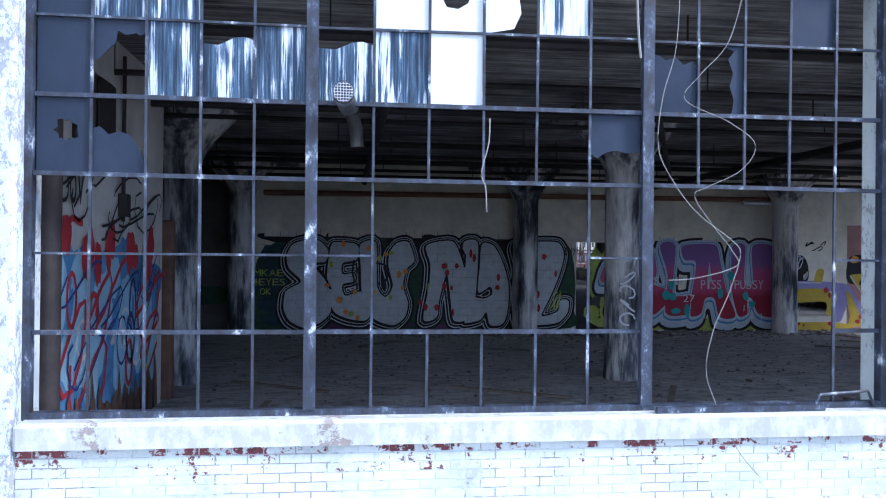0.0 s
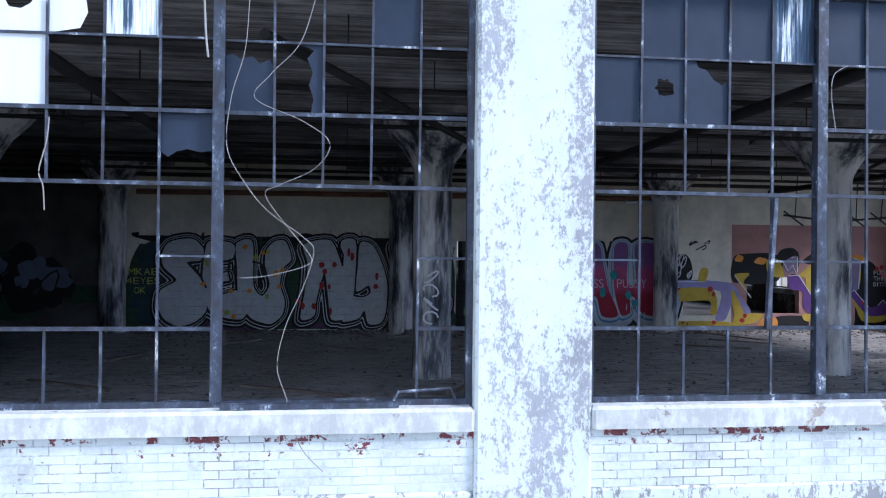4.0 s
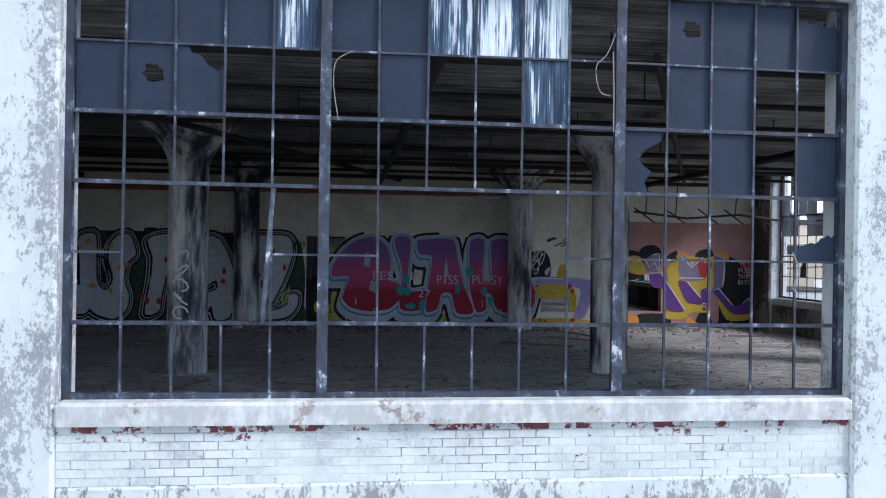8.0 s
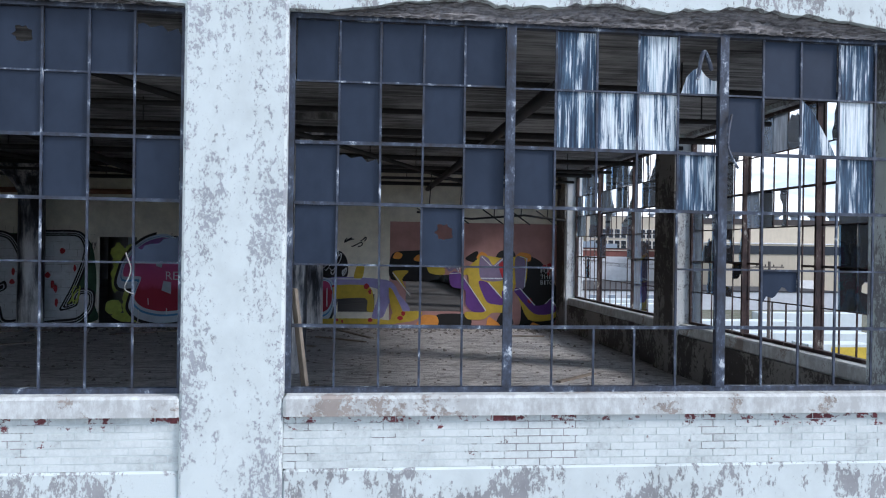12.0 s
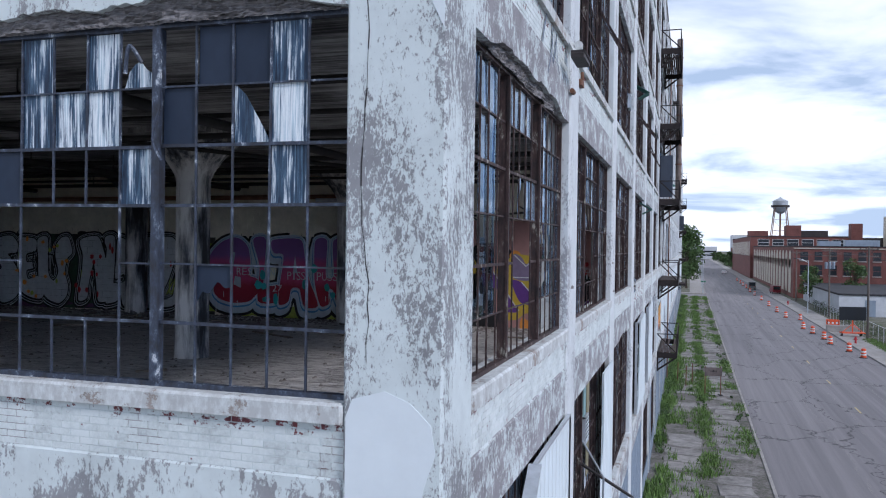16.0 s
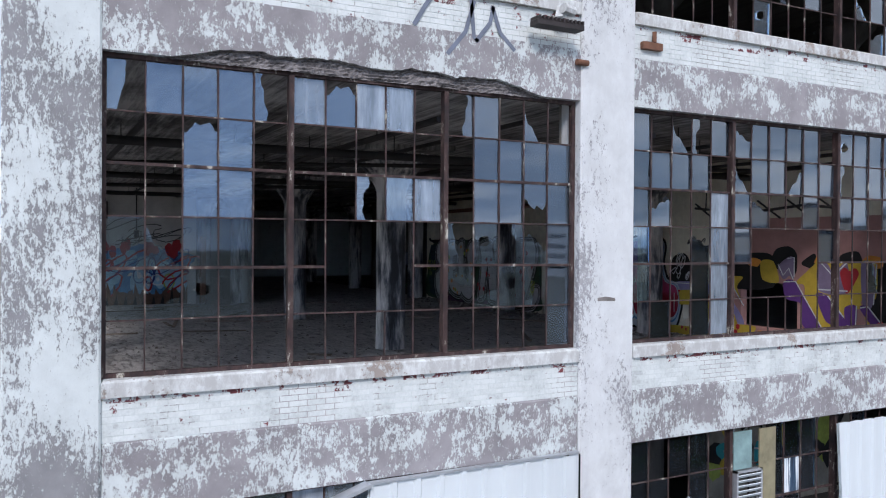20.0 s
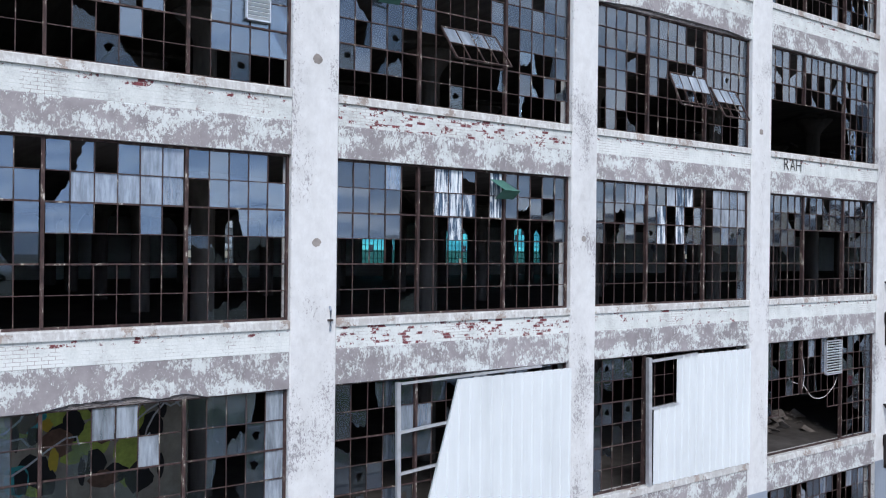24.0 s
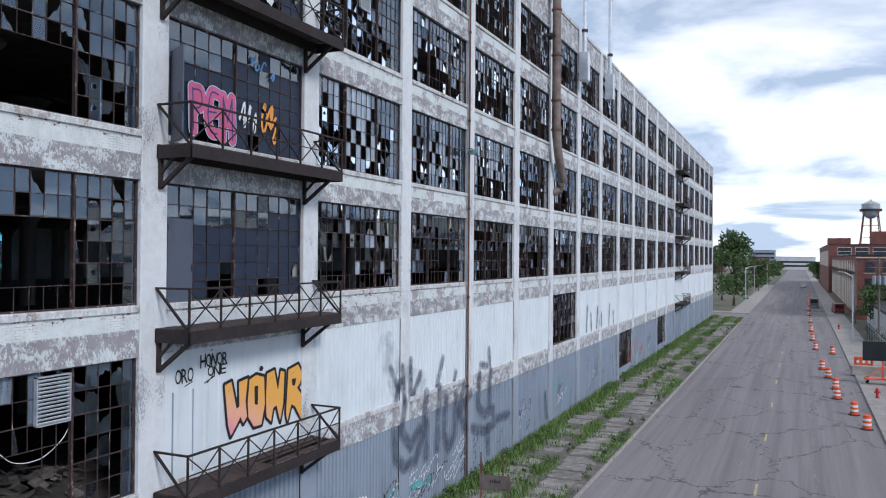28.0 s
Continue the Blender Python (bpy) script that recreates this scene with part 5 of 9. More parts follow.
for z in (31.5, 28.6, 25.5, 22.4, 20.4):
    part("flange", Shape().lathe(80.7, -0.6, [(0.36, z), (0.36, z + 0.12)], 14), MAT["rust"], duct)
part("support", Shape().box((80.2, -0.6, 26.8), (81.2, 0.05, 27.0)), MAT["iron"], duct)
for y, z in ((88.6, 27.0), (97.6, 27.2)):
    st = thing("vent_stack", "tall galvanised vent stack with a box at its foot", "stack", EAST @ pose(y, -0.55, z), "vent stacks")
    part("riser", Shape().tube([(0, 0, 0), (0, 0, 8.5)], 0.17, 12), MAT["alu"], st, smooth=True)
    part("box", Shape().slab((-0.35, -0.35, -1.6), (0.35, 0.35, 0.6), 0.02), MAT["alu"], st)
    part("collar", Shape().lathe(0, 0, [(0.24, 2.2), (0.24, 2.4)], 12), MAT["iron"], st)
    part("bracket", Shape().beam((0, 0.5, -1.0), (0, 0.0, -1.0), 0.1), MAT["iron"], st)

# old fixtures by the first pillar of the east front
fl = thing("flood_light", "weathered louvred flood light on a bracket", "lamp", EAST @ pose(6.2, -0.12, 14.62))
part("housing", Shape().slab((-0.36, -0.2, -0.035), (0.36, 0.0, 0.04), 0.015), MAT["iron"], fl)
for i in range(12):
    part("fin", Shape().box((-0.345 + i * 0.06, -0.21, 0.03), (-0.32 + i * 0.06, 0.0, 0.075)), MAT["iron"], fl)
part("bracket", Shape().beam((0.1, 0.0, 0.12), (0.2, 0.1, 0.3), 0.1).tube([(0.12, -0.05, 0.26), (0.3, -0.02, 0.24)], 0.07, 8), MAT["ledge"], fl)
br = thing("rusty_bracket", "rusted steel bracket bolted to the spandrel", "bracket", EAST @ pose(7.95, 0.03, 14.62))
part("plate", Shape().slab((-0.16, -0.06, -0.05), (0.2, 0.02, 0.05), 0.01), MAT["rust"], br)
part("stub", Shape().tube([(0.05, -0.04, 0.05), (0.05, -0.04, 0.2)], 0.03), MAT["rust"], br)
pb = thing("pipe_stub", "rusted pipe stub at the pillar", "pipe", EAST @ pose(6.75, -0.03, 14.25))
part("stub", Shape().tube([(-0.1, 0, 0), (0.08, 0, 0)], 0.04), MAT["rust"], pb)
for y, z in ((66.2, 17.2),):
    lp = thing("wall_lamp", "green enamel wall lamp shade on the pillar", "lamp", EAST @ pose(y, -0.02, z), "wall lamps")
    part("shade", Shape().lathe(0, -0.3, [(0.28, -0.12), (0.22, 0.02), (0.08, 0.12)], 14), plain("green_enamel", (0.03, 0.12, 0.1), 0.4), lp)
    part("arm", Shape().tube([(0, 0, 0.2), (0, -0.3, 0.18), (0, -0.3, 0.1)], 0.02), MAT["iron"], lp)

# smooth white patches on the corner pillar
for wall, pts in ((wall_south, [(-0.84, 9.3), (-0.84, 10.35), (-0.78, 10.5), (-0.5, 10.58), (-0.28, 10.5), (-0.1, 10.33), (-0.06, 10.1), (-0.16, 9.8), (-0.2, 9.5), (-0.3, 9.3)]),
                  (wall_south, [(-0.42, 14.3), (-0.35, 13.98), (-0.2, 13.9), (-0.15, 13.75), (-0.03, 13.5), (-0.02, 14.3)])):
    part("patch", Shape().plate(pts, 0.01, lambda u, d, w: (u, -0.006 + d, w)), plain("smooth_white_patch", (0.72, 0.78, 0.8), 0.75, var=0.05, scale=3, bump=0.1), wall, "smooth white mortar patch")

# a long crack down the corner pillar, round anchor marks and scrapes on the east pillars
MAT["crack"] = plain("dark_crack", (0.05, 0.048, 0.05), 0.95, var=0.3)
r_c = random.Random(12)
edge = [(-0.70 + 0.03 * math.sin(k * 0.5) + r_c.uniform(-0.012, 0.012) + 0.005 * max(0, k - 12), 13.85 - 0.16 * k) for k in range(20)]
line = Shape()
for (u0, w0), (u1, w1) in zip(edge, edge[1:]):
    q = r_c.uniform(0.002, 0.0065)
    line.add([(u0 - q, -0.003, w0), (u0 + q, -0.003, w0), (u1 + q, -0.003, w1), (u1 - q, -0.003, w1)], [(0, 1, 2, 3)])
part("crack", line, MAT["crack"], wall_south, "long dark crack down the corner pillar")
for y, z, q in ((22.1, 15.72, 0.11), (22.12, 12.01, 0.1), (29.55, 12.2, 0.08), (36.98, 15.6, 0.09)):
    ring = [(y + q * r_c.uniform(0.8, 1.1) * math.cos(k * 0.45), z + q * r_c.uniform(0.8, 1.1) * math.sin(k * 0.45)) for k in range(14)]
    part("anchor_mark", Shape().plate(ring, 0.012, lambda u, d, w: (u, -0.004 + d, w)), MAT["old_paving"], wall_east, "round mortar mark on the pillar")
for y, z, l in ((14.42, 11.37, 0.36), (14.75, 10.64, 0.4), (7.2, 11.1, 0.3)):
    part("scrape", Shape().plate([(y - l / 2, z - 0.02), (y + l / 2, z - 0.03), (y + l / 2, z + 0.01), (y, z + 0.035), (y - l / 2, z + 0.02)], 0.012, lambda u, d, w: (u, -0.004 + d, w)), MAT["old_paving"], wall_east, "grey scrape across the pillar")
cbx = thing("conduit_stub", "grey conduit stub clipped to the pillar edge", "conduit", EAST @ pose(22.43, -0.03, 10.2))
part("pipe_run", Shape().tube([(0, 0, 0), (0, -0.02, 0.1), (0, -0.02, 0.42), (0, 0.02, 0.5)], 0.025, 8), MAT["siding_grey"], cbx, smooth=True)
part("clip", Shape().box((-0.05, -0.04, 0.2), (0.05, 0.03, 0.24)), MAT["iron"], cbx)

# tilted vent sashes in the fourth storey
def open_vent(k, f, x, row, cols, tilt):
    """A top-hung group of panes standing open."""
    a, b = bay(k)
    cw = (b - a - 0.27) / 16
    ch = (HEAD[f] - SILL[f] - 0.09) / 6
    w, h = cols * cw, 2 * ch
    ob = part("vent_sash", Shape().box((0, -0.02, -0.03), (w, 0.02, 0)).box((0, -0.02, -h), (w, 0.02, -h + 0.03)).box((0, -0.02, -h), (0.03, 0.02, 0)).box((w - 0.03, -0.02, -h), (w, 0.02, 0)).box((0, -0.012, -ch - 0.01), (w, 0.012, -ch + 0.01)), MAT["rust_bar"], WINDOWS[AT[k, f]], "steel vent sash tilted open")
    ob.matrix_basis = pose(x, 0.16, HEAD[f] - SILL[f] - 0.045 - row * ch, -tilt, 0, 0)
    for i in range(1, cols):
        part("muntin", Shape().box((i * cw - 0.01, -0.012, -h), (i * cw + 0.01, 0.012, 0)), MAT["rust_bar"], ob)
    for i in range(cols):
        part("pane", Shape().box((i * cw + 0.02, -0.003, -ch + 0.02), ((i + 1) * cw - 0.02, 0.003, -0.04)), MAT["glass_pale"], ob).visible_shadow = False


open_vent(3, 4, 2.6, 2.6, 4, 38)
open_vent(4, 4, 2.9, 2.6, 4, 24)
open_vent(4, 4, 4.7, 3.0, 3, 30)
open_vent(1, 4, 4.4, 2.3, 3, 30)


def louvre(wall, x, z, w, h):
    """A slatted vent set in a pane opening."""
    fr = part("louvre", Shape().box((x, 0.06, z), (x + 0.03, 0.16, z + h)).box((x + w - 0.03, 0.06, z), (x + w, 0.16, z + h)).box((x, 0.06, z + h - 0.03), (x + w, 0.16, z + h)).box((x, 0.06, z), (x + w, 0.16, z + 0.03)), MAT["alu"], wall, "white slatted vent")
    n = int(h / 0.09)
    for i in range(n):
        zz = z + 0.04 + (h - 0.08) * i / n
        part("slat", Shape().beam((x + 0.03, 0.08, zz + 0.03), (x + w - 0.03, 0.08, zz + 0.03), 0.07, 0.012, (0, 0.7, 0.7)), MAT["siding"], fr)


louvre(wall_east, 20.62, 16.3, 0.5, 0.5)
louvre(wall_east, bay(1)[0] + 2.1, 7.85, 0.55, 0.55)
louvre(wall_east, bay(5)[0] + 3.35, 7.8, 0.95, 1.15)
louvre(wall_east, bay(7)[0] + 3.0, 21.6, 0.8, 0.9)
MAT["green_sheet"] = plain("green_sheet", (0.05, 0.16, 0.13), 0.6, var=0.4, scale=4)
for x, z in ((23.6, 17.45), (26.8, 13.4)):
    fs = thing("folded_sheet", "folded green metal sheet hanging out of a window", "metal sheet", EAST @ pose(x, 0.1, z), "green sheets")
    part("flap", Shape().beam((0, 0.0, 0.15), (0.1, -0.45, -0.12), 0.5, 0.012), MAT["green_sheet"], fs)
    part("flap", Shape().beam((0.1, -0.45, -0.12), (0.14, -0.1, -0.3), 0.48, 0.012), MAT["green_sheet"], fs)

# ---- painted letters and murals ----
def paint(name, color, var=0.18, rough=0.75):
    return plain(name, color, rough, var=var, scale=5, bump=0.08)


P = {"black": paint("black_paint", (0.012, 0.012, 0.013)), "white": paint("white_paint", (0.68, 0.7, 0.72)), "silver": paint("silver_paint", (0.62, 0.65, 0.67)),
     "green": paint("dark_green_paint", (0.03, 0.075, 0.04), 0.5), "lime": paint("lime_paint", (0.42, 0.5, 0.1), 0.4), "red": paint("red_paint", (0.45, 0.03, 0.04)),
     "blue": paint("blue_paint", (0.10, 0.27, 0.5), 0.35), "sky": paint("pale_blue_paint", (0.35, 0.58, 0.72)), "yellow": paint("yellow_paint", (0.6, 0.43, 0.05)),
     "purple": paint("purple_paint", (0.13, 0.045, 0.24)), "teal_dark": paint("dark_teal_paint", (0.02, 0.05, 0.06), 0.5), "violet": paint("dull_violet_paint", (0.10, 0.04, 0.10), 0.4), "mauve": paint("grey_mauve_paint", (0.24, 0.19, 0.30)), "lavender": paint("lavender_paint", (0.33, 0.3, 0.55)), "orange": paint("orange_paint", (0.8, 0.33, 0.06)),
     "pinkp": paint("pink_paint", (0.52, 0.11, 0.22)), "grey": paint("grey_spray", (0.17, 0.2, 0.26), 0.3), "navy": paint("navy_paint", (0.03, 0.05, 0.2)), "teal": paint("teal_paint", (0.05, 0.4, 0.42)), "brown": paint("bare_board", (0.16, 0.09, 0.06), 0.5)}
m = Mat("purple_to_red_paint", rough=0.7)
sepz = m.nt.nodes.new("ShaderNodeSeparateXYZ")
link(m.nt, m.coords("world"), sepz.inputs[0])
zz = m.math("ADD", m.math("MULTIPLY", m.math("SUBTRACT", sepz.outputs[2], 9.7), 0.43), m.math("MULTIPLY", m.noise(5, 6, 0.6), 0.12))
m.color(m.ramp(zz, (0.40, (0.38, 0.02, 0.05)), (0.47, (0.55, 0.07, 0.18)), (0.70, (0.52, 0.10, 0.26)), (0.78, (0.26, 0.12, 0.36))))
P["magenta"] = m.m
m = Mat("worn_joint", (0.03, 0.035, 0.03), 0.9)
link(m.nt, m.ramp(m.noise(3.0, 6, 0.65), (0.42, 0.0), (0.62, 0.7)), m.b.inputs["Alpha"])
P["joint"] = m.m
m = Mat("orange_to_pink_paint", rough=0.7)
sepz = m.nt.nodes.new("ShaderNodeSeparateXYZ")
link(m.nt, m.coords("world"), sepz.inputs[0])
zz = m.math("ADD", m.math("MULTIPLY", m.math("SUBTRACT", sepz.outputs[2], 6.3), 0.3), m.math("ADD", m.math("MULTIPLY", m.math("SUBTRACT", sepz.outputs[1], 47.2), 0.13), m.math("MULTIPLY", m.noise(3, 6, 0.6), 0.3)))
m.color(m.ramp(zz, (0.25, (0.75, 0.30, 0.36)), (0.45, (0.80, 0.42, 0.24)), (0.7, (0.80, 0.40, 0.08))))
P["sunset"] = m.m
P["paleblue"] = paint("pale_blue_white_paint", (0.52, 0.60, 0.68))


# thin spray paint: the wall shows through its grain
m = Mat("thin_grey_spray", (0.10, 0.125, 0.175), 0.8)
link(m.nt, m.ramp(m.math("MULTIPLY_ADD", m.noise(2.2, 7, 0.7), 0.6, m.math("MULTIPLY", m.noise(30, 4, 0.6), 0.4)), (0.38, 0.1), (0.60, 0.52)), m.b.inputs["Alpha"])
P["spray"] = m.m
m = Mat("faint_grey_spray", (0.16, 0.19, 0.25), 0.8)
link(m.nt, m.ramp(m.math("MULTIPLY_ADD", m.noise(1.6, 6, 0.6), 0.6, m.math("MULTIPLY", m.noise(40, 4, 0.6), 0.4)), (0.44, 0.0), (0.66, 0.4)), m.b.inputs["Alpha"])
P["haze"] = m.m
GLYPHS = {}


def glyph(ch, fat):
    """Outline of one letter as a flat mesh in the font's own units: vertices and faces."""
    if (ch, fat) not in GLYPHS:
        cu = bpy.data.curves.new("glyph", "FONT")
        cu.body, cu.size, cu.offset, cu.resolution_u = ch, 1.0, fat, 3
        ob = bpy.data.objects.new("glyph", cu)
        me = ob.to_mesh()
        GLYPHS[ch, fat] = [v.co.copy() for v in me.vertices], [tuple(p.vertices) for p in me.polygons]
        ob.to_mesh_clear()
        bpy.data.objects.remove(ob)
        bpy.data.curves.remove(cu)
    return GLYPHS[ch, fat]


def letters(word, x0, x1, z0, z1, fat, seed=0, wild=0.0, lean=0.0):
    """Letters stretched over a field: a list of (vertices in u, w; faces)."""
    r = random.Random(seed)
    n = len(word)
    step = (x1 - x0) / n
    out = []
    for i, ch in enumerate(word):
        if ch == " ":
            r.random(), r.random(), r.random()
            continue
        vs, fs = glyph(ch, fat)
        base, _ = glyph(ch, 0.0)
        ax, bx = min(v.x for v in base), max(v.x for v in base)
        az, bz = min(v.y for v in base), max(v.y for v in base)
        cx, cz = x0 + (i + 0.5) * step, (z0 + z1) / 2
        sx = step * (0.86 + wild * 0.5) / max(bx - ax, 0.22)
        sz = (z1 - z0) / max(bz - az, 0.3)
        rot, dz, sk = r.uniform(-1, 1) * wild * 0.3, r.uniform(-1, 1) * wild * 0.2 * (z1 - z0), lean + r.uniform(-1, 1) * wild * 0.2
        pts = []
        for v in vs:
            u, w = (v.x - (ax + bx) / 2) * sx, (v.y - (az + bz) / 2) * sz
            u += sk * w
            pts.append((cx + u * math.cos(rot) - w * math.sin(rot), cz + dz + u * math.sin(rot) + w * math.cos(rot)))
        out.append((pts, fs))
    return out


def onto(parent, name, outlines, material, place, layer):
    """Lay flat outlines on a wall; place(u, w, off) gives the point off metres before it."""
    for n, (pts, fs) in enumerate(outlines):
        sh = Shape().add([place(u, w, 0.004 + 0.003 * layer + 0.00004 * n) for u, w in pts], fs)
        part(name, sh, material, parent)


def blobs(r, n, x0, x1, z0, z1, rx, rz):
    out = []
    for _ in range(n):
        cx, cz, a, b = r.uniform(x0, x1), r.uniform(z0, z1), r.uniform(0.5, 1) * rx, r.uniform(0.5, 1) * rz
        k = 14
        out.append(([(cx + a * (1 + 0.18 * r.uniform(-1, 1)) * math.cos(2 * math.pi * i / k), cz + b * (1 + 0.18 * r.uniform(-1, 1)) * math.sin(2 * math.pi * i / k)) for i in range(k)], [tuple(range(k))]))
    return out


def stroke(pts, w):
    """A brush line through points as one strip."""
    out, n = [], len(pts)
    for i in range(n):
        (ax, az), (bx, bz) = pts[max(i - 1, 0)], pts[min(i + 1, n - 1)]
        d = math.hypot(bx - ax, bz - az) or 1
        out.append((-(bz - az) / d * w / 2, (bx - ax) / d * w / 2))
    vs = [(p[0] + o[0], p[1] + o[1]) for p, o in zip(pts, out)] + [(p[0] - o[0], p[1] - o[1]) for p, o in zip(pts, out)]
    return (vs, [(i, i + 1, n + i + 1, n + i) for i in range(n - 1)])


def scrawl(r, x0, x1, z0, z1, n, w):
    """Handwriting that cannot be read: loose looping lines."""
    out = []
    for _ in range(n):
        cx, cz = r.uniform(x0, x1), r.uniform(z0, z1)
        a, b, ph = min(0.7, (x1 - x0) * r.uniform(0.08, 0.22)), min(0.45, (z1 - z0) * r.uniform(0.15, 0.4)), r.uniform(0, 6)
        out.append(stroke([(cx + a * math.cos(ph + t * 0.55) + t * a * 0.06, cz + b * math.sin(ph * 1.3 + t * 0.8)) for t in range(r.randrange(6, 12))], w))
    return out


SKELETON = {
    "E": [[(0.9, 0.94), (0.35, 0.94), (0.12, 0.62), (0.14, 0.32), (0.42, 0.06), (0.92, 0.06)], [(0.2, 0.5), (0.78, 0.52)]],
    "P": [[(0.14, 0.0), (0.14, 0.97)], [(0.14, 0.94), (0.8, 0.92), (0.85, 0.6), (0.2, 0.48)]],
    "M": [[(0.06, 0.0), (0.12, 0.96)], [(0.12, 0.92), (0.5, 0.4)], [(0.5, 0.4), (0.88, 0.92)], [(0.88, 0.96), (0.94, 0.0)]],
}


def bubble(word, x0, x1, z0, z1, wide, seed=0, wild=0.15):
    """Fat rounded letters drawn with a brush of that width."""
    r = random.Random(seed)
    step, words = (x1 - x0) / len(word), []
    for i, ch in enumerate(word):
        out = []
        words.append(out)
        rot, dz, grow = r.uniform(-1, 1) * wild * 0.35, r.uniform(-1, 1) * wild * 0.3, 1 + r.uniform(-1, 1) * wild * 0.4
        for line in SKELETON[ch]:
            pts = line
            if len(line) > 2:  # round it off
                pts = []
                for k in range(len(line) - 1):
                    q = [line[max(k - 1, 0)], line[k], line[k + 1], line[min(k + 2, len(line) - 1)]]
                    for s in range(5):
                        t = s / 5
                        pts.append(tuple(0.5 * (2 * q[1][c] + (q[2][c] - q[0][c]) * t + (2 * q[0][c] - 5 * q[1][c] + 4 * q[2][c] - q[3][c]) * t * t + (3 * q[1][c] - q[0][c] - 3 * q[2][c] + q[3][c]) * t**3) for c in (0, 1)))
                pts.append(line[-1])
            place = []
            for u, w in pts:
                du, dw = (u - 0.5) * step * 0.78 * grow, (w - 0.5) * (z1 - z0) * 0.84 * grow
                place.append((x0 + (i + 0.5) * step + du * math.cos(rot) - dw * math.sin(rot), (z0 + z1) / 2 + dz + du * math.sin(rot) + dw * math.cos(rot)))
            out.append((place, wide))
    return words


def contour(us, ws, d):
    """The region d <= 0 of a grid of distances as one flat mesh."""
    vs, ids, fs = [], {}, []

    def node(key, p):
        if key not in ids:
            ids[key] = len(vs)
            vs.append(p)
        return ids[key]

    for i in range(len(us) - 1):
        for j in range(len(ws) - 1):
            ring = ((i, j), (i + 1, j), (i + 1, j + 1), (i, j + 1))
            val = [d[c] for c in ring]
            if min(val) > 0:
                continue
            face = []
            for k in range(4):
                a, b, va, vb = ring[k], ring[(k + 1) % 4], val[k], val[(k + 1) % 4]
                if va <= 0:
                    face.append(node(a, (us[a[0]], ws[a[1]])))
                if (va <= 0) != (vb <= 0):
                    t = va / (va - vb)
                    face.append(node((min(a, b), max(a, b)), (us[a[0]] + (us[b[0]] - us[a[0]]) * t, ws[a[1]] + (ws[b[1]] - ws[a[1]]) * t)))
            if len(face) > 2:
                fs.append(tuple(face))
    return vs, fs


def grid_over(pts, pad, step):
    us = np.arange(pts[:, 0].min() - pad, pts[:, 0].max() + pad, step)
    ws = np.arange(pts[:, 1].min() - pad, pts[:, 1].max() + pad, step)
    return us, ws, *np.meshgrid(us, ws, indexing="ij")


def to_line(gu, gw, line):
    """Distance of each grid point from a broken line."""
    d = np.full(gu.shape, 1e9)
    for (ax, az), (bx, bz) in zip(line, line[1:]):
        l2 = max((bx - ax) ** 2 + (bz - az) ** 2, 1e-9)
        t = np.clip(((gu - ax) * (bx - ax) + (gw - az) * (bz - az)) / l2, 0, 1)
        d = np.minimum(d, np.hypot(gu - ax - t * (bx - ax), gw - az - t * (bz - az)))
    return d


def brush_field(lines, step):
    """The flat shape that a round brush covers along lines, as one mesh: vertices in u, w and faces."""
    pts = np.array([p for line, _ in lines for p in line])
    us, ws, gu, gw = grid_over(pts, max(w for _, w in lines) / 2 + 2 * step, step)
    d = np.full(gu.shape, 1e9)
    for line, wide in lines:
        d = np.minimum(d, to_line(gu, gw, line) - wide / 2)
    return contour(us, ws, d)


def rounded(line, n=4):
    """A closed outline smoothed through its corners."""
    out, m = [], len(line)
    for k in range(m):
        q = [line[(k + o) % m] for o in (-1, 0, 1, 2)]
        for s in range(n):
            t = s / n
            h00, h01, h10, h11 = 2 * t**3 - 3 * t**2 + 1, 3 * t**2 - 2 * t**3, t**3 - 2 * t**2 + t, t**3 - t**2
            out.append(tuple(h00 * q[1][c] + h01 * q[2][c] + 0.38 * (h10 * (q[2][c] - q[0][c]) + h11 * (q[3][c] - q[1][c])) for c in (0, 1)))
    return out


def grown(outlines, grow, step=0.045, drop=None, smooth=True):
    """Closed outlines widened by grow, as one flat mesh; drop: the way in which a second coat is dragged below the first."""
    outs = [np.array(rounded(o) if smooth else o) for o in outlines]
    if drop:
        outs += [o + np.array(drop) * f for o in list(outs) for f in (0.5, 1.0)]
    us, ws, gu, gw = grid_over(np.concatenate(outs), max(grow, 0) + 2 * step, step)
    d = np.full(gu.shape, 1e9)
    for o in outs:
        line = np.vstack([o, o[:1]])
        inside = np.zeros(gu.shape, bool)
        for (ax, az), (bx, bz) in zip(line, line[1:]):
            if az != bz:
                inside ^= ((az > gw) != (bz > gw)) & (gu < (bx - ax) * (gw - az) / (bz - az) + ax)
        d = np.minimum(d, np.where(inside, -1, 1) * to_line(gu, gw, line))
    return contour(us, ws, d - grow)


def brushed(parent, name, outlines, material, place, layer):
    """One coat of paint, a mesh a letter."""
    for n, lines in enumerate(outlines):
        pts, fs = brush_field(lines, 0.05 if lines[0][1] > 0.2 else 0.035)
        part(name, Shape().add([place(u, w, 0.004 + 0.003 * layer + 0.0004 * n) for u, w in pts], fs), material, parent)


on_back = lambda u, w, off: (u, BACK - off, w)
rm = random.Random(5)

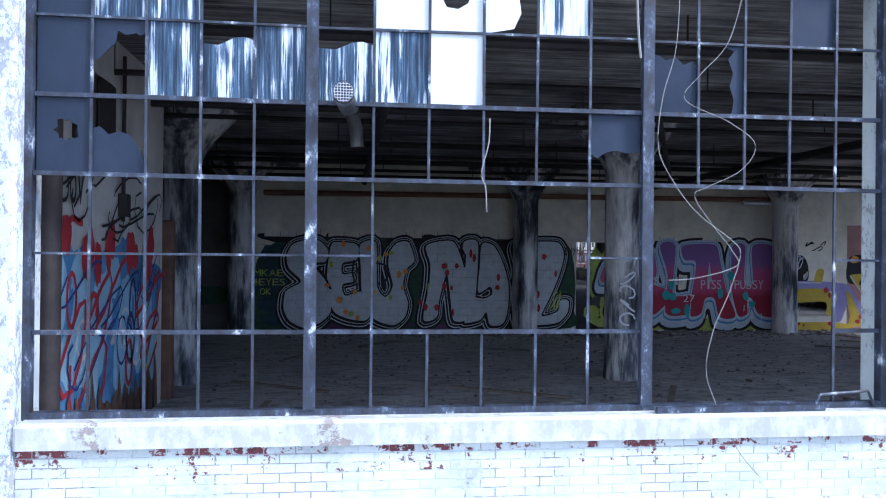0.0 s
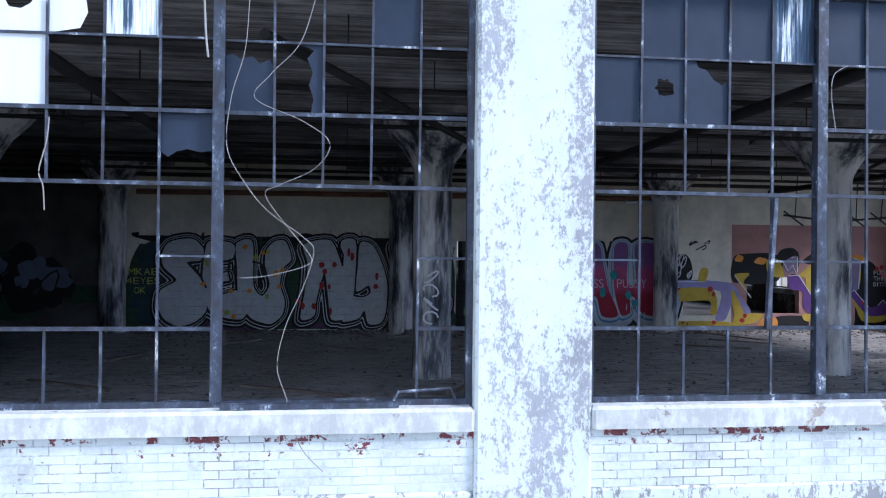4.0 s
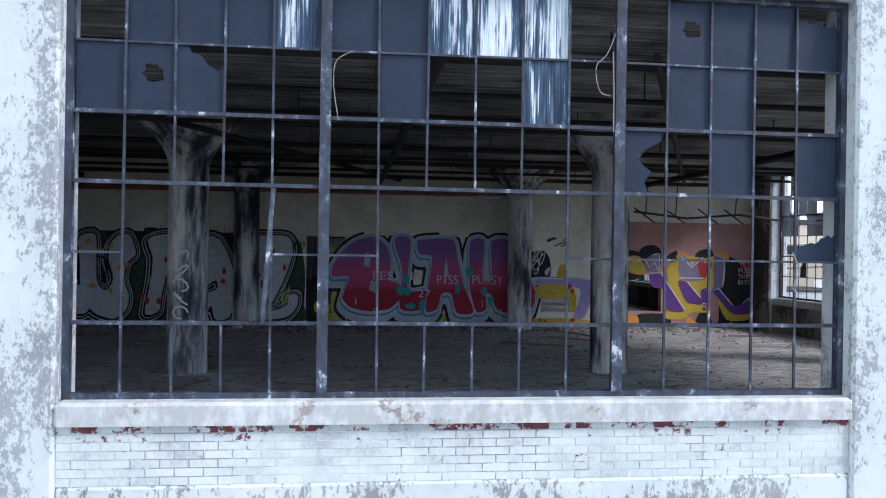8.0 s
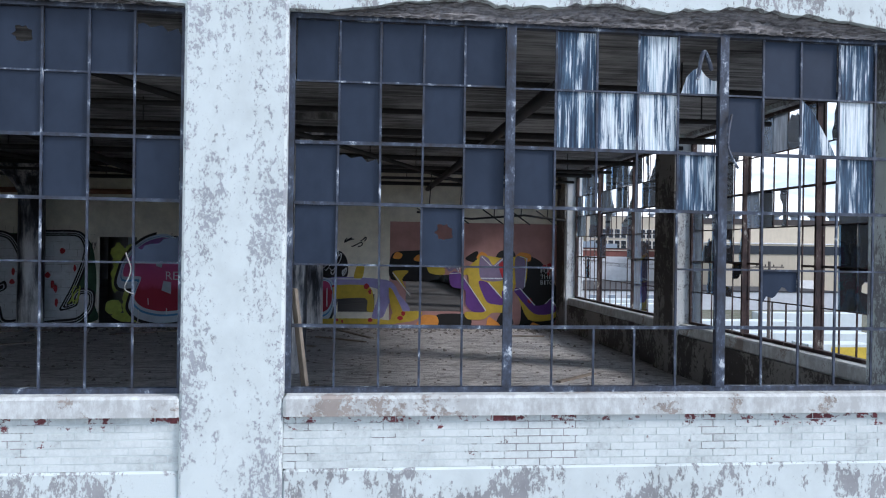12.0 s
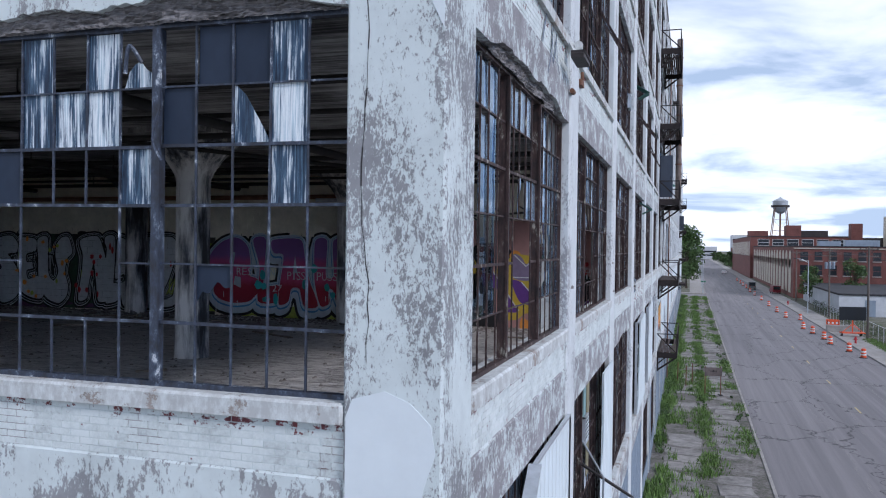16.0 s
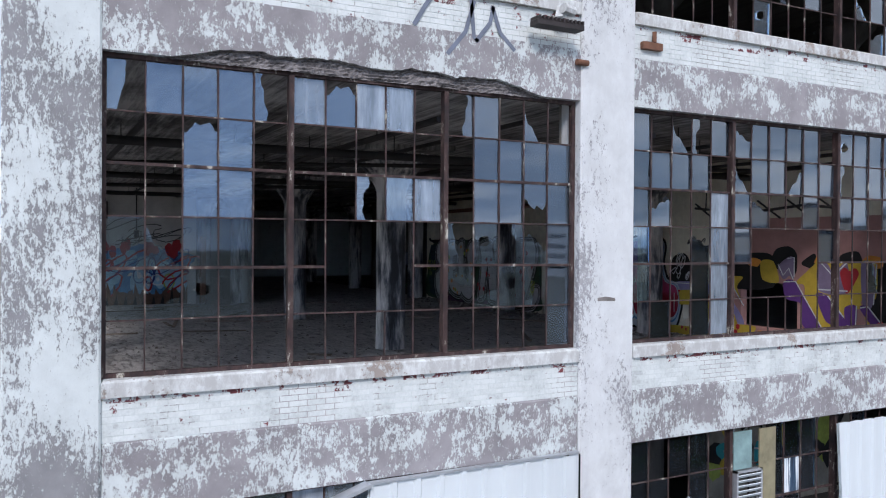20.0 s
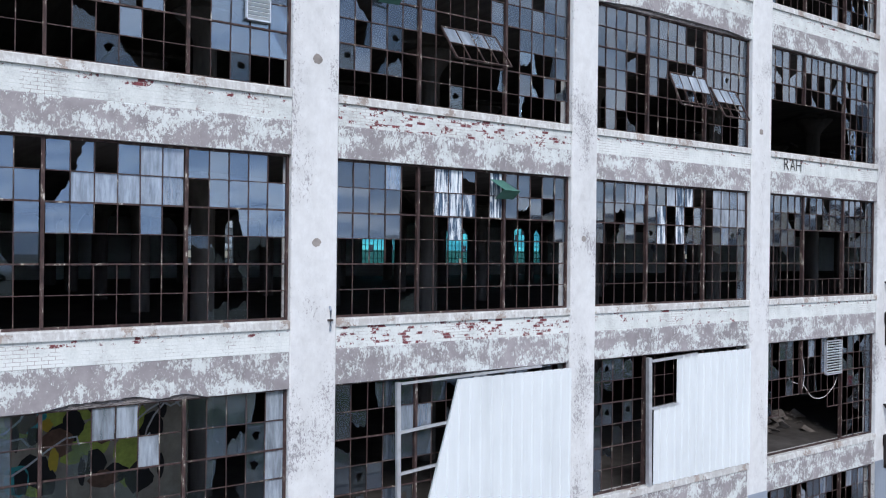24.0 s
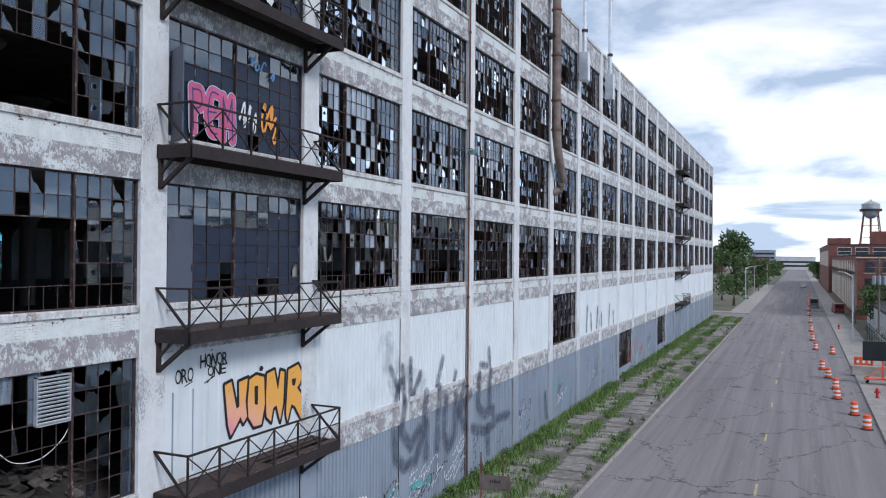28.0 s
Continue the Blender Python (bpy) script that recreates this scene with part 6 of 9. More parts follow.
# silver letters with black outlines on dark green
mural = thing("graffiti_mural", "silver block letters with red drops on dark green", "graffiti", group="murals on the back wall")
pts, fs = grown([[(-21.25, 9.62), (-21.3, 10.6), (-21.1, 11.5), (-20.4, 11.95), (-19.2, 12.08), (-17.8, 12.1), (-16.2, 12.14), (-14.6, 12.12), (-13.5, 12.06), (-13.05, 11.7), (-12.92, 10.9), (-12.95, 10.1), (-13.1, 9.62), (-17.0, 9.58)]], 0.0, 0.08)
part("background", Shape().add([on_back(u, w, 0.004) for u, w in pts], fs), P["green"], mural)
onto(mural, "background", blobs(rm, 22, -21.0, -20.3, 9.8, 11.6, 0.4, 0.3), P["teal_dark"], on_back, 0.4)
onto(mural, "background", blobs(rm, 14, -20.4, -13.2, 9.6, 9.8, 0.5, 0.12), P["violet"], on_back, 0.7)
onto(mural, "background", blobs(rm, 16, -20.8, -13.0, 11.6, 12.0, 0.5, 0.22), P["black"], on_back, 1)
# letter outlines in centimetres from the lower left corner of the field
SILVER = {
    "S": [(59, 217), (22, 206), (7, 176), (12, 145), (44, 113), (22, 97), (4, 84), (0, 43), (15, 12), (51, -6), (91, 6), (117, 32), (120, 75), (103, 116), (70, 157), (104, 162), (110, 191), (88, 215)],
    "E": [(117, 203), (132, 212), (176, 209), (188, 196), (182, 167), (147, 159), (147, 130), (176, 133), (179, 113), (147, 104), (154, 75), (191, 87), (205, 72), (220, 32), (205, 12), (161, 17), (125, 36), (114, 80), (108, 130)],
    "U": [(191, 206), (232, 212), (235, 101), (257, 72), (276, 101), (264, 152), (267, 188), (286, 212), (315, 214), (331, 167), (311, 145), (302, 101), (315, 58), (308, 22), (279, 0), (235, 12), (208, 43), (196, 87), (194, 145)],
    "N": [(361, 206), (432, 217), (462, 148), (457, 214), (495, 217), (495, 130), (487, 36), (472, 14), (434, 12), (425, 72), (415, 133), (396, 65), (390, 20), (355, 14), (369, 101), (372, 159)],
    "A": [(507, 212), (539, 206), (564, 159), (579, 101), (576, 36), (564, 3), (530, 0), (520, 36), (505, 14), (462, 6), (483, 43), (481, 72), (513, 69), (535, 80), (530, 101), (498, 84), (501, 145)],
    "L": [(590, 212), (660, 219), (711, 217), (726, 188), (718, 145), (696, 87), (674, 43), (667, 22), (711, 36), (718, 65), (740, 65), (737, 32), (711, 6), (660, 0), (606, 0), (594, 80), (600, 150)],
}
silver = {ch: [(-20.5 + x / 100, 9.71 + z / 100) for x, z in out] for ch, out in SILVER.items()}
for n, out in enumerate(silver.values()):
    for grow, drop, mm, layer in ((0.16, (-0.05, -0.07), "black", 2), (0.105, (-0.05, -0.06), "white", 3), (0.085, (-0.045, -0.05), "black", 4), (0.055, (-0.03, -0.03), "white", 5), (0.04, (-0.02, -0.025), "black", 6), (0.0, None, "silver", 7)):
        pts, fs = grown([out], grow, drop=drop)
        part("letter" if layer == 7 else "outline", Shape().add([on_back(u, w, 0.004 + 0.003 * layer + 0.0003 * n) for u, w in pts], fs), P[mm], mural)
onto(mural, "line", [stroke([(-20.5 + x / 100, 9.71 + z / 100) for x, z in ln], 0.05) for ln in (((176, 167), (172, 135), (178, 110)), ((232, 160), (255, 155), (262, 125), (246, 92), (240, 110)), ((188, 150), (190, 100)), ((70, 157), (100, 128), (118, 92)), ((446, 214), (463, 180), (461, 150)), ((415, 133), (420, 70), (428, 20)))], P["black"], on_back, 8)
onto(mural, "drop", blobs(rm, 20, -17.2, -13.2, 10.0, 11.6, 0.07, 0.12), P["red"], on_back, 9)
onto(mural, "drop", blobs(rm, 13, -20.3, -17.4, 9.9, 11.8, 0.09, 0.09), P["orange"], on_back, 9)
onto(mural, "drop", blobs(rm, 6, -20.0, -17.6, 9.9, 11.7, 0.08, 0.08), P["lime"], on_back, 9)
for text, x0, x1, z0, z1 in (("MKAE", -21.25, -20.5, 10.95, 11.12), ("4EYES", -21.3, -20.45, 10.72, 10.89), ("OK", -21.1, -20.8, 10.48, 10.65), ("15", -16.9, -16.55, 10.55, 10.8)):
    onto(mural, "tag", letters(text, x0, x1, z0, z1, 0.0, 1, 0.05), P["lime"], on_back, 7)
onto(mural, "tag", letters("Jelly", -13.3, -12.92, 11.55, 11.75, 0.0, 1, 0.05), P["black"], on_back, 7)
onto(mural, "tag", scrawl(rm, -14.3, -13.4, 10.2, 10.8, 4, 0.035), P["lime"], on_back, 7)

# block joints showing through the paint
joints = Shape()
for j in range(12):
    z = 9.75 + 0.2 * j
    joints.add([on_back(-21.2, z, 0.0285), on_back(-12.95, z, 0.0285), on_back(-12.95, z + 0.009, 0.0285), on_back(-21.2, z + 0.009, 0.0285)], [(0, 1, 2, 3)])
    for i in range(20):
        u = -21.0 + 0.4 * i + (0.2 if j % 2 else 0.0)
        joints.add([on_back(u, z, 0.0287), on_back(u + 0.008, z, 0.0287), on_back(u + 0.008, z + 0.2, 0.0287), on_back(u, z + 0.2, 0.0287)], [(0, 1, 2, 3)])
part("block_joints", joints, P["joint"], mural, "dark joints between the painted blocks", kind="stuff")

r_d = random.Random(31)
for k in range(26):
    u, top = r_d.uniform(-20.6, -7.6), r_d.uniform(9.95, 10.3)
    if -12.9 < u < -11.9:
        continue
    onto(mural, "drip", [stroke([(u, top), (u + r_d.uniform(-0.02, 0.02), top - r_d.uniform(0.12, 0.34))], 0.022)], P["black" if u < -12.9 else "white"], on_back, 6)

# purple and red letters
mural = thing("graffiti_mural", "purple to red letters with pale blue outlines", "graffiti", group="murals on the back wall")
onto(mural, "background", blobs(rm, 40, -12.2, -7.0, 9.62, 9.82, 0.5, 0.13), P["lime"], on_back, 0)
onto(mural, "background", blobs(rm, 14, -12.5, -11.9, 10.0, 11.9, 0.22, 0.3), P["lime"], on_back, 0)
BLOCK_LETTERS = {
    "B": [(99, 194), (61, 182), (30, 157), (5, 119), (2, 89), (46, 89), (38, 60), (30, 30), (53, 7), (99, -3), (152, 3), (182, 30), (190, 52), (178, 72), (152, 82), (156, 119), (148, 164), (126, 187)],
    "L": [(164, 188), (208, 188), (201, 57), (251, 54), (248, 5), (182, 5), (187, 105)],
    "A": [(228, 187), (319, 191), (334, 149), (350, 75), (380, -3), (334, -5), (319, 45), (293, 45), (284, 8), (266, -3), (251, 0), (254, 52), (266, 142), (233, 149)],
    "H": [(369, 188), (406, 188), (403, 87), (429, 87), (426, 188), (487, 188), (482, 140), (500, 90), (540, 78), (548, 30), (530, 0), (472, -5), (441, 8), (426, 45), (411, 45), (418, 8), (388, -3), (369, 60), (366, 119)],
}
plum = [[(-12.24 + x / 100, 9.97 + z / 100) for x, z in out] for out in BLOCK_LETTERS.values()]
for n, out in enumerate(plum):
    for grow, drop, mm, layer in ((0.16, (-0.07, -0.24), "black", 1), (0.095, (-0.06, -0.22), "paleblue", 2), (0.045, (-0.02, -0.09), "blue", 3), (0.03, (-0.01, -0.05), "paleblue", 4), (0.0, None, "magenta", 5)):
        pts, fs = grown([out], grow, drop=drop)
        part("letter" if layer == 5 else "outline", Shape().add([on_back(u, w, 0.004 + 0.003 * layer + 0.0003 * n) for u, w in pts], fs), P[mm], mural)
onto(mural, "outline", [([(-9.27, 10.88), (-9.12, 10.88), (-9.2, 11.4)], [(0, 1, 2)]), ([(-11.4, 11.15), (-11.25, 11.1), (-11.2, 11.45), (-11.35, 11.5)], [(0, 1, 2, 3)]), ([(-11.25, 10.5), (-11.0, 10.4), (-11.0, 10.72), (-11.2, 10.75)], [(0, 1, 2, 3)])], P["paleblue"], on_back, 6)
onto(mural, "spot", blobs(rm, 9, -11.3, -7.6, 10.0, 11.4, 0.13, 0.17), P["teal"], on_back, 7)
for text, x0, x1, z0, z1 in (("REST IN", -11.15, -9.85, 10.78, 11.0), ("27", -9.95, -9.6, 10.32, 10.52), ("PISS", -9.45, -8.85, 10.68, 10.92), ("PUSSY", -8.5, -7.65, 10.68, 10.92)):
    onto(mural, "tag", letters(text, x0, x1, z0, z1, -0.005, 2, 0.05), P["white"], on_back, 8)

# yellow, purple and lavender piece round the knocked-out holes
mural = thing("graffiti_mural", "yellow, purple and lavender block letters on the cream and pink wall", "graffiti", group="murals on the back wall")
bars = lambda *rows: [([(a, b), (c, d), (e, f), (g, h)], [(0, 1, 2, 3)]) for a, b, c, d, e, f, g, h in rows]
tall = lambda *outs: [[(-7.17 + x / 100, 9.5 + z / 100) for x, z in out] for out in outs]


def coat(name, outs, mm, layer, grow=0.0):
    """One colour of the piece, each patch a mesh of its own."""
    for n, out in enumerate(tall(*outs)):
        pts, fs = grown([out], grow, 0.04)
        part(name, Shape().add([on_back(u, w, 0.004 + 0.003 * layer + 0.0002 * n) for u, w in pts], fs), P[mm], mural)


coat("background", ([(8, 140), (20, 200), (60, 212), (80, 190), (80, 140)], [(203, 135), (203, 205), (250, 215), (330, 212), (335, 140)], [(328, 190), (340, 225), (375, 232), (395, 215), (390, 170)], [(405, 195), (440, 218), (440, 185)], [(490, 180), (500, 215), (540, 222), (550, 180)],
     [(565, 30), (570, 195), (620, 190), (665, 120), (668, 40), (640, 2), (560, 5)], [(335, 5), (330, 40), (420, 40), (418, 0)], [(490, 5), (520, 60), (545, 20), (530, 2)]), "black", 0)
coat("spot", ([(438, 198), (450, 215), (468, 208), (462, 190)], [(545, 195), (560, 215), (590, 210), (588, 190)], [(262, 190), (275, 205), (300, 200), (290, 185)], [(205, 195), (215, 212), (232, 205), (225, 192)], [(270, 0), (290, 38), (330, 35), (330, 8)], [(470, 2), (475, 35), (510, 8)], [(590, 2), (600, 20), (630, 5)]), "orange", 1)
coat("panel", ([(8, 20), (12, 134), (190, 134), (225, 95), (252, 60), (252, 32), (222, 32), (200, 75), (180, 32), (150, 32), (165, 110), (40, 112), (28, 90), (26, 20)],), "lavender", 2)
coat("panel", ([(35, 82), (36, 116), (143, 116), (155, 50), (136, 50), (132, 84)], [(8, 8), (8, 26), (150, 28), (200, 24), (210, 46), (288, 48), (268, 24), (212, 14), (200, 6)], [(100, 138), (108, 172), (128, 172), (122, 138)], [(205, 158), (250, 160), (232, 136), (252, 92), (238, 110), (215, 138)], [(195, 112), (205, 108), (230, 60), (236, 38), (212, 34), (200, 70)],
     [(300, 198), (335, 198), (350, 152), (305, 156)]), "yellow", 3)
coat("letter", ([(390, 150), (440, 195), (452, 206), (520, 198), (560, 206), (580, 196), (578, 130), (545, 122), (600, 58), (668, 56), (655, 28), (586, 28), (545, 110), (515, 56), (545, 54), (530, 46), (485, 46), (460, 28), (415, 28), (408, 48), (465, 50), (420, 110), (415, 150)],), "yellow", 4)
coat("letter", ([(363, 152), (392, 154), (450, 70), (462, 50), (430, 50), (410, 70), (408, 110), (370, 118)], [(445, 132), (472, 128), (508, 90), (514, 70), (496, 70), (468, 78)], [(512, 108), (538, 112), (534, 70), (516, 74)], [(546, 108), (562, 112), (602, 68), (632, 70), (648, 86), (666, 62), (656, 46), (602, 46)]), "purple", 5, 0.01)
coat("letter", ([(348, 186), (372, 206), (388, 206), (388, 160), (378, 170), (362, 160)], [(449, 202), (470, 196), (484, 176), (500, 190), (516, 198), (516, 140), (452, 140)], [(548, 200), (575, 192), (570, 115), (552, 118)]), "mauve", 5, 0.012)
onto(mural, "outline", [stroke([(-7.17 + x / 100, 9.5 + z / 100) for x, z in ln], 0.028) for ln in (((348, 192), (362, 168), (376, 184), (388, 160)), ((372, 205), (390, 208), (390, 165)), ((363, 154), (394, 156), (452, 72), (466, 52)), ((452, 202), (484, 172), (516, 200)), ((450, 142), (518, 142)), ((560, 204), (580, 198), (574, 118)), ((472, 130), (510, 88)), ((538, 114), (536, 70), (518, 72)), ((546, 110), (562, 114), (604, 68)), ((634, 72), (650, 88), (668, 62)), ((10, 136), (120, 136)), ((205, 156), (254, 92)), ((28, 110), (28, 60)))], P["white"], on_back, 7)
coat("spot", ([(500, 178), (512, 190), (522, 182), (534, 190), (542, 176), (516, 136)],), "red", 6)
onto(mural, "spot", [b for u, w, q in ((0.38, 0.98, 0.06), (0.45, 1.16, 0.04), (1.34, 1.16, 0.07), (1.44, 1.02, 0.06), (2.28, 0.3, 0.07), (2.36, 0.42, 0.05), (1.46, 0.24, 0.05), (0.7, 0.2, 0.04), (0.56, 0.24, 0.04), (6.3, 1.75, 0.07), (6.44, 1.8, 0.05), (6.42, 1.6, 0.06), (5.9, 0.8, 0.09)) for b in blobs(rm, 1, -7.17 + u, -7.169 + u, 9.5 + w, 9.501 + w, q * 1.3, q * 1.3)], P["red"], on_back, 6)
onto(mural, "tag", scrawl(rm, -7.0, -6.4, 11.05, 11.5, 8, 0.028), P["white"], on_back, 7)
for text, z in (("FUCK", 11.02), ("THIS", 10.86), ("BITCH", 10.7)):
    onto(mural, "tag", letters(text, -0.98, -0.55, z + 0.06, z + 0.18, -0.005, 3, 0.05), P["white"], on_back, 7)
onto(mural, "tag", scrawl(rm, -6.5, -5.6, 11.75, 11.95, 4, 0.03), P["black"], on_back, 7)

# blue and red mural on the partition, its lower edge torn away
on_part = lambda u, w, off: (-21.4 + off, u, w)
mural = thing("graffiti_mural", "blue and red overlapping graffiti with torn lower edge", "graffiti")
onto(mural, "bare_board", bars((0.8, 9.57, 5.3, 9.57, 5.3, 10.2, 0.8, 10.2)), P["brown"], on_part, 0)
onto(mural, "background", blobs(rm, 60, 1.0, 5.2, 10.1, 11.45, 0.5, 0.35), P["blue"], on_part, 1)
onto(mural, "background", blobs(rm, 34, 1.0, 5.2, 10.2, 11.4, 0.34, 0.4), P["sky"], on_part, 2)
onto(mural, "spot", blobs(rm, 20, 1.0, 5.2, 11.4, 11.75, 0.16, 0.26), P["red"], on_part, 3)
for k in range(12):
    cu, cw = rm.uniform(1.2, 5.0), rm.uniform(10.3, 11.3)
    a, b = rm.uniform(0.12, 0.26), rm.uniform(0.18, 0.34)
    ring = [(cu + a * math.cos(0.53 * t), cw + b * math.sin(0.53 * t)) for t in range(13)]
    onto(mural, "outline", [stroke(ring, rm.uniform(0.03, 0.07))], P[("navy", "red", "white", "lime")[k % 4]], on_part, 4)
    onto(mural, "spot", blobs(rm, 1, cu, cu + 0.01, cw, cw + 0.01, a * 0.5, b * 0.5), P[("sky", "white", "blue")[k % 3]], on_part, 4)
onto(mural, "torn_edge", [([(0.9 + 0.23 * k, 9.57), (1.16 + 0.23 * k, 9.57), (1.12 + 0.23 * k + rm.uniform(-0.05, 0.05), 10.0 + rm.uniform(-0.2, 0.25)), (0.98 + 0.23 * k, 10.15 + rm.uniform(-0.25, 0.3))], [(0, 1, 2, 3)]) for k in range(19)], P["brown"], on_part, 7)
onto(mural, "torn_edge", [([(0.95 + 0.31 * k, 9.57), (1.1 + 0.31 * k, 9.57), (1.05 + 0.31 * k, 9.95 + rm.uniform(-0.2, 0.25))], [(0, 1, 2)]) for k in range(14)], P["black"], on_part, 8)
onto(mural, "letter", scrawl(rm, 1.0, 5.2, 10.2, 11.5, 9, 0.06), P["red"], on_part, 5)
onto(mural, "letter", scrawl(rm, 1.0, 5.2, 10.2, 11.5, 9, 0.03), P["navy"], on_part, 6)
onto(mural, "tag", scrawl(rm, 1.2, 5.2, 11.8, 12.5, 11, 0.028), P["black"], on_part, 5)
onto(mural, "tag", letters("Dov", 1.7, 2.3, 12.0, 12.3, 0.0, 3, 0.1), P["black"], on_part, 6)

# tags on the columns facing the south front
tag = thing("graffiti_tag", "pale scrawled tag on a concrete column", "graffiti")
for u, w, pts in ((-14.37, 10.3, None),):
    for k in range(5):
        s = [(-14.43 + 0.12 * math.cos(t * 0.7 + k * 1.4), 10.55 + k * 0.22 + 0.1 * math.sin(t * 0.7)) for t in range(8)]
        vs, fs = stroke(s, 0.03)
        part("line", Shape().add([(u2, 7.2 - math.sqrt(max(0.0, 0.327**2 - (u2 + 14.38) ** 2)) - 0.004, w2) for u2, w2 in vs], fs), P["white"], tag)

# ---- writing on the east front ----
on_east = lambda off0: (lambda u, w, off: (off0 + off, u, w))
tag = thing("graffiti_piece", "orange and yellow block letters outlined in black on white siding", "graffiti")
SPIKED = {
    "H": [(47.33, 7.85), (47.66, 7.92), (47.92, 7.05), (48.03, 7.1), (48.0, 7.85), (48.46, 7.92), (48.36, 7.2), (48.44, 6.7), (48.24, 6.5), (48.1, 6.73), (47.96, 6.55), (47.64, 6.22), (47.5, 6.6)],
    "O": [(48.52, 7.86), (48.88, 7.96), (49.3, 7.84), (49.35, 6.93), (49.18, 6.3), (48.77, 6.3), (48.48, 6.66), (48.44, 7.16)],
    "N": [(49.42, 7.92), (49.84, 8.0), (50.04, 7.33), (50.18, 7.94), (50.42, 7.86), (50.36, 6.8), (50.18, 6.2), (49.96, 6.78), (49.8, 6.72), (49.68, 6.28), (49.42, 6.5), (49.38, 7.08)],
    "R": [(50.62, 7.9), (51.21, 8.02), (51.5, 7.62), (51.32, 7.31), (51.17, 7.2), (51.58, 6.81), (51.77, 6.47), (51.4, 6.08), (51.03, 6.57), (50.83, 6.67), (50.6, 6.1), (50.5, 6.42), (50.56, 7.18)],
}
for n, out in enumerate(SPIKED.values()):
    for grow, mm, layer in ((0.085, "black", 0), (-0.015, "sunset", 1)):
        pts, fs = grown([out], grow, 0.035, smooth=False)
        part("letter" if layer else "outline", Shape().add([on_east(-0.045)(u, w, 0.004 + 0.003 * layer + 0.0003 * n) for u, w in pts], fs), P[mm], tag)
for out in ([(48.78, 7.6), (48.97, 7.6), (48.96, 6.98), (48.8, 7.02)], [(50.82, 7.55), (51.08, 7.55), (51.02, 7.3), (50.86, 7.32)]):
    pts, fs = grown([out], 0.0, 0.035, smooth=False)
    part("outline", Shape().add([on_east(-0.045)(u, w, 0.012) for u, w in pts], fs), P["black"], tag)
onto(tag, "shine", [stroke(p, 0.05) for p in ([(47.5, 7.6), (47.62, 7.75)], [(48.62, 7.6), (48.7, 7.78)], [(49.55, 7.7), (49.75, 7.8)], [(50.75, 7.72), (51.1, 7.8)])], P["yellow"], on_east(-0.045), 3)
onto(tag, "dot", blobs(rm, 1, 49.12, 49.16, 8.12, 8.14, 0.11, 0.12), P["black"], on_east(-0.045), 0)
tag = thing("graffiti_tag", "black spray-painted tag on white siding", "graffiti")
onto(tag, "line", letters("HONOR", 46.26, 47.47, 8.48, 8.86, 0.012, 5, 0.22), P["black"], on_east(-0.045), 0)
onto(tag, "line", letters("ONE", 46.58, 47.4, 8.2, 8.5, 0.012, 6, 0.22), P["black"], on_east(-0.045), 0)
onto(tag, "line", [stroke(p, 0.035) for p in ([(46.43, 8.03), (46.9, 8.19)], [(46.55, 8.02), (46.8, 8.2)], [(46.72, 8.95), (46.78, 8.99)])], P["black"], on_east(-0.045), 0)
onto(tag, "line", letters("ORO", 45.25, 45.98, 8.15, 8.55, 0.01, 3, 0.25), P["black"], on_east(-0.045), 0)
onto(tag, "line", [stroke([(45.62, 8.05), (45.95, 8.16)], 0.03)], P["black"], on_east(-0.045), 0)
tag = thing("graffiti_tag", "thin black letters on the painted spandrel", "graffiti")
onto(tag, "line", letters("RAH", 38.2, 39.2, 14.52, 14.9, -0.012, 5, 0.05), P["black"], on_east(-0.03), 0)
tag = thing("graffiti_tag", "large black brush strokes on the painted spandrel", "graffiti")
for pts in ([(4.75, 14.15), (5.0, 14.45), (5.12, 14.85)], [(5.08, 14.85), (5.12, 14.4), (5.18, 14.35)], [(5.15, 14.35), (5.35, 14.6), (5.4, 14.82)], [(5.38, 14.82), (5.5, 14.5), (5.72, 14.3)], [(4.3, 14.45), (4.45, 14.7), (4.6, 14.9)]):
    onto(tag, "line", [stroke(pts, 0.055)], P["grey"], on_east(-0.03), 0)
tag = thing("graffiti_piece", "huge faded grey spray letters across the siding", "graffiti")
SPRAYED = (
    [(58.4, 4.2), (58.5, 3.1), (59.3, 2.5), (60.5, 2.6), (61.0, 3.3), (61.4, 4.1), (61.5, 5.4)], [(59.3, 5.3), (59.0, 4.1), (59.9, 3.3), (60.8, 3.9)], [(61.6, 4.0), (61.6, 2.5)], [(63.0, 5.4), (62.8, 2.6)],
    [(63.8, 4.9), (63.6, 3.1), (64.2, 2.3), (64.9, 2.9), (65.0, 4.8)], [(66.0, 5.1), (65.4, 3.9), (66.4, 2.7)], [(67.0, 4.6), (65.5, 3.9)], [(68.2, 5.4), (68.1, 3.7), (69.0, 3.1), (70.4, 3.2), (70.6, 2.3), (69.0, 2.2), (67.2, 2.7)],
    [(69.9, 5.3), (69.8, 3.4)], [(69.5, 2.2), (69.7, 0.9)], [(71.1, 2.5), (73.0, 2.4)], [(80.5, 2.4), (80.8, 0.9)])
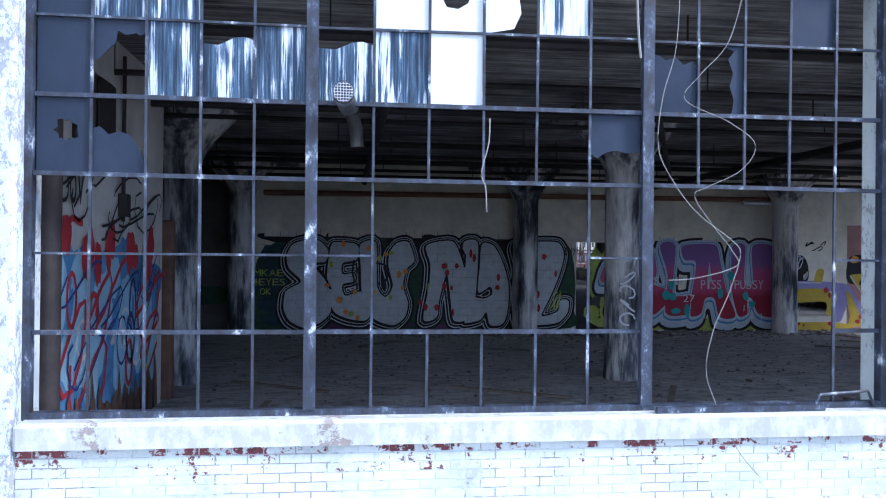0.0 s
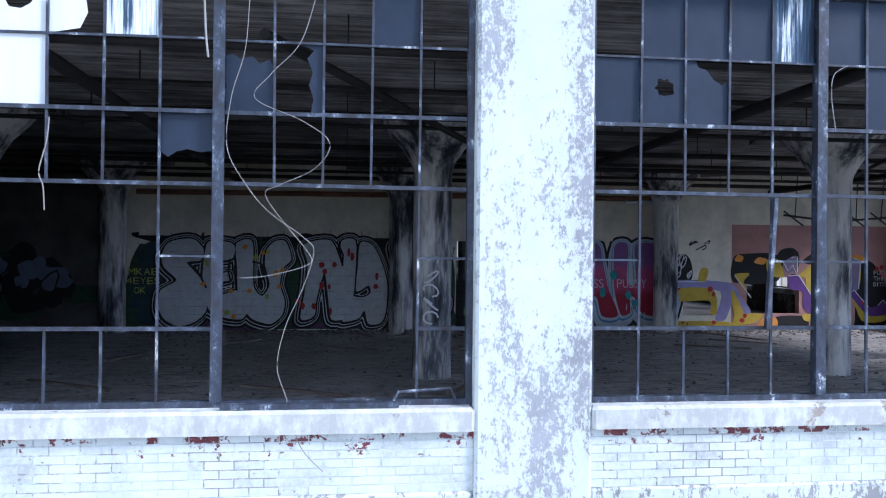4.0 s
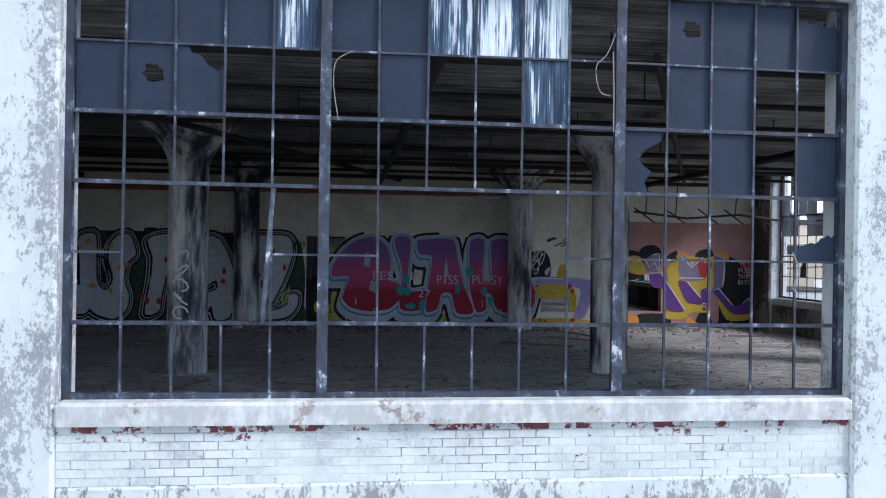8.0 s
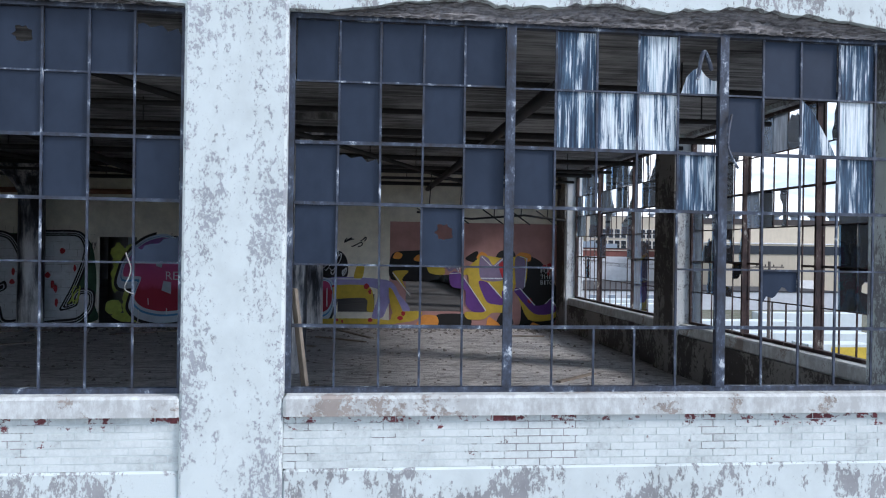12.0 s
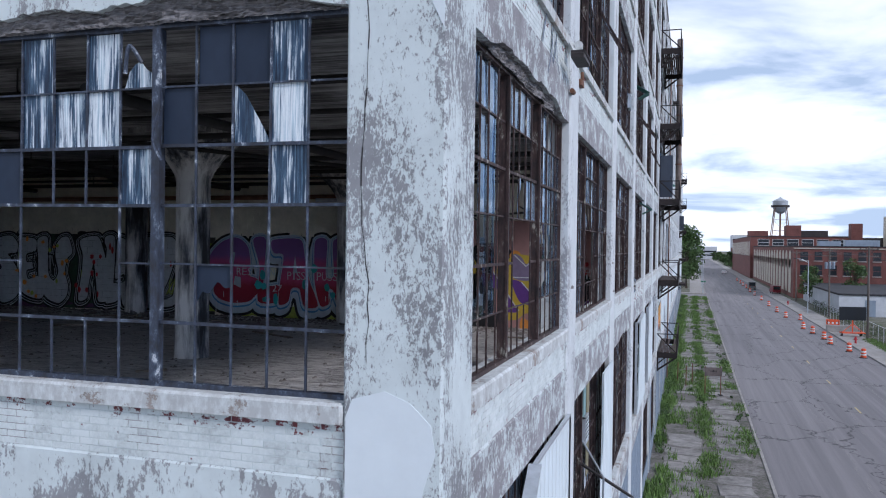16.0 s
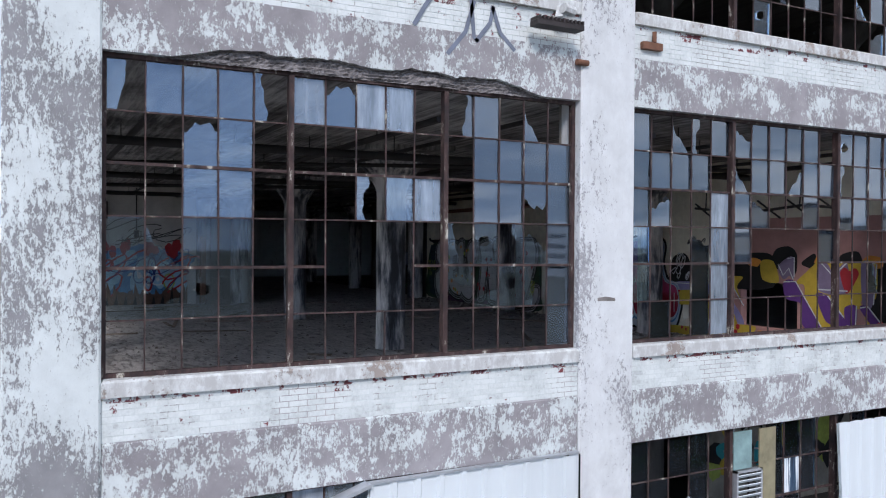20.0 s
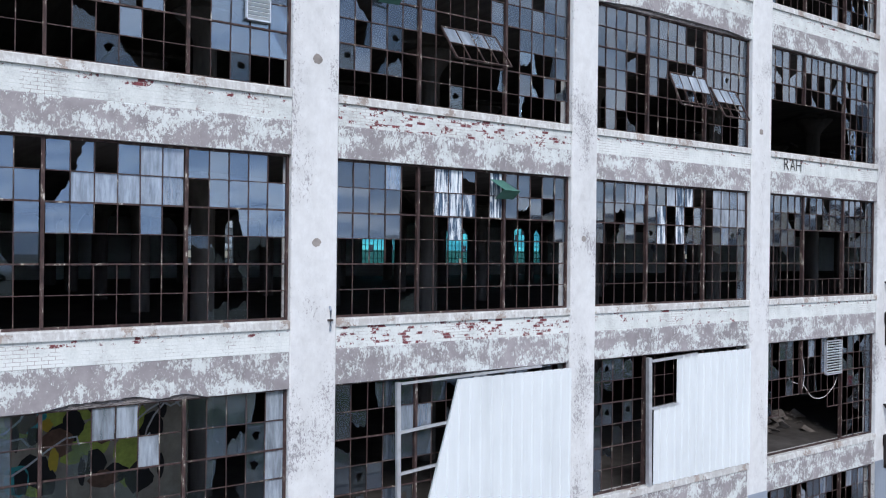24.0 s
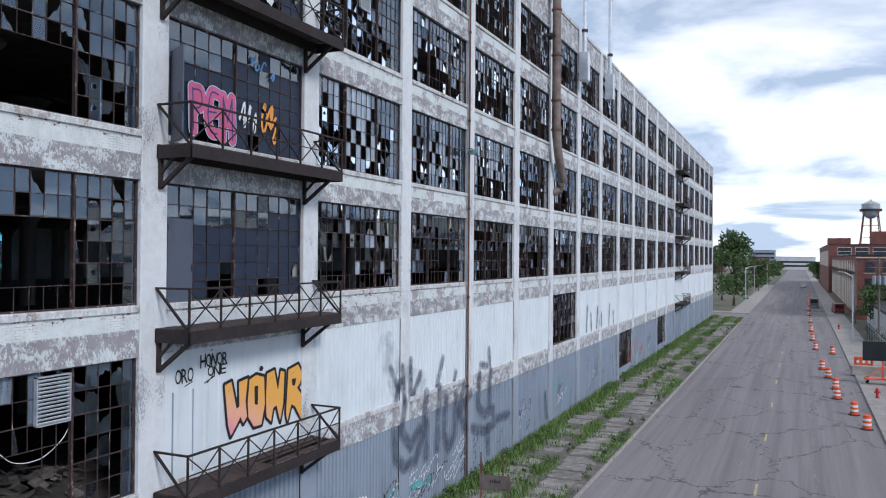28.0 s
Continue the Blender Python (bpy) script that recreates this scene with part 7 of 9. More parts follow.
RUNS = ([(58.0, 7.0), (58.7, 6.0)], [(59.1, 6.9), (59.3, 5.5)], [(59.9, 7.1), (59.9, 5.4)], [(60.9, 6.4), (60.2, 5.5)], [(58.9, 6.3), (58.5, 5.5)], [(63.4, 6.8), (62.7, 5.5)], [(65.0, 5.9), (64.8, 5.4)], [(68.4, 5.9), (69.4, 5.7)], [(69.7, 6.6), (69.9, 5.5)],
        [(92.2, 7.7), (92.0, 5.8)], [(93.4, 7.0), (93.6, 5.8)], [(95.8, 7.4), (95.5, 5.8)], [(97.2, 6.8), (97.4, 5.8)], [(100.5, 7.4), (100.2, 5.7)], [(102.0, 6.7), (102.2, 5.7)])
for ly, wide in enumerate((0.62, 0.36)):
    brushed(tag, "letter", [[(p, wide)] for p in SPRAYED], P["spray"], on_east(0.03), ly * 1.6)
    brushed(tag, "run", [[(p, wide * 0.75)] for p in RUNS], P["spray"], on_east(0.0), ly * 1.6)
brushed(tag, "haze", [[([(57.6, 7.9), (58.6, 6.4)], 1.5)], [([(59.0, 6.4), (61.0, 5.9)], 1.3)]], P["haze"], on_east(0.0), 0)
tag = thing("graffiti_tag", "black and white letters on grey siding", "graffiti")
onto(tag, "outline", letters("WAKR", 52.9, 56.4, 0.9, 2.0, 0.1, 4, 0.2), P["white"], on_east(-0.06), 0)
onto(tag, "letter", letters("WAKR", 52.9, 56.4, 0.9, 2.0, 0.04, 4, 0.2), P["black"], on_east(-0.06), 1)
onto(tag, "line", scrawl(rm, 56.5, 66.0, 0.6, 2.2, 16, 0.07), P["white"], on_east(-0.06), 0)
onto(tag, "line", scrawl(rm, 56.5, 72.0, 0.5, 2.0, 16, 0.06), P["black"], on_east(-0.06), 1)
onto(tag, "line", scrawl(rm, 58.0, 62.0, 0.9, 1.7, 6, 0.1), P["teal"], on_east(-0.06), 1)
onto(tag, "line", scrawl(rm, 82.0, 150.0, 0.8, 2.6, 16, 0.09), P["black"], on_east(-0.06), 0)
onto(tag, "line", scrawl(rm, 108.0, 118.0, 1.0, 2.4, 6, 0.12), P["red"], on_east(-0.06), 1)
for k in range(9):
    y = 73.0 + 9.5 * k
    onto(tag, "line", scrawl(rm, y, y + 4.5, 0.9, 2.9, 5, 0.08), P[("black", "teal", "navy", "black", "red", "navy", "black", "purple", "black")[k]], on_east(-0.06), 0)
    onto(tag, "line", scrawl(rm, y + 1, y + 4.0, 0.8, 2.2, 3, 0.06), P["white"], on_east(-0.06), 1)
tag = thing("graffiti_piece", "pink, white and orange letters on painted-over glazing", "graffiti")
off = on_east(-0.10)
brushed(tag, "outline", bubble("PEM", 45.75, 47.75, 15.2, 16.75, 0.40, 2, 0.14), P["sky"], off, 0)
brushed(tag, "letter", bubble("PEM", 45.75, 47.75, 15.2, 16.75, 0.35, 2, 0.14), P["pinkp"], off, 1)
brushed(tag, "line", bubble("PEM", 45.75, 47.75, 15.2, 16.75, 0.05, 2, 0.14), P["navy"], off, 2)
onto(tag, "line", scrawl(rm, 47.9, 48.7, 15.7, 16.6, 6, 0.06), P["white"], off, 1)
onto(tag, "line", scrawl(rm, 49.0, 50.0, 15.7, 16.6, 6, 0.1), P["orange"], off, 1)
onto(tag, "line", scrawl(rm, 48.7, 49.9, 17.6, 18.1, 4, 0.07), P["blue"], off, 1)
onto(tag, "line", scrawl(rm, 47.5, 49.5, 20.2, 22.3, 5, 0.2), P["white"], off, 1)

# ---- painted partition behind the third east bay, second storey ----
F2, C2 = FLOOR[2], FLOOR[3] - 0.34
solo("wall_inner", Shape().box((-6.35, 15.3, F2), (-6.2, 21.4, C2)), plain("inner_block", (0.36, 0.33, 0.27), 0.9, var=0.4, scale=2), "inner block wall covered with old graffiti", "wall", "structure")
on_inner = lambda u, w, off: (-6.2 + off, u, w)
mural = thing("graffiti_mural", "black, olive and teal overlapping graffiti inside the building", "graffiti")
for n_b, (mm, count, rx, rz) in enumerate((("lime", 16, 0.5, 0.5), ("black", 16, 0.4, 0.45), ("teal", 7, 0.35, 0.4), ("brown", 8, 0.4, 0.4), ("yellow", 6, 0.2, 0.3), ("black", 10, 0.16, 0.4))):
    onto(mural, "spot", blobs(rm, count, 15.7, 21.0, 6.0, 8.7, rx, rz), P[mm], on_inner, n_b)
onto(mural, "line", scrawl(rm, 15.8, 21.0, 6.2, 8.6, 10, 0.05), P["white"], on_inner, 7)

# ---- faded bubble shapes on the dark block wall
mural = thing("graffiti_mural", "dim grey bubble shapes on the dark wall", "graffiti", group="murals on the back wall")
onto(mural, "background", blobs(rm, 12, -26.8, -22.2, 10.0, 11.6, 0.7, 0.4), P["green"], on_back, 0)
onto(mural, "spot", blobs(rm, 14, -25.2, -22.2, 10.1, 11.4, 0.5, 0.45), P["black"], on_back, 1)
onto(mural, "spot", blobs(rm, 9, -24.6, -22.6, 10.6, 11.3, 0.3, 0.3), P["grey"], on_back, 2)
onto(mural, "line", scrawl(rm, -24.8, -22.4, 10.4, 11.3, 4, 0.05), P["black"], on_back, 3)

# ---- pipes under the ceiling and litter in the corner room ----
C = FLOOR[4] - 0.34
MAT["timber"] = plain("grey_timber", (0.24, 0.2, 0.16), 0.9, var=0.5, scale=4)
MAT["pipe"] = plain("sooty_pipe", (0.022, 0.02, 0.02), 0.7, var=0.5, scale=6)
MAT["lagging"] = plain("orange_brown_pipe", (0.22, 0.10, 0.06), 0.8, var=0.4, scale=3)
run = thing("sprinkler_pipes", "black sprinkler pipes hung below the ceiling", "pipe")
for k, y in enumerate((1.6, 3.3, 4.9, 6.2, 8.5, 10.0, 11.5, 13.0, 14.3)):
    z = C - 0.32 - 0.03 * (k % 3)
    part("branch_pipe", Shape().tube([(-30.0, y, z), (-0.6, y + 0.05, z)], 0.035 if k % 2 else 0.05, 8), MAT["pipe"], run)
    for i in range(9):
        x = -29.0 + 3.3 * i + (k % 2)
        part("hanger", Shape().beam((x, y, z), (x, y, C), 0.015), MAT["pipe"], run)
for x in (-18.5, -11.0, -4.2):
    part("main_pipe", Shape().tube([(x, 0.8, C - 0.48), (x, 14.8, C - 0.48)], 0.07, 10), MAT["pipe"], run, smooth=True)
part("branch_pipe", Shape().tube([(-16.5, 0.9, C - 0.4), (-10.5, 14.5, C - 0.44)], 0.05, 8), MAT["pipe"], run)
part("branch_pipe", Shape().tube([(-9.0, 0.9, C - 0.4), (-3.0, 14.0, C - 0.44)], 0.04, 8), MAT["pipe"], run)
lag = thing("heating_pipe", "orange-brown heating pipe along the back wall", "pipe")
part("pipe_run", Shape().tube([(-21.0, BACK - 0.25, 13.05), (-7.6, BACK - 0.25, 13.1)], 0.07, 10), MAT["lagging"], lag, smooth=True)
part("pipe_run", Shape().tube([(-8.4, BACK - 0.3, 13.0), (-6.9, BACK - 0.3, 13.0)], 0.06, 10), MAT["alu"], lag, smooth=True)
# hanging conduit frame before the pink panel
hang = thing("hanging_conduit", "bent black conduit hanging from the ceiling", "conduit")
part("rail", Shape().tube([(-4.6, 13.4, 12.65), (-3.2, 13.4, 12.5), (-1.8, 13.4, 12.62), (-0.7, 13.4, 12.5)], 0.03, 6), MAT["pipe"], hang)
for x in (-4.3, -3.5, -2.6, -1.9, -1.2):
    part("rod", Shape().tube([(x, 13.4, 12.55), (x + rng.uniform(-0.1, 0.1), 13.4, C)], 0.014, 6), MAT["pipe"], hang)
    part("strut", Shape().beam((x - 0.3, 13.4, 12.75), (x + 0.25, 13.42, 12.38), 0.03), MAT["pipe"], hang)
# conduit and box on the partition
cond = thing("wall_conduit", "steel conduit with a junction box on the partition", "conduit")
part("pipe_run", Shape().tube([(-21.36, 3.55, 13.7), (-21.36, 3.55, 11.9)], 0.022, 8), MAT["iron"], cond)
part("junction_box", Shape().slab((-21.4, 3.47, 11.95), (-21.3, 3.63, 12.2), 0.01), MAT["iron"], cond)
cab = thing("fuse_box", "dark steel wall box on the partition", "box")
part("case", Shape().slab((-21.4, 2.0, 12.6), (-21.2, 2.6, 13.2), 0.02), MAT["iron"], cab)
part("door", Shape().slab((-21.19, 2.04, 12.64), (-21.17, 2.56, 13.16), 0.005), MAT["iron"], cab)
post = thing("timber_post", "scorched timber post beside the partition", "post")
part("post_body", Shape().slab((-21.5, 5.75, F3), (-21.3, 5.95, 12.0), 0.02), P["brown"], post)
up = thing("standpipe", "dark upright steel pipe by the window", "pipe")
part("pipe_run", Shape().tube([(-21.2, 0.9, F3), (-21.2, 0.9, C - 0.02)], 0.1, 12), MAT["iron"], up, smooth=True)
part("flange", Shape().lathe(-21.2, 0.9, [(0.15, F3), (0.15, F3 + 0.04)], 12), MAT["iron"], up)
# exhaust pipe poking through a pane of the first window
ex = thing("vent_pipe", "galvanised vent pipe with mesh poking through a window pane", "pipe", pose(-18.97, 0, 12.66))
part("pipe_run", Shape().tube([(0, -0.14, 0.0), (0.01, 0.1, 0.0), (0.04, 0.3, -0.02)], 0.07, 16), plain("galvanised", (0.10, 0.105, 0.115), 0.5, 0.3, var=0.5, scale=9), ex, smooth=True)
part("tail", Shape().tube([(0.06, 0.3, -0.06), (0.09, 0.36, -0.16), (0.1, 0.36, -0.3)], 0.05, 12), MAT["pipe"], ex, smooth=True)
for k in range(3):
    part("band", Shape().tube([(0.002 * k, -0.145 + 0.05 * k, 0.0), (0.002 * k, -0.125 + 0.05 * k, 0.0)], 0.08 - 0.003 * k, 16, False), MAT["siding_grey"], ex)
# flat black disc: the pipe's dark inside put in as colour
part("mesh_plate", Shape().tube([(0, -0.15, 0), (0, -0.142, 0)], 0.068, 16), plain("pipe_mouth", (0.008, 0.008, 0.009), 0.95), ex)
wires = Shape()
for k in range(-3, 4):
    h = math.sqrt(0.066**2 - (k * 0.019) ** 2)
    wires.beam((k * 0.019, -0.152, -h), (k * 0.019, -0.152, h), 0.004).beam((-h, -0.153, k * 0.019), (h, -0.153, k * 0.019), 0.004)
part("wire_mesh", wires, MAT["alu"], ex)
# loose cables hanging in the windows
MAT["cable"] = plain("pale_cable", (0.26, 0.255, 0.25), 0.7)


def cable(points, r=0.005, mm="cable", label="pale loose cable hanging across the window"):
    pts = [Vector(p) for p in points]
    fine = []
    for i in range(len(pts) - 1):
        p0, p1, p2, p3 = pts[max(i - 1, 0)], pts[i], pts[i + 1], pts[min(i + 2, len(pts) - 1)]
        for s in range(7):
            t = s / 7
            fine.append(0.5 * ((2 * p1) + (p2 - p0) * t + (2 * p0 - 5 * p1 + 4 * p2 - p3) * t * t + (3 * p1 - p0 - 3 * p2 + p3) * t**3))
    fine.append(pts[-1])
    return solo("loose_cable", Shape().tube(fine, r, 6), MAT[mm], label, "cable", smooth=True)


cable([(-16.52, 0.1, 13.7), (-16.55, 0.1, 13.13), (-16.65, 0.1, 12.75), (-16.68, 0.1, 12.38), (-16.56, 0.1, 12.13), (-16.38, 0.1, 11.91), (-16.11, 0.1, 11.71), (-16.04, 0.1, 11.6), (-16.13, 0.1, 11.31), (-16.24, 0.1, 11.06), (-16.3, 0.1, 10.76), (-16.23, 0.1, 10.52), (-16.12, -0.03, 10.2), (-15.95, -0.02, 10.0)], 0.0032)
cable([(-16.0, 0.1, 13.7), (-16.14, 0.1, 13.19), (-16.36, 0.1, 12.93), (-16.48, 0.1, 12.74), (-16.13, 0.1, 12.58), (-15.93, 0.1, 12.42), (-16.04, 0.1, 12.23), (-16.3, 0.1, 12.1), (-16.4, 0.1, 12.03), (-16.25, 0.1, 11.81), (-16.11, 0.1, 11.64), (-16.07, 0.1, 11.52), (-16.37, 0.1, 11.43), (-16.59, 0.1, 11.41)], 0.003)
cable([(-17.93, 0.12, 12.56), (-17.94, 0.1, 12.38), (-17.99, 0.1, 12.17), (-17.96, 0.1, 12.06), (-17.95, 0.1, 11.89)], 0.005)
cable([(-16.86, 0.1, 13.7), (-16.84, 0.1, 13.24), (-16.82, 0.1, 13.03)], 0.009)
cable([(-9.66, 0.1, 13.4), (-9.73, 0.1, 13.23), (-9.82, 0.1, 13.12), (-9.79, 0.1, 12.93), (-9.7, 0.1, 12.89)], 0.004)
cable([(-9.68, 0.1, 13.25), (-9.67, 0.1, 12.9), (-9.67, 0.1, 12.6)], 0.005)
cable([(-11.78, 0.1, 13.16), (-11.9, 0.1, 13.08), (-11.92, 0.1, 12.9), (-11.88, 0.1, 12.62)], 0.004)
bent = thing("bent_muntin", "bent steel bar hanging loose in the window", "steel bar")
part("bar", Shape().beam((-12.37, 0.14, 12.08), (-12.44, 0.13, 11.03), 0.035), MAT["steel"], bent)
lean = thing("leaning_board", "pale timber board leaning in the window corner", "timber")
part("board", Shape().beam((-6.72, 0.5, 11.34), (-6.5, 0.6, F3), 0.12, 0.03), MAT["timber"], lean)
rails = thing("fallen_rail", "fallen sash rail lying on the sill", "steel bar")
part("bar", Shape().beam((-16.7, 0.05, 10.475), (-15.4, 0.06, 10.475), 0.06, 0.04), MAT["steel"], rails)
part("loop", Shape().tube([(-15.45, 0.1, 10.47), (-15.4, 0.1, 10.56), (-15.0, 0.12, 10.58), (-14.95, 0.12, 10.47)], 0.012, 6), MAT["steel"], rails)
cable([(-8.1, 0.12, 11.65), (-8.05, 0.1, 11.5), (-8.1, 0.1, 11.35), (-8.02, 0.1, 11.3)], 0.005)
cable([(-2.95, 0.1, 13.4), (-3.05, 0.05, 13.55), (-3.1, 0.06, 13.3)], 0.02, "steel", "bent steel strip hanging from the frame")
cable([(-2.75, 0.1, 13.0), (-2.8, 0.06, 12.7), (-2.7, 0.06, 12.5)], 0.012, "steel", "bent steel strip hanging from the frame")

# litter
for k in range(26):
    x, y, a, l = rng.uniform(-20.5, -1.5), rng.uniform(1.4, 14.2), rng.uniform(0, 180), rng.uniform(0.5, 2.2)
    ob = solo("timber_scrap", Shape().box((-l / 2, -0.045, 0), (l / 2, 0.045, 0.03)), MAT["timber"], "broken grey timber lying on the dusty floor", "timber", group="scraps on the floor")
    ob.matrix_basis = pose(x, y, F3 + 0.001, 0, 0, a)
sh = Shape()
for k in range(2600):
    back_row = rng.random() < 0.45
    x, y = rng.uniform(-21, -0.6), (BACK - abs(rng.gauss(0, 0.7)) if back_row else rng.uniform(0.6, 14.6))
    s = rng.uniform(0.012, 0.05) * (1.5 if back_row else 1)
    a = rng.uniform(0, 3)
    c, q = math.cos(a) * s, math.sin(a) * s
    h = s * rng.uniform(0.3, 0.9)
    if y > BACK - 0.06:
        continue
    sh.add([(x + c, y + q, F3), (x - q, y + c, F3), (x - c, y - q, F3), (x + q * 0.7, y - c, F3), (x + c * 0.4, y, F3 + h), (x - c * 0.5, y + q * 0.3, F3 + h * 0.8)],
           [(0, 1, 4), (1, 5, 4), (1, 2, 5), (2, 3, 5), (3, 4, 5), (3, 0, 4)])
solo("rubble", sh, plain("rubble_grey", (0.2, 0.18, 0.165), 0.95, var=0.6, scale=11), "crumbs of concrete and plaster on the floor", "rubble", kind="stuff")
BAR_CHUNK = unit("chunk", MAT["spall"])
heap = thing("rubble_heap", "small heap of broken plaster and timber", "rubble", pose(-13.2, 13.8, F3))
for k in range(26):
    s = rng.uniform(0.05, 0.22)
    placed("chunk", BAR_CHUNK, heap, (rng.gauss(0, 0.6), rng.gauss(0, 0.3), s * 0.3), (s, s * rng.uniform(0.5, 1), s * 0.5), (rng.uniform(-20, 20), rng.uniform(-20, 20), rng.uniform(0, 180))) if k else None

# ---- street furniture ----
MAT["cone_o"] = plain("orange_plastic", (0.75, 0.10, 0.03), 0.5, var=0.2)
MAT["cone_w"] = plain("white_band", (0.75, 0.75, 0.75), 0.5, var=0.15)
MAT["rubber"] = plain("black_rubber", (0.03, 0.03, 0.03), 0.85)


def drum():
    ob = thing("traffic_drum", "orange and white striped traffic drum on a rubber base", "traffic drum", pose(20.1, 90.4, 0), "traffic drums along the road")
    part("base", Shape().lathe(0, 0, [(0.42, 0), (0.42, 0.05), (0.33, 0.09)], 12), MAT["rubber"], ob)
    part("body", Shape().lathe(0, 0, [(0.30, 0.09), (0.29, 0.4), (0.27, 0.42), (0.25, 0.98), (0.2, 1.02)], 16), MAT["cone_o"], ob, smooth=True)
    for z, r in ((0.30, 0.298), (0.62, 0.272)):
        part("band", Shape().lathe(0, 0, [(r, z), (r - 0.004, z + 0.16)], 16), MAT["cone_w"], ob, smooth=True)
    part("handle", Shape().tube([(-0.1, 0, 1.02), (-0.08, 0, 1.12), (0.08, 0, 1.12), (0.1, 0, 1.02)], 0.02, 6), MAT["cone_o"], ob)
    return ob


d0 = drum()
for x, y in ((19.6, 95.7), (18.7, 102.8), (18.8, 108.3), (18.4, 115.5), (18.0, 121.8), (19.5, 137.4), (17.7, 141.5), (17.5, 154), (17.5, 170), (17.6, 189), (17.6, 208), (17.7, 226), (18, 246), (18.1, 262), (18.3, 280), (18.3, 300)):
    copy_thing(d0, pose(x, y, 0, 0, 0, rng.uniform(0, 90)))
MAT["pole"] = plain("grey_pole_wood", (0.15, 0.13, 0.115), 0.9, var=0.4, scale=3, stretch=(1, 1, 0.1))


def utility_pole(x, y, h, arms=1, tanks=0):
    ob = thing("utility_pole", "weathered wooden utility pole with crossarm", "utility pole", pose(x, y, 0), "utility poles")
    part("pole", Shape().tube([(0, 0, 0), (0, 0, h)], [0.17, 0.11], 10), MAT["pole"], ob, smooth=True)
    for k in range(arms):
        arm = part("crossarm", Shape().box((-1.2, -0.06, h - 0.5 - k * 0.9), (1.2, 0.06, h - 0.38 - k * 0.9)), MAT["pole"], ob)
        for i in range(4):
            part("insulator", Shape().lathe(-1.05 + i * 0.7, 0, [(0.05, h - 0.38 - k * 0.9), (0.06, h - 0.3 - k * 0.9), (0.03, h - 0.22 - k * 0.9)], 8), MAT["iron"], arm)
        part("brace", Shape().beam((-0.6, -0.05, h - 0.5 - k * 0.9), (0, -0.1, h - 1.1 - k * 0.9), 0.04).beam((0.6, -0.05, h - 0.5 - k * 0.9), (0, -0.1, h - 1.1 - k * 0.9), 0.04), MAT["iron"], ob)
    for k in range(tanks):
        part("transformer", Shape().lathe(-0.6 + k * 0.6, -0.35, [(0.22, h - 3.6), (0.24, h - 3.5), (0.24, h - 2.5), (0.15, h - 2.4)], 12), MAT["siding_grey"], ob, smooth=True)
    return ob


utility_pole(24.5, 111.2, 12.3, 2)
utility_pole(24.5, 96.2, 10.9)
utility_pole(25.4, 148, 12.0, 2, 3)
utility_pole(26.6, 53.0, 11.1)
utility_pole(25.0, 190, 11.5)
for (xa, ya, za), (xb, yb, zb) in (((24.5, 96.2, 10.7), (24.5, 111.2, 11.9)), ((24.5, 111.2, 11.9), (25.4, 148, 11.6)), ((25.4, 148, 11.6), (25, 190, 11.1)), ((26.6, 53, 10.7), (24.5, 96.2, 10.5)), ((24.5, 96.2, 10.5), (60, 150, 10))):
    for off in (-1.0, 0.0, 1.0):
        pts = [(xa + (xb - xa) * t / 8 + off, ya + (yb - ya) * t / 8, za + (zb - za) * t / 8 - 0.7 * math.sin(math.pi * t / 8)) for t in range(9)]
        solo("overhead_wire", Shape().tube(pts, 0.018, 5), MAT["iron"], "black overhead wire strung between poles", "wire", group="overhead wires")
# message board on its trailer
tb = thing("message_board", "black roadside message board on an orange trailer", "sign trailer", pose(22.9, 112.5, 0.115, 0, 0, 8))
part("panel", Shape().slab((-1.7, -0.1, 2.2), (1.7, 0.1, 4.0), 0.03), plain("black_screen", (0.012, 0.014, 0.018), 0.4), tb)
part("mast", Shape().beam((0, 0, 0.6), (0, 0, 2.2), 0.14), MAT["cone_o"], tb)
part("chassis", Shape().box((-1.5, -0.5, 0.45), (1.5, 0.5, 0.6)).beam((-1.4, -0.4, 0.6), (0, 0, 1.7), 0.07).beam((1.4, 0.4, 0.6), (0, 0, 1.7), 0.07), MAT["cone_o"], tb)
for x in (-1.2, 1.2):
    wheel = part("wheel", Shape().tube([(x - 0.1, 0.55, 0.32), (x + 0.1, 0.55, 0.32)], 0.32, 14), MAT["rubber"], tb)
    part("rim", Shape().tube([(x - 0.11, 0.55, 0.32), (x + 0.11, 0.55, 0.32)], 0.17, 12), MAT["cone_w"], wheel)
bar = thing("barricade", "orange and white road barricade on two feet", "barricade", pose(21.9, 121.5, 0.115))
part("board", Shape().slab((-0.9, -0.04, 0.5), (0.9, 0.04, 1.5), 0.02), MAT["cone_o"], bar)
for i in range(3):
    part("disc", Shape().tube([(-0.55 + i * 0.55, -0.05, 1.0), (-0.55 + i * 0.55, -0.042, 1.0)], 0.16, 12), MAT["cone_w"], bar)
for x in (-0.7, 0.7):
    part("foot", Shape().beam((x, -0.4, 0), (x, 0, 1.4), 0.05).beam((x, 0.4, 0), (x, 0, 1.4), 0.05), MAT["iron"], bar)
jb = thing("concrete_block", "long concrete barrier block on the pavement", "barrier", pose(22.6, 118.5, 0.115))
part("block", Shape().slab((-2.0, -0.4, 0), (2.0, 0.4, 0.95), 0.05), MAT["concrete"], jb)


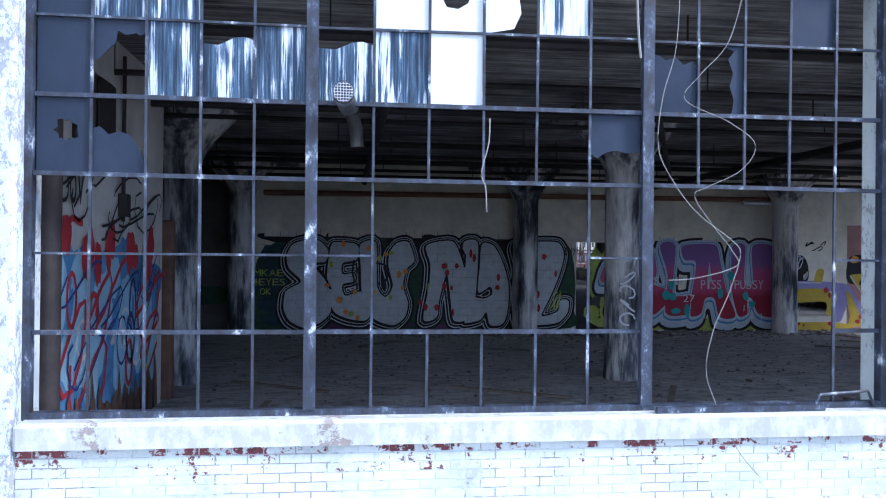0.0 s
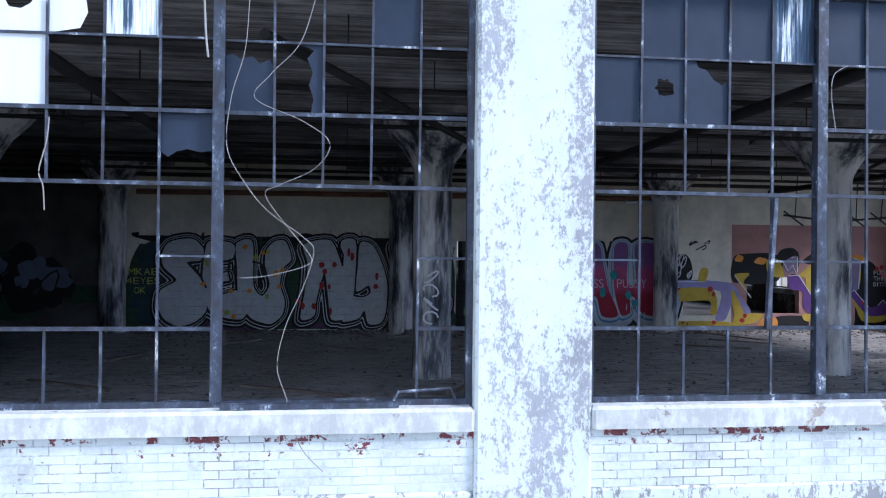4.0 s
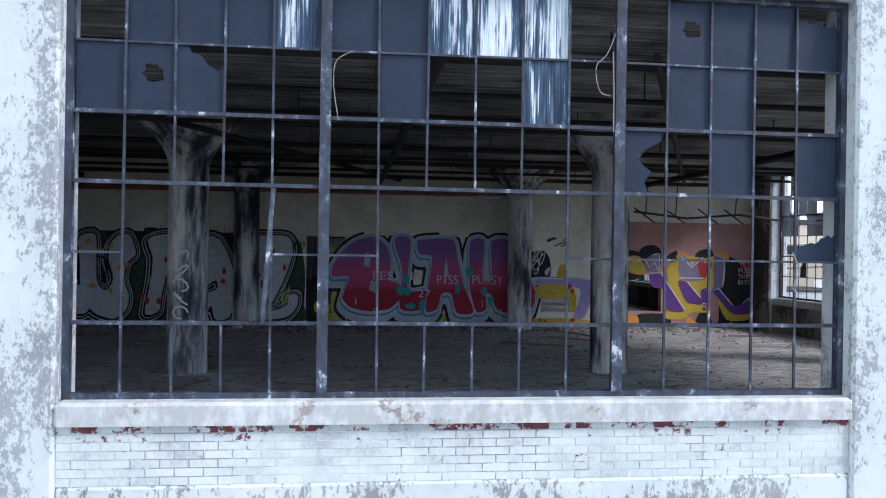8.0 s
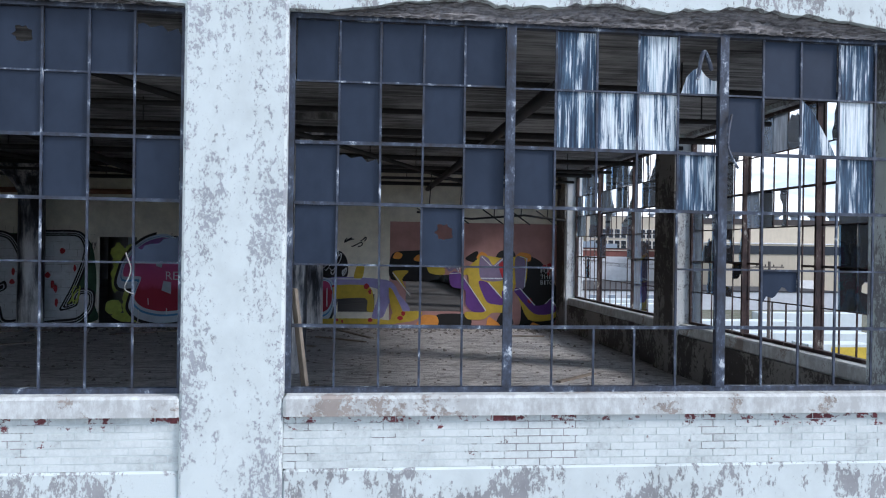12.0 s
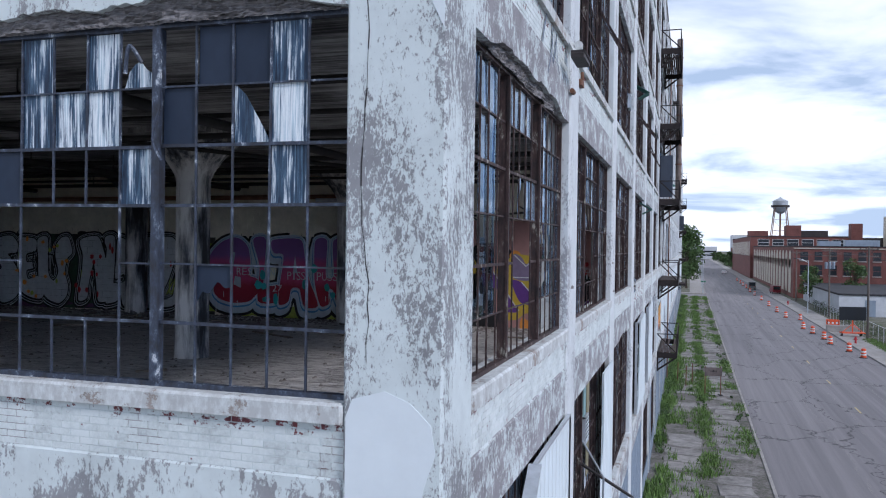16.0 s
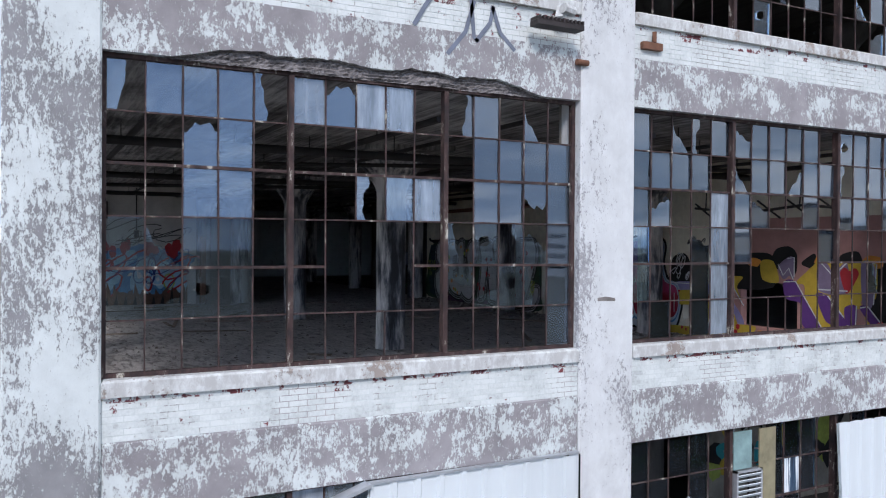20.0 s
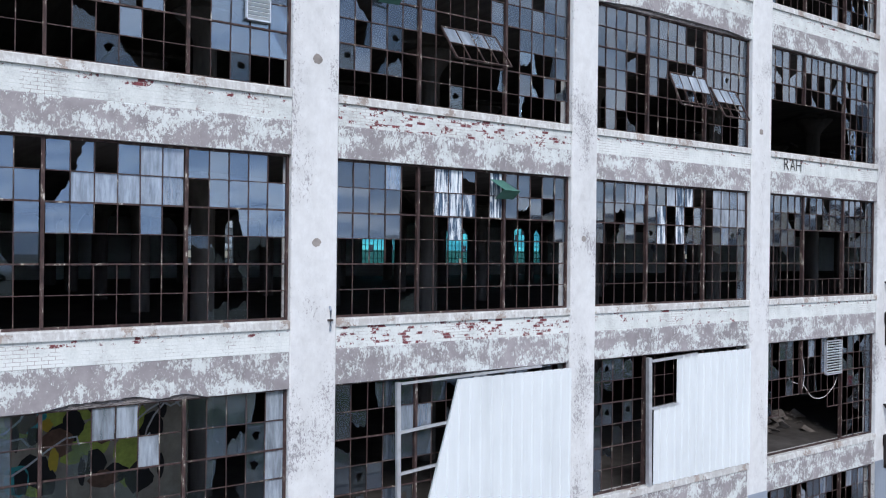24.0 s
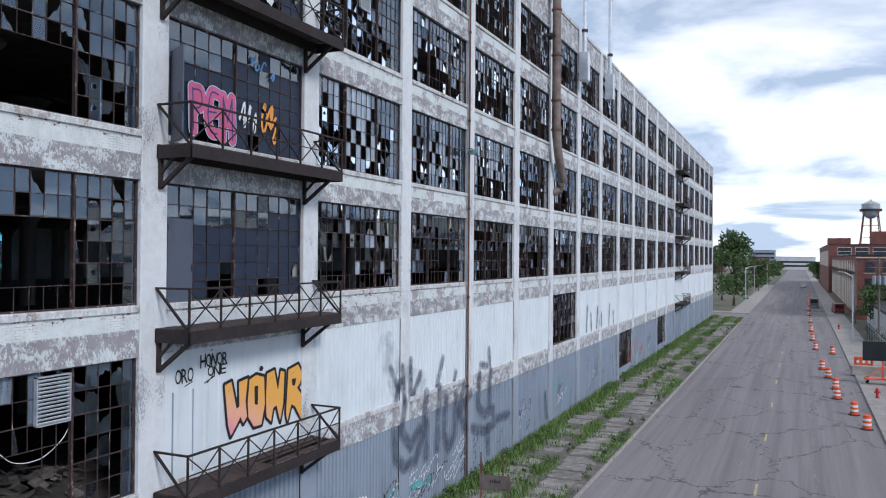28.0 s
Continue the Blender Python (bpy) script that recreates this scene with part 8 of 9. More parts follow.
def hydrant(x, y):
    ob = thing("fire_hydrant", "red fire hydrant on the pavement", "hydrant", pose(x, y, 0.115), "fire hydrants")
    red = P["red"]
    part("barrel", Shape().lathe(0, 0, [(0.17, 0), (0.17, 0.06), (0.12, 0.08), (0.12, 0.55), (0.16, 0.58), (0.16, 0.64), (0.11, 0.76), (0.04, 0.84)], 12), red, ob, smooth=True)
    part("nozzle", Shape().tube([(-0.24, 0, 0.48), (0.24, 0, 0.48)], 0.06, 8), red, ob)


for x, y in ((21.8, 104.2), (22.3, 83.5), (21.7, 175)):
    hydrant(x, y)


def street_lamp(x, y, reach):
    ob = thing("street_lamp", "grey steel street lamp with curved arm", "street lamp", pose(x, y, 0.1), "street lamps")
    part("pole", Shape().tube([(0, 0, 0), (0, 0, 9.6)], [0.11, 0.07], 8), MAT["alu"], ob, smooth=True)
    part("arm", Shape().tube([(0, 0, 9.2), (reach * 0.4, 0, 9.8), (reach, 0, 10.0)], 0.05, 6), MAT["alu"], ob)
    part("head", Shape().slab((reach - 0.1, -0.16, 9.92), (reach + 0.6, 0.16, 10.06), 0.04), MAT["iron"], ob)


for x, y, r in ((5.2, 211, 2.2), (5.3, 244, 2.2), (22.5, 152, -2.4), (5.3, 330, 2.2)):
    street_lamp(x, y, r)
sg = thing("street_sign", "small green street sign on a post", "sign", pose(5.4, 209, 0.1))
part("post", Shape().tube([(0, 0, 0), (0, 0, 3.2)], 0.04, 6), MAT["alu"], sg)
part("plate", Shape().slab((-0.7, -0.02, 2.9), (0.5, 0.02, 3.2), 0.005), plain("sign_green", (0.02, 0.2, 0.1), 0.4), sg)


# ---- greenery ----
def leaf_mat(name, color):
    m = Mat(name, rough=0.7)
    m.color(m.ramp(m.nt.nodes.new("ShaderNodeNewGeometry").outputs["Random Per Island"], (0.0, tuple(c * 0.5 for c in color)), (1.0, tuple(c * 1.5 for c in color))))
    return m.m


MAT["leaf"] = leaf_mat("green_leaves", (0.06, 0.11, 0.03))
MAT["leaf_light"] = leaf_mat("vine_leaves", (0.10, 0.17, 0.04))
MAT["grass"] = leaf_mat("grass_blades", (0.115, 0.2, 0.045))
MAT["bark"] = plain("bark", (0.09, 0.07, 0.055), 0.95, var=0.4, scale=4)


def leaves(sh, r, cx, cy, cz, rx, ry, rz, n, size):
    for _ in range(n):
        while True:
            u, v, w = r.uniform(-1, 1), r.uniform(-1, 1), r.uniform(-1, 1)
            q = u * u + v * v + w * w
            if 0.12 < q < 1:
                break
        p = Vector((cx + u * rx, cy + v * ry, cz + w * rz))
        a = Vector((r.uniform(-1, 1), r.uniform(-1, 1), r.uniform(-1, 1))).normalized()
        b = a.cross(Vector((r.uniform(-1, 1), r.uniform(-1, 1), r.uniform(-1, 1)))).normalized()
        s = size * r.uniform(0.6, 1.3)
        sh.add([p - a * s, p + b * s * 0.5, p + a * s, p - b * s * 0.5], [(0, 1, 2, 3)])


def tree(x, y, h, spread, seed, n=3200, size=0.32, z0=0.0):
    r = random.Random(seed)
    ob = thing("tree", "leafy green broadleaf tree", "tree", pose(x, y, z0), "street trees")
    tr = Shape().tube([(0, 0, 0), (0.1, 0.05, h * 0.25), (0, 0, h * 0.55), (0.1, 0, h * 0.85)], [h * 0.022, h * 0.018, h * 0.012, 0.03], 8)
    crown = Shape()
    lobes = 16
    for k in range(lobes):
        a = 2 * math.pi * k / lobes * 2.4
        q, z = spread * r.uniform(0.25, 0.8), h * r.uniform(0.2, 0.9)
        if z > h * 0.7:
            q *= 0.55
        p = (q * math.cos(a), q * math.sin(a), z)
        tr.tube([(0.03, 0, z * 0.6), (p[0] * 0.5, p[1] * 0.5, z * 0.85), p], [h * 0.008, h * 0.005, 0.02], 5)
        leaves(crown, r, *p, spread * 0.4, spread * 0.4, h * 0.13, n // lobes, size)
    part("trunk", tr, MAT["bark"], ob, smooth=True)
    part("crown", crown, MAT["leaf"], ob)


tree(1.0, 236, 20, 6.2, 1, 4200, 0.42)
tree(8.0 - 12, 262, 16, 6, 2)
tree(2.5, 330, 12, 4.5, 3, 1500, 0.4)
tree(29.5, 196, 8.5, 3.2, 4, 1800, 0.25)
tree(37.0, 190, 10, 3.4, 5, 1800, 0.28)
tree(26.8, 183, 7.0, 2.6, 6, 1400, 0.22)
for k in range(9):
    tree(-14 - 9 * k + rng.uniform(-2, 2), 300 + 22 * k, rng.uniform(9, 14), 5, 20 + k, 1000, 0.5)
for k in range(7):
    tree(rng.uniform(-3, 3), 400 + 70 * k, rng.uniform(8, 12), 4.5, 40 + k, 700, 0.6)
    tree(rng.uniform(24, 27), 470 + 60 * k, rng.uniform(7, 11), 4, 60 + k, 700, 0.6)
# overgrown fence
r = random.Random(77)
sh = Shape()
for k in range(900):
    y = r.uniform(14, 86)
    top = 3.3 + 0.5 * math.sin(y * 0.35) + 0.35 * math.sin(y * 1.1)
    if y > 70:
        top *= 0.75
    leaves(sh, r, 26.0 + r.uniform(-1.2, 1.4), y, r.uniform(0.8, top) if k % 3 else top - 0.2, 0.6, 0.65, 0.42, 50, 0.14)
solo("hedge", sh, MAT["leaf_light"], "vine-covered chain-link fence, a dense green hedge", "hedge", kind="stuff")
stems = Shape()
for k in range(160):
    y, x = r.uniform(14, 84), 25.9 + r.uniform(-0.6, 0.8)
    stems.tube([(x, y, 0), (x + r.uniform(-0.3, 0.3), y + r.uniform(-0.4, 0.4), 1.0), (x + r.uniform(-0.6, 0.6), y + r.uniform(-0.6, 0.6), 2.4)], [0.04, 0.03, 0.012], 5)
solo("hedge_stems", stems, MAT["bark"], "bare brown stems under the hedge", "hedge", kind="stuff")
fen = thing("chain_link_fence", "chain-link fence with steel posts and weeds", "fence")
for k in range(50):
    y = 14 + 3.0 * k
    part("post", Shape().tube([(24.9, y, 0), (24.9, y, 2.2)], 0.03, 6), MAT["alu"], fen)
part("top_rail", Shape().tube([(24.9, 14, 2.2), (24.9, 161, 2.2)], 0.022, 6), MAT["alu"], fen)
wires = Shape()
for k in range(560):
    y = 78 + 0.15 * k
    wires.beam((24.9, y, 0.1), (24.9, y + 1.0, 2.15), 0.004).beam((24.91, y + 1.0, 0.1), (24.91, y, 2.15), 0.004)
part("wire_mesh", wires, MAT["iron"], fen, kind="stuff")
weeds = Shape()
for k in range(90):
    y = r.uniform(80, 165)
    leaves(weeds, r, 25.2 + r.uniform(-0.4, 1.8), y, r.uniform(0.3, 1.6), 0.6, 0.7, 0.5, 26, 0.10)
solo("weeds", weeds, MAT["leaf"], "weeds climbing the fence", "weeds", kind="stuff")
verge_grass = Shape()


def blades(sh, r, x, y, z, n, h, spread):
    for _ in range(n):
        px, py, a = x + r.gauss(0, spread), y + r.gauss(0, spread), r.uniform(0, 6.3)
        hh, w = h * r.uniform(0.5, 1.3), 0.012 + h * 0.05
        dx, dy = math.cos(a) * hh * 0.5, math.sin(a) * hh * 0.5
        sh.add([(px - math.sin(a) * w, py + math.cos(a) * w, z), (px + math.sin(a) * w, py - math.cos(a) * w, z), (px + dx, py + dy, z + hh)], [(0, 1, 2)])


for k in range(15000):
    y = r.uniform(-6, 195)
    q = r.random()
    x = abs(r.gauss(0, 0.55)) + 0.05 if q < 0.28 else r.gauss(3.0, 0.3) if q < 0.5 else r.gauss(5.4, 0.25) if q < 0.6 else r.uniform(0.3, 5.7)
    if q > 0.82:
        y = -2.87 + 1.75 * r.randrange(0, 112) + r.gauss(0, 0.12)
    if noise.noise((x * 0.4, y * 0.2, 1.5)) + 0.5 * noise.noise((x * 1.3, y * 0.7, 4.5)) < (0.12 if q > 0.5 else -0.1 if q > 0.28 else -0.25):
        continue
    if not 0.02 < x < 5.78:
        continue
    blades(verge_grass, r, x, y, 0.08, 8, 0.24 if q > 0.3 else 0.42, 0.16)
wall_weeds = Shape()
for k in range(620):  # leafy weeds crowding the wall's foot and the joints
    y = r.uniform(40, 190)
    q = r.random()
    x = 0.25 + abs(r.gauss(0, 0.22)) if q < 0.6 else r.gauss(3.0, 0.35) if q < 0.85 else r.gauss(5.3, 0.2)
    if noise.noise((x * 0.5, y * 0.3, 7.5)) < -0.05:
        continue
    big = r.uniform(0.12, 0.34) * (1.2 if q < 0.6 else 0.7)
    leaves(wall_weeds, r, x, y, 0.08 + big * 0.8, big, big * 1.2, big, 34, 0.075)
solo("wall_weeds", wall_weeds, MAT["leaf"], "leafy green weeds at the foot of the wall", "weeds", kind="stuff")
solo("verge_grass", verge_grass, MAT["grass"], "rough grass and weeds growing through the broken pavement", "grass", kind="stuff")
rg = Shape()
for k in range(2600):
    y = r.uniform(10, 110)
    blades(rg, r, r.uniform(23.6, 25.2), y, 0.1, 7, 0.22, 0.2)
solo("roadside_grass", rg, MAT["grass"], "grass strip behind the pavement", "grass", kind="stuff")
slab_mes = []
for q in range(6):  # broken outlines
    pts = [(-0.5, -0.5), (0.0, -0.5), (0.5, -0.5), (0.5, 0.0), (0.5, 0.5), (0.0, 0.5), (-0.5, 0.5), (-0.5, 0.0)]
    pts = [(u * r.uniform(0.78, 1.0), w * r.uniform(0.78, 1.0)) for u, w in pts]
    slab_mes.append(Shape().plate(pts[::-1], -0.06, lambda u, d, w: (u, w, d)).mesh("paving_slab", MAT["old_paving"]))
paving = thing("broken_paving", "broken concrete paving slabs sunk in grass", "paving", kind="structure")
for k in range(112):
    for x, w in ((1.75, 1.9), (4.3, 1.7)):
        if r.random() < 0.25:
            continue
        placed("paving_slab", r.choice(slab_mes), paving, (x + r.uniform(-0.15, 0.15), -2 + 1.75 * k + r.uniform(-0.12, 0.12), 0.10 + r.uniform(-0.015, 0.02)), (w * r.uniform(0.95, 1.25) * r.choice((-1, 1)), 1.75 * r.uniform(0.9, 1.08), 1), (r.uniform(-1.5, 1.5), r.uniform(-1.2, 1.2), r.uniform(-6, 6)))
for x, y in ((1.7, 64.3), (1.0, 66.0), (2.2, 66.0)):
    ps = thing("steel_post", "rusty steel post standing in the grass", "post", pose(x, y, 0.05), "rusty posts")
    part("post_body", Shape().tube([(0, 0, 0), (0.02, 0, 1.7)], 0.04, 8), MAT["rust"], ps)
    part("cap", Shape().lathe(0.02, 0, [(0.05, 1.68), (0.03, 1.75)], 8), MAT["rust"], ps)


# ---- buildings across the street ----
def house(name, label, x0, y0, x1, y1, z1, wall_mat, roof_mat, parapet=0.6):
    ob = thing(name, label, "building")
    part("wall", Shape().box((x0, y0, 0), (x1, y1, z1)), wall_mat, ob)
    part("roof", Shape().slab((x0 - 0.15, y0 - 0.15, z1), (x1 + 0.15, y1 + 0.15, z1 + parapet * 0.4), 0.03), roof_mat, ob)
    return ob


def openings(ob, axis, at, a0, a1, n, z0, z1, w, pane_mat, frame_mat, out=-1):
    """A row of windows with frame, sill and pane on one wall."""
    for k in range(n):
        c = a0 + (a1 - a0) * (k + 0.5) / n
        spot = (lambda u, d, z: (u, at + out * d, z)) if axis == "y" else (lambda u, d, z: (at + out * d, u, z))
        fr = Shape().plate([(c - w / 2 - 0.1, z0 - 0.1), (c + w / 2 + 0.1, z0 - 0.1), (c + w / 2 + 0.1, z1 + 0.1), (c - w / 2 - 0.1, z1 + 0.1)], 0.04, spot)
        win = part("window", fr, frame_mat, ob)
        half = (z0 + z1) / 2
        part('sill', Shape().plate([(c - w / 2 - 0.15, z0 - 0.12), (c + w / 2 + 0.15, z0 - 0.12), (c + w / 2 + 0.15, z0 + 0.1), (c - w / 2 - 0.15, z0 + 0.1)], 0.14, spot), MAT['concrete'], win)
        for lo, hi in ((z0 + 0.15, half - 0.05), (half + 0.05, z1)):
            part("pane", Shape().plate([(c - w / 2, lo), (c + w / 2, lo), (c + w / 2, hi), (c - w / 2, hi)], 0.06, spot), pane_mat, win)


MAT["dark_pane"] = plain("dark_window", (0.02, 0.024, 0.03), 0.15, var=0.3)
MAT["roof_black"] = plain("black_roofing", (0.035, 0.035, 0.04), 0.9, var=0.4, scale=1)
MAT["white_wall"] = plain("white_block_wall", (0.55, 0.57, 0.6), 0.85, var=0.15, scale=1)
MAT["tan"] = metal_paint("tan_siding", (0.50, 0.44, 0.34), stain=0.15)
MAT["cream_panel"] = plain("cream_panel", (0.55, 0.5, 0.42), 0.8, var=0.12, scale=1)
red = house("brick_warehouse", "long two-storey red brick warehouse with cream bays", 25.8, 202, 120, 330, 12.4, MAT["brick_red"], MAT["roof_black"])
openings(red, "y", 202, 26.5, 48.5, 7, 5.5, 8.0, 1.7, MAT["dark_pane"], MAT["brick_red"])
openings(red, "y", 202, 26.5, 48.5, 7, 9.0, 11.2, 1.7, MAT["dark_pane"], MAT["brick_red"])
part("band", Shape().box((25.7, 201.8, 11.9), (120, 201.99, 12.15)), MAT["cream_panel"], red)
for k in range(16):
    part("cream_bay", Shape().box((25.7, 207 + 7.6 * k, 1.0), (25.79, 211.6 + 7.6 * k, 9.2)), MAT["cream_panel"], red)
    part("arch", Shape().tube([(25.7, 209.3 + 7.6 * k, 9.2), (25.79, 209.3 + 7.6 * k, 9.2)], 2.25, 18), MAT["cream_panel"], red)
part("white_wall", Shape().box((50.2, 201.2, 0), (120, 201.9, 10.3)), MAT["white_wall"], red)
red2 = house("brick_works", "taller red brick works with strip windows", 24.8, 332, 60, 470, 16.5, MAT["brick_red"], MAT["roof_black"])
openings(red2, "y", 332, 27, 59, 6, 13.0, 15.5, 4.0, MAT["dark_pane"], MAT["cone_w"])
openings(red2, "x", 24.8, 335, 468, 18, 9.0, 14.5, 4.0, MAT["cream_panel"], MAT["cone_w"])
for lo, hi in (((24.9, 340, 16.6), (32, 352, 19.0)), ((38.5, 338, 16.6), (44, 346, 21.2)), ((62, 338, 0), (66, 344, 22))):
    part("penthouse", Shape().box(lo, hi), MAT["brick_red"], red2)
part("roof_plant", Shape().box((44, 340, 16.6), (54, 350, 19.2)).box((66, 338, 0), (80, 350, 16.5)), MAT["iron"], red2)
roofs = thing("roof_units", "grey air-handling units on the warehouse roof", "roof plant")
for x, y, w, h in ((52, 210, 9, 1.8), (33, 214, 5, 1.2), (40, 220, 8, 1.6), (62, 212, 6, 1.2)):
    part("unit", Shape().slab((x, y, 12.66), (x + w, y + 3, 12.66 + h), 0.05), MAT["siding_grey"], roofs)
low = house("white_workshop", "low white workshop with a flat black roof", 27.3, 150, 95, 196, 3.7, MAT["white_wall"], MAT["roof_black"], 0.8)
openings(low, "y", 150, 36, 60, 6, 1.2, 2.9, 1.8, MAT["siding_grey"], MAT["cone_w"])
part("door", Shape().box((31.5, 149.94, 0), (33.2, 149.99, 2.9)), MAT["siding_grey"], low)
tan = house("tan_factory", "tall tan factory with strip windows and roof fans", 85.0, 300, 170, 360, 25.5, MAT["tan"], MAT["iron"])
openings(tan, "y", 300, 86, 120, 13, 17.0, 20.5, 2.0, MAT["dark_pane"], MAT["cone_w"])
openings(tan, "y", 300, 86, 120, 13, 12.5, 16.0, 2.0, MAT["dark_pane"], MAT["cone_w"])
part("annex", Shape().box((71.5, 302, 0), (84.95, 330, 24.4)), MAT["tan"], tan)
tan2 = house("tan_shed", "tan ribbed factory shed with loading door and roof fans", 78, 170, 190, 198, 14.0, MAT["tan"], MAT["cone_w"])
part("upper_storey", Shape().box((78, 180, 14.3), (190, 198, 18.8)), MAT["tan"], tan2)
part("roof_edge", Shape().box((78, 179.8, 18.8), (190, 198, 20.2)), MAT["iron"], tan2)
part("clerestory", Shape().box((78, 169.8, 11.6), (190, 169.98, 13.6)), MAT["dark_pane"], tan2)
part("loading_door", Shape().box((97, 169.85, 0), (103, 169.98, 5.6)), MAT["cone_w"], tan2)
part("brick_base", Shape().box((78, 169.8, 0), (95, 169.98, 3.0)), MAT["brick_red"], tan2)
part("red_door", Shape().box((86.5, 169.7, 0), (87.8, 169.79, 3.0)), P["red"], tan2)
fan0 = thing("roof_fan", "grey mushroom roof fan", "roof fan", pose(84, 184, 20.2), "roof fans")
part("curb", Shape().lathe(0, 0, [(0.9, 0), (0.9, 0.8)], 12), MAT["siding_grey"], fan0)
part("cowl", Shape().lathe(0, 0, [(1.0, 0.8), (1.7, 1.3), (1.7, 1.7), (0.9, 2.0)], 14), MAT["alu"], fan0, smooth=True)
for k in range(1, 7):
    copy_thing(fan0, pose(84 + 5.2 * k, 184, 20.2))
for k in range(5):
    copy_thing(fan0, pose(90 + 8.0 * k, 306, 25.7))
# water tower
wt = thing("water_tower", "grey steel water tower on four legs", "water tower", pose(42.4, 400, 16.4))
part("tank", Shape().lathe(0, 0, [(0.3, 11.9), (1.4, 12.2), (2.5, 13.0), (3.2, 14.2), (3.45, 15.5), (3.45, 17.9), (3.55, 17.95), (0.5, 19.4), (0.2, 19.9)], 20), plain("tower_grey", (0.4, 0.43, 0.46), 0.5, var=0.25, scale=1), wt, smooth=True)
for sx, sy in ((1, 1), (1, -1), (-1, 1), (-1, -1)):
    part("leg", Shape().beam((sx * 4.0, sy * 4.0, 0), (sx * 2.5, sy * 2.5, 14.8), 0.3), MAT["rust"], wt)
part("bracing", Shape().beam((-3.6, -3.6, 4), (3.6, -3.6, 4), 0.2).beam((-3.2, -3.2, 9), (3.2, -3.2, 9), 0.2).beam((-3.8, -3.8, 0.5), (3.2, -3.2, 9), 0.1).beam((3.8, -3.8, 0.5), (-3.2, -3.2, 9), 0.1), MAT["rust"], wt)
part("balcony", Shape().lathe(0, 0, [(3.5, 15.0), (4.15, 15.0), (4.15, 15.9), (4.05, 15.9), (4.05, 15.1)], 20), MAT["iron"], wt)
part("riser", Shape().tube([(0, 0, 0), (0, 0, 12.3)], 0.4, 8), MAT["rust"], wt)
part("base", Shape().box((-4.5, -4.5, -0.2), (4.5, 4.5, 1.6)), MAT["brick_red"], wt)


def trailer(x, y, length, rz=0, yellow=False):
    ob = thing("box_trailer", "%s box trailer parked behind the fence" % ("white and yellow" if yellow else "white"), "trailer", pose(x, y, 0, 0, 0, rz), "parked trailers")
    part("body", Shape().slab((0, 0, 1.1), (length, 2.6, 3.95), 0.03), MAT["siding"], ob)
    if yellow:
        part("end_panel", Shape().box((length * 0.35, -0.02, 1.3), (length * 0.95, -0.004, 3.7)), P["yellow"], ob)
    part("door_frame", Shape().box((-0.03, 0, 1.1), (-0.004, 0.12, 3.95)).box((-0.03, 2.48, 1.1), (-0.004, 2.6, 3.95)), MAT["siding_grey"], ob)
    part("chassis", Shape().box((0.3, 0.5, 0.8), (length - 0.3, 2.1, 1.1)), MAT["iron"], ob)
    for wx in (length - 2.0, length - 3.2, 1.0):
        for wy in (0.05, 2.2):
            w = part("wheel", Shape().tube([(wx, wy, 0.5), (wx, wy + 0.35, 0.5)], 0.5, 14), MAT["rubber"], ob)
            part("rim", Shape().tube([(wx, wy - 0.01, 0.5), (wx, wy + 0.36, 0.5)], 0.26, 10), MAT["alu"], w)


trailer(31, 118, 13)
trailer(31.6, 107, 9)
trailer(31.0, 67, 14)
trailer(30.5, 80, 14)
trailer(33.0, 58, 6, 0, True)
trailer(47, 92, 14)


def vehicle(name, label, x, y, rz, body_mat, high):
    ob = thing(name, label, "vehicle", pose(x, y, 0.01, 0, 0, rz))
    prof = [(-2.6, 0.45), (2.6, 0.45), (2.6, 1.1), (1.5, 1.2), (0.9, high), (-2.5, high), (-2.6, 1.1)]
    part("body", Shape().plate(prof, 1.9, lambda u, d, w: (d - 0.95, u, w)), body_mat, ob)
    part("windscreen", Shape().plate([(1.42, 1.22), (0.95, high - 0.1), (0.93, high - 0.1), (1.4, 1.22)], 1.6, lambda u, d, w: (d - 0.8, u + 0.03, w)), MAT["dark_pane"], ob)
    part("rear_window", Shape().box((-0.75, -2.64, 1.2), (0.75, -2.605, high - 0.2)), MAT["dark_pane"], ob)
    for wx in (-0.95, 0.72):
        for wy in (-1.6, 1.6):
            w = part("wheel", Shape().tube([(wx, wy, 0.36), (wx + 0.23, wy, 0.36)], 0.36, 14), MAT["rubber"], ob)
            part("rim", Shape().tube([(wx - 0.01, wy, 0.36), (wx + 0.24, wy, 0.36)], 0.2, 10), MAT["alu"], w)
    for wx in (-0.7, 0.7):
        part("tail_light", Shape().box((wx - 0.12, -2.63, 0.95), (wx + 0.12, -2.605, 1.1)), P["red"], ob)


vehicle("van", "dark red van parked on the pavement", 23.3, 219, 5, plain("dark_red_paint", (0.2, 0.02, 0.03), 0.3), 2.2)
vehicle("trailer_van", "grey utility truck parked by the kerb", 18.9, 238, 0, plain("grey_green_paint", (0.14, 0.15, 0.14), 0.4), 2.3)
vehicle("white_car", "white car far down the street", 17.0, 380, 0, MAT["cone_w"], 1.5)
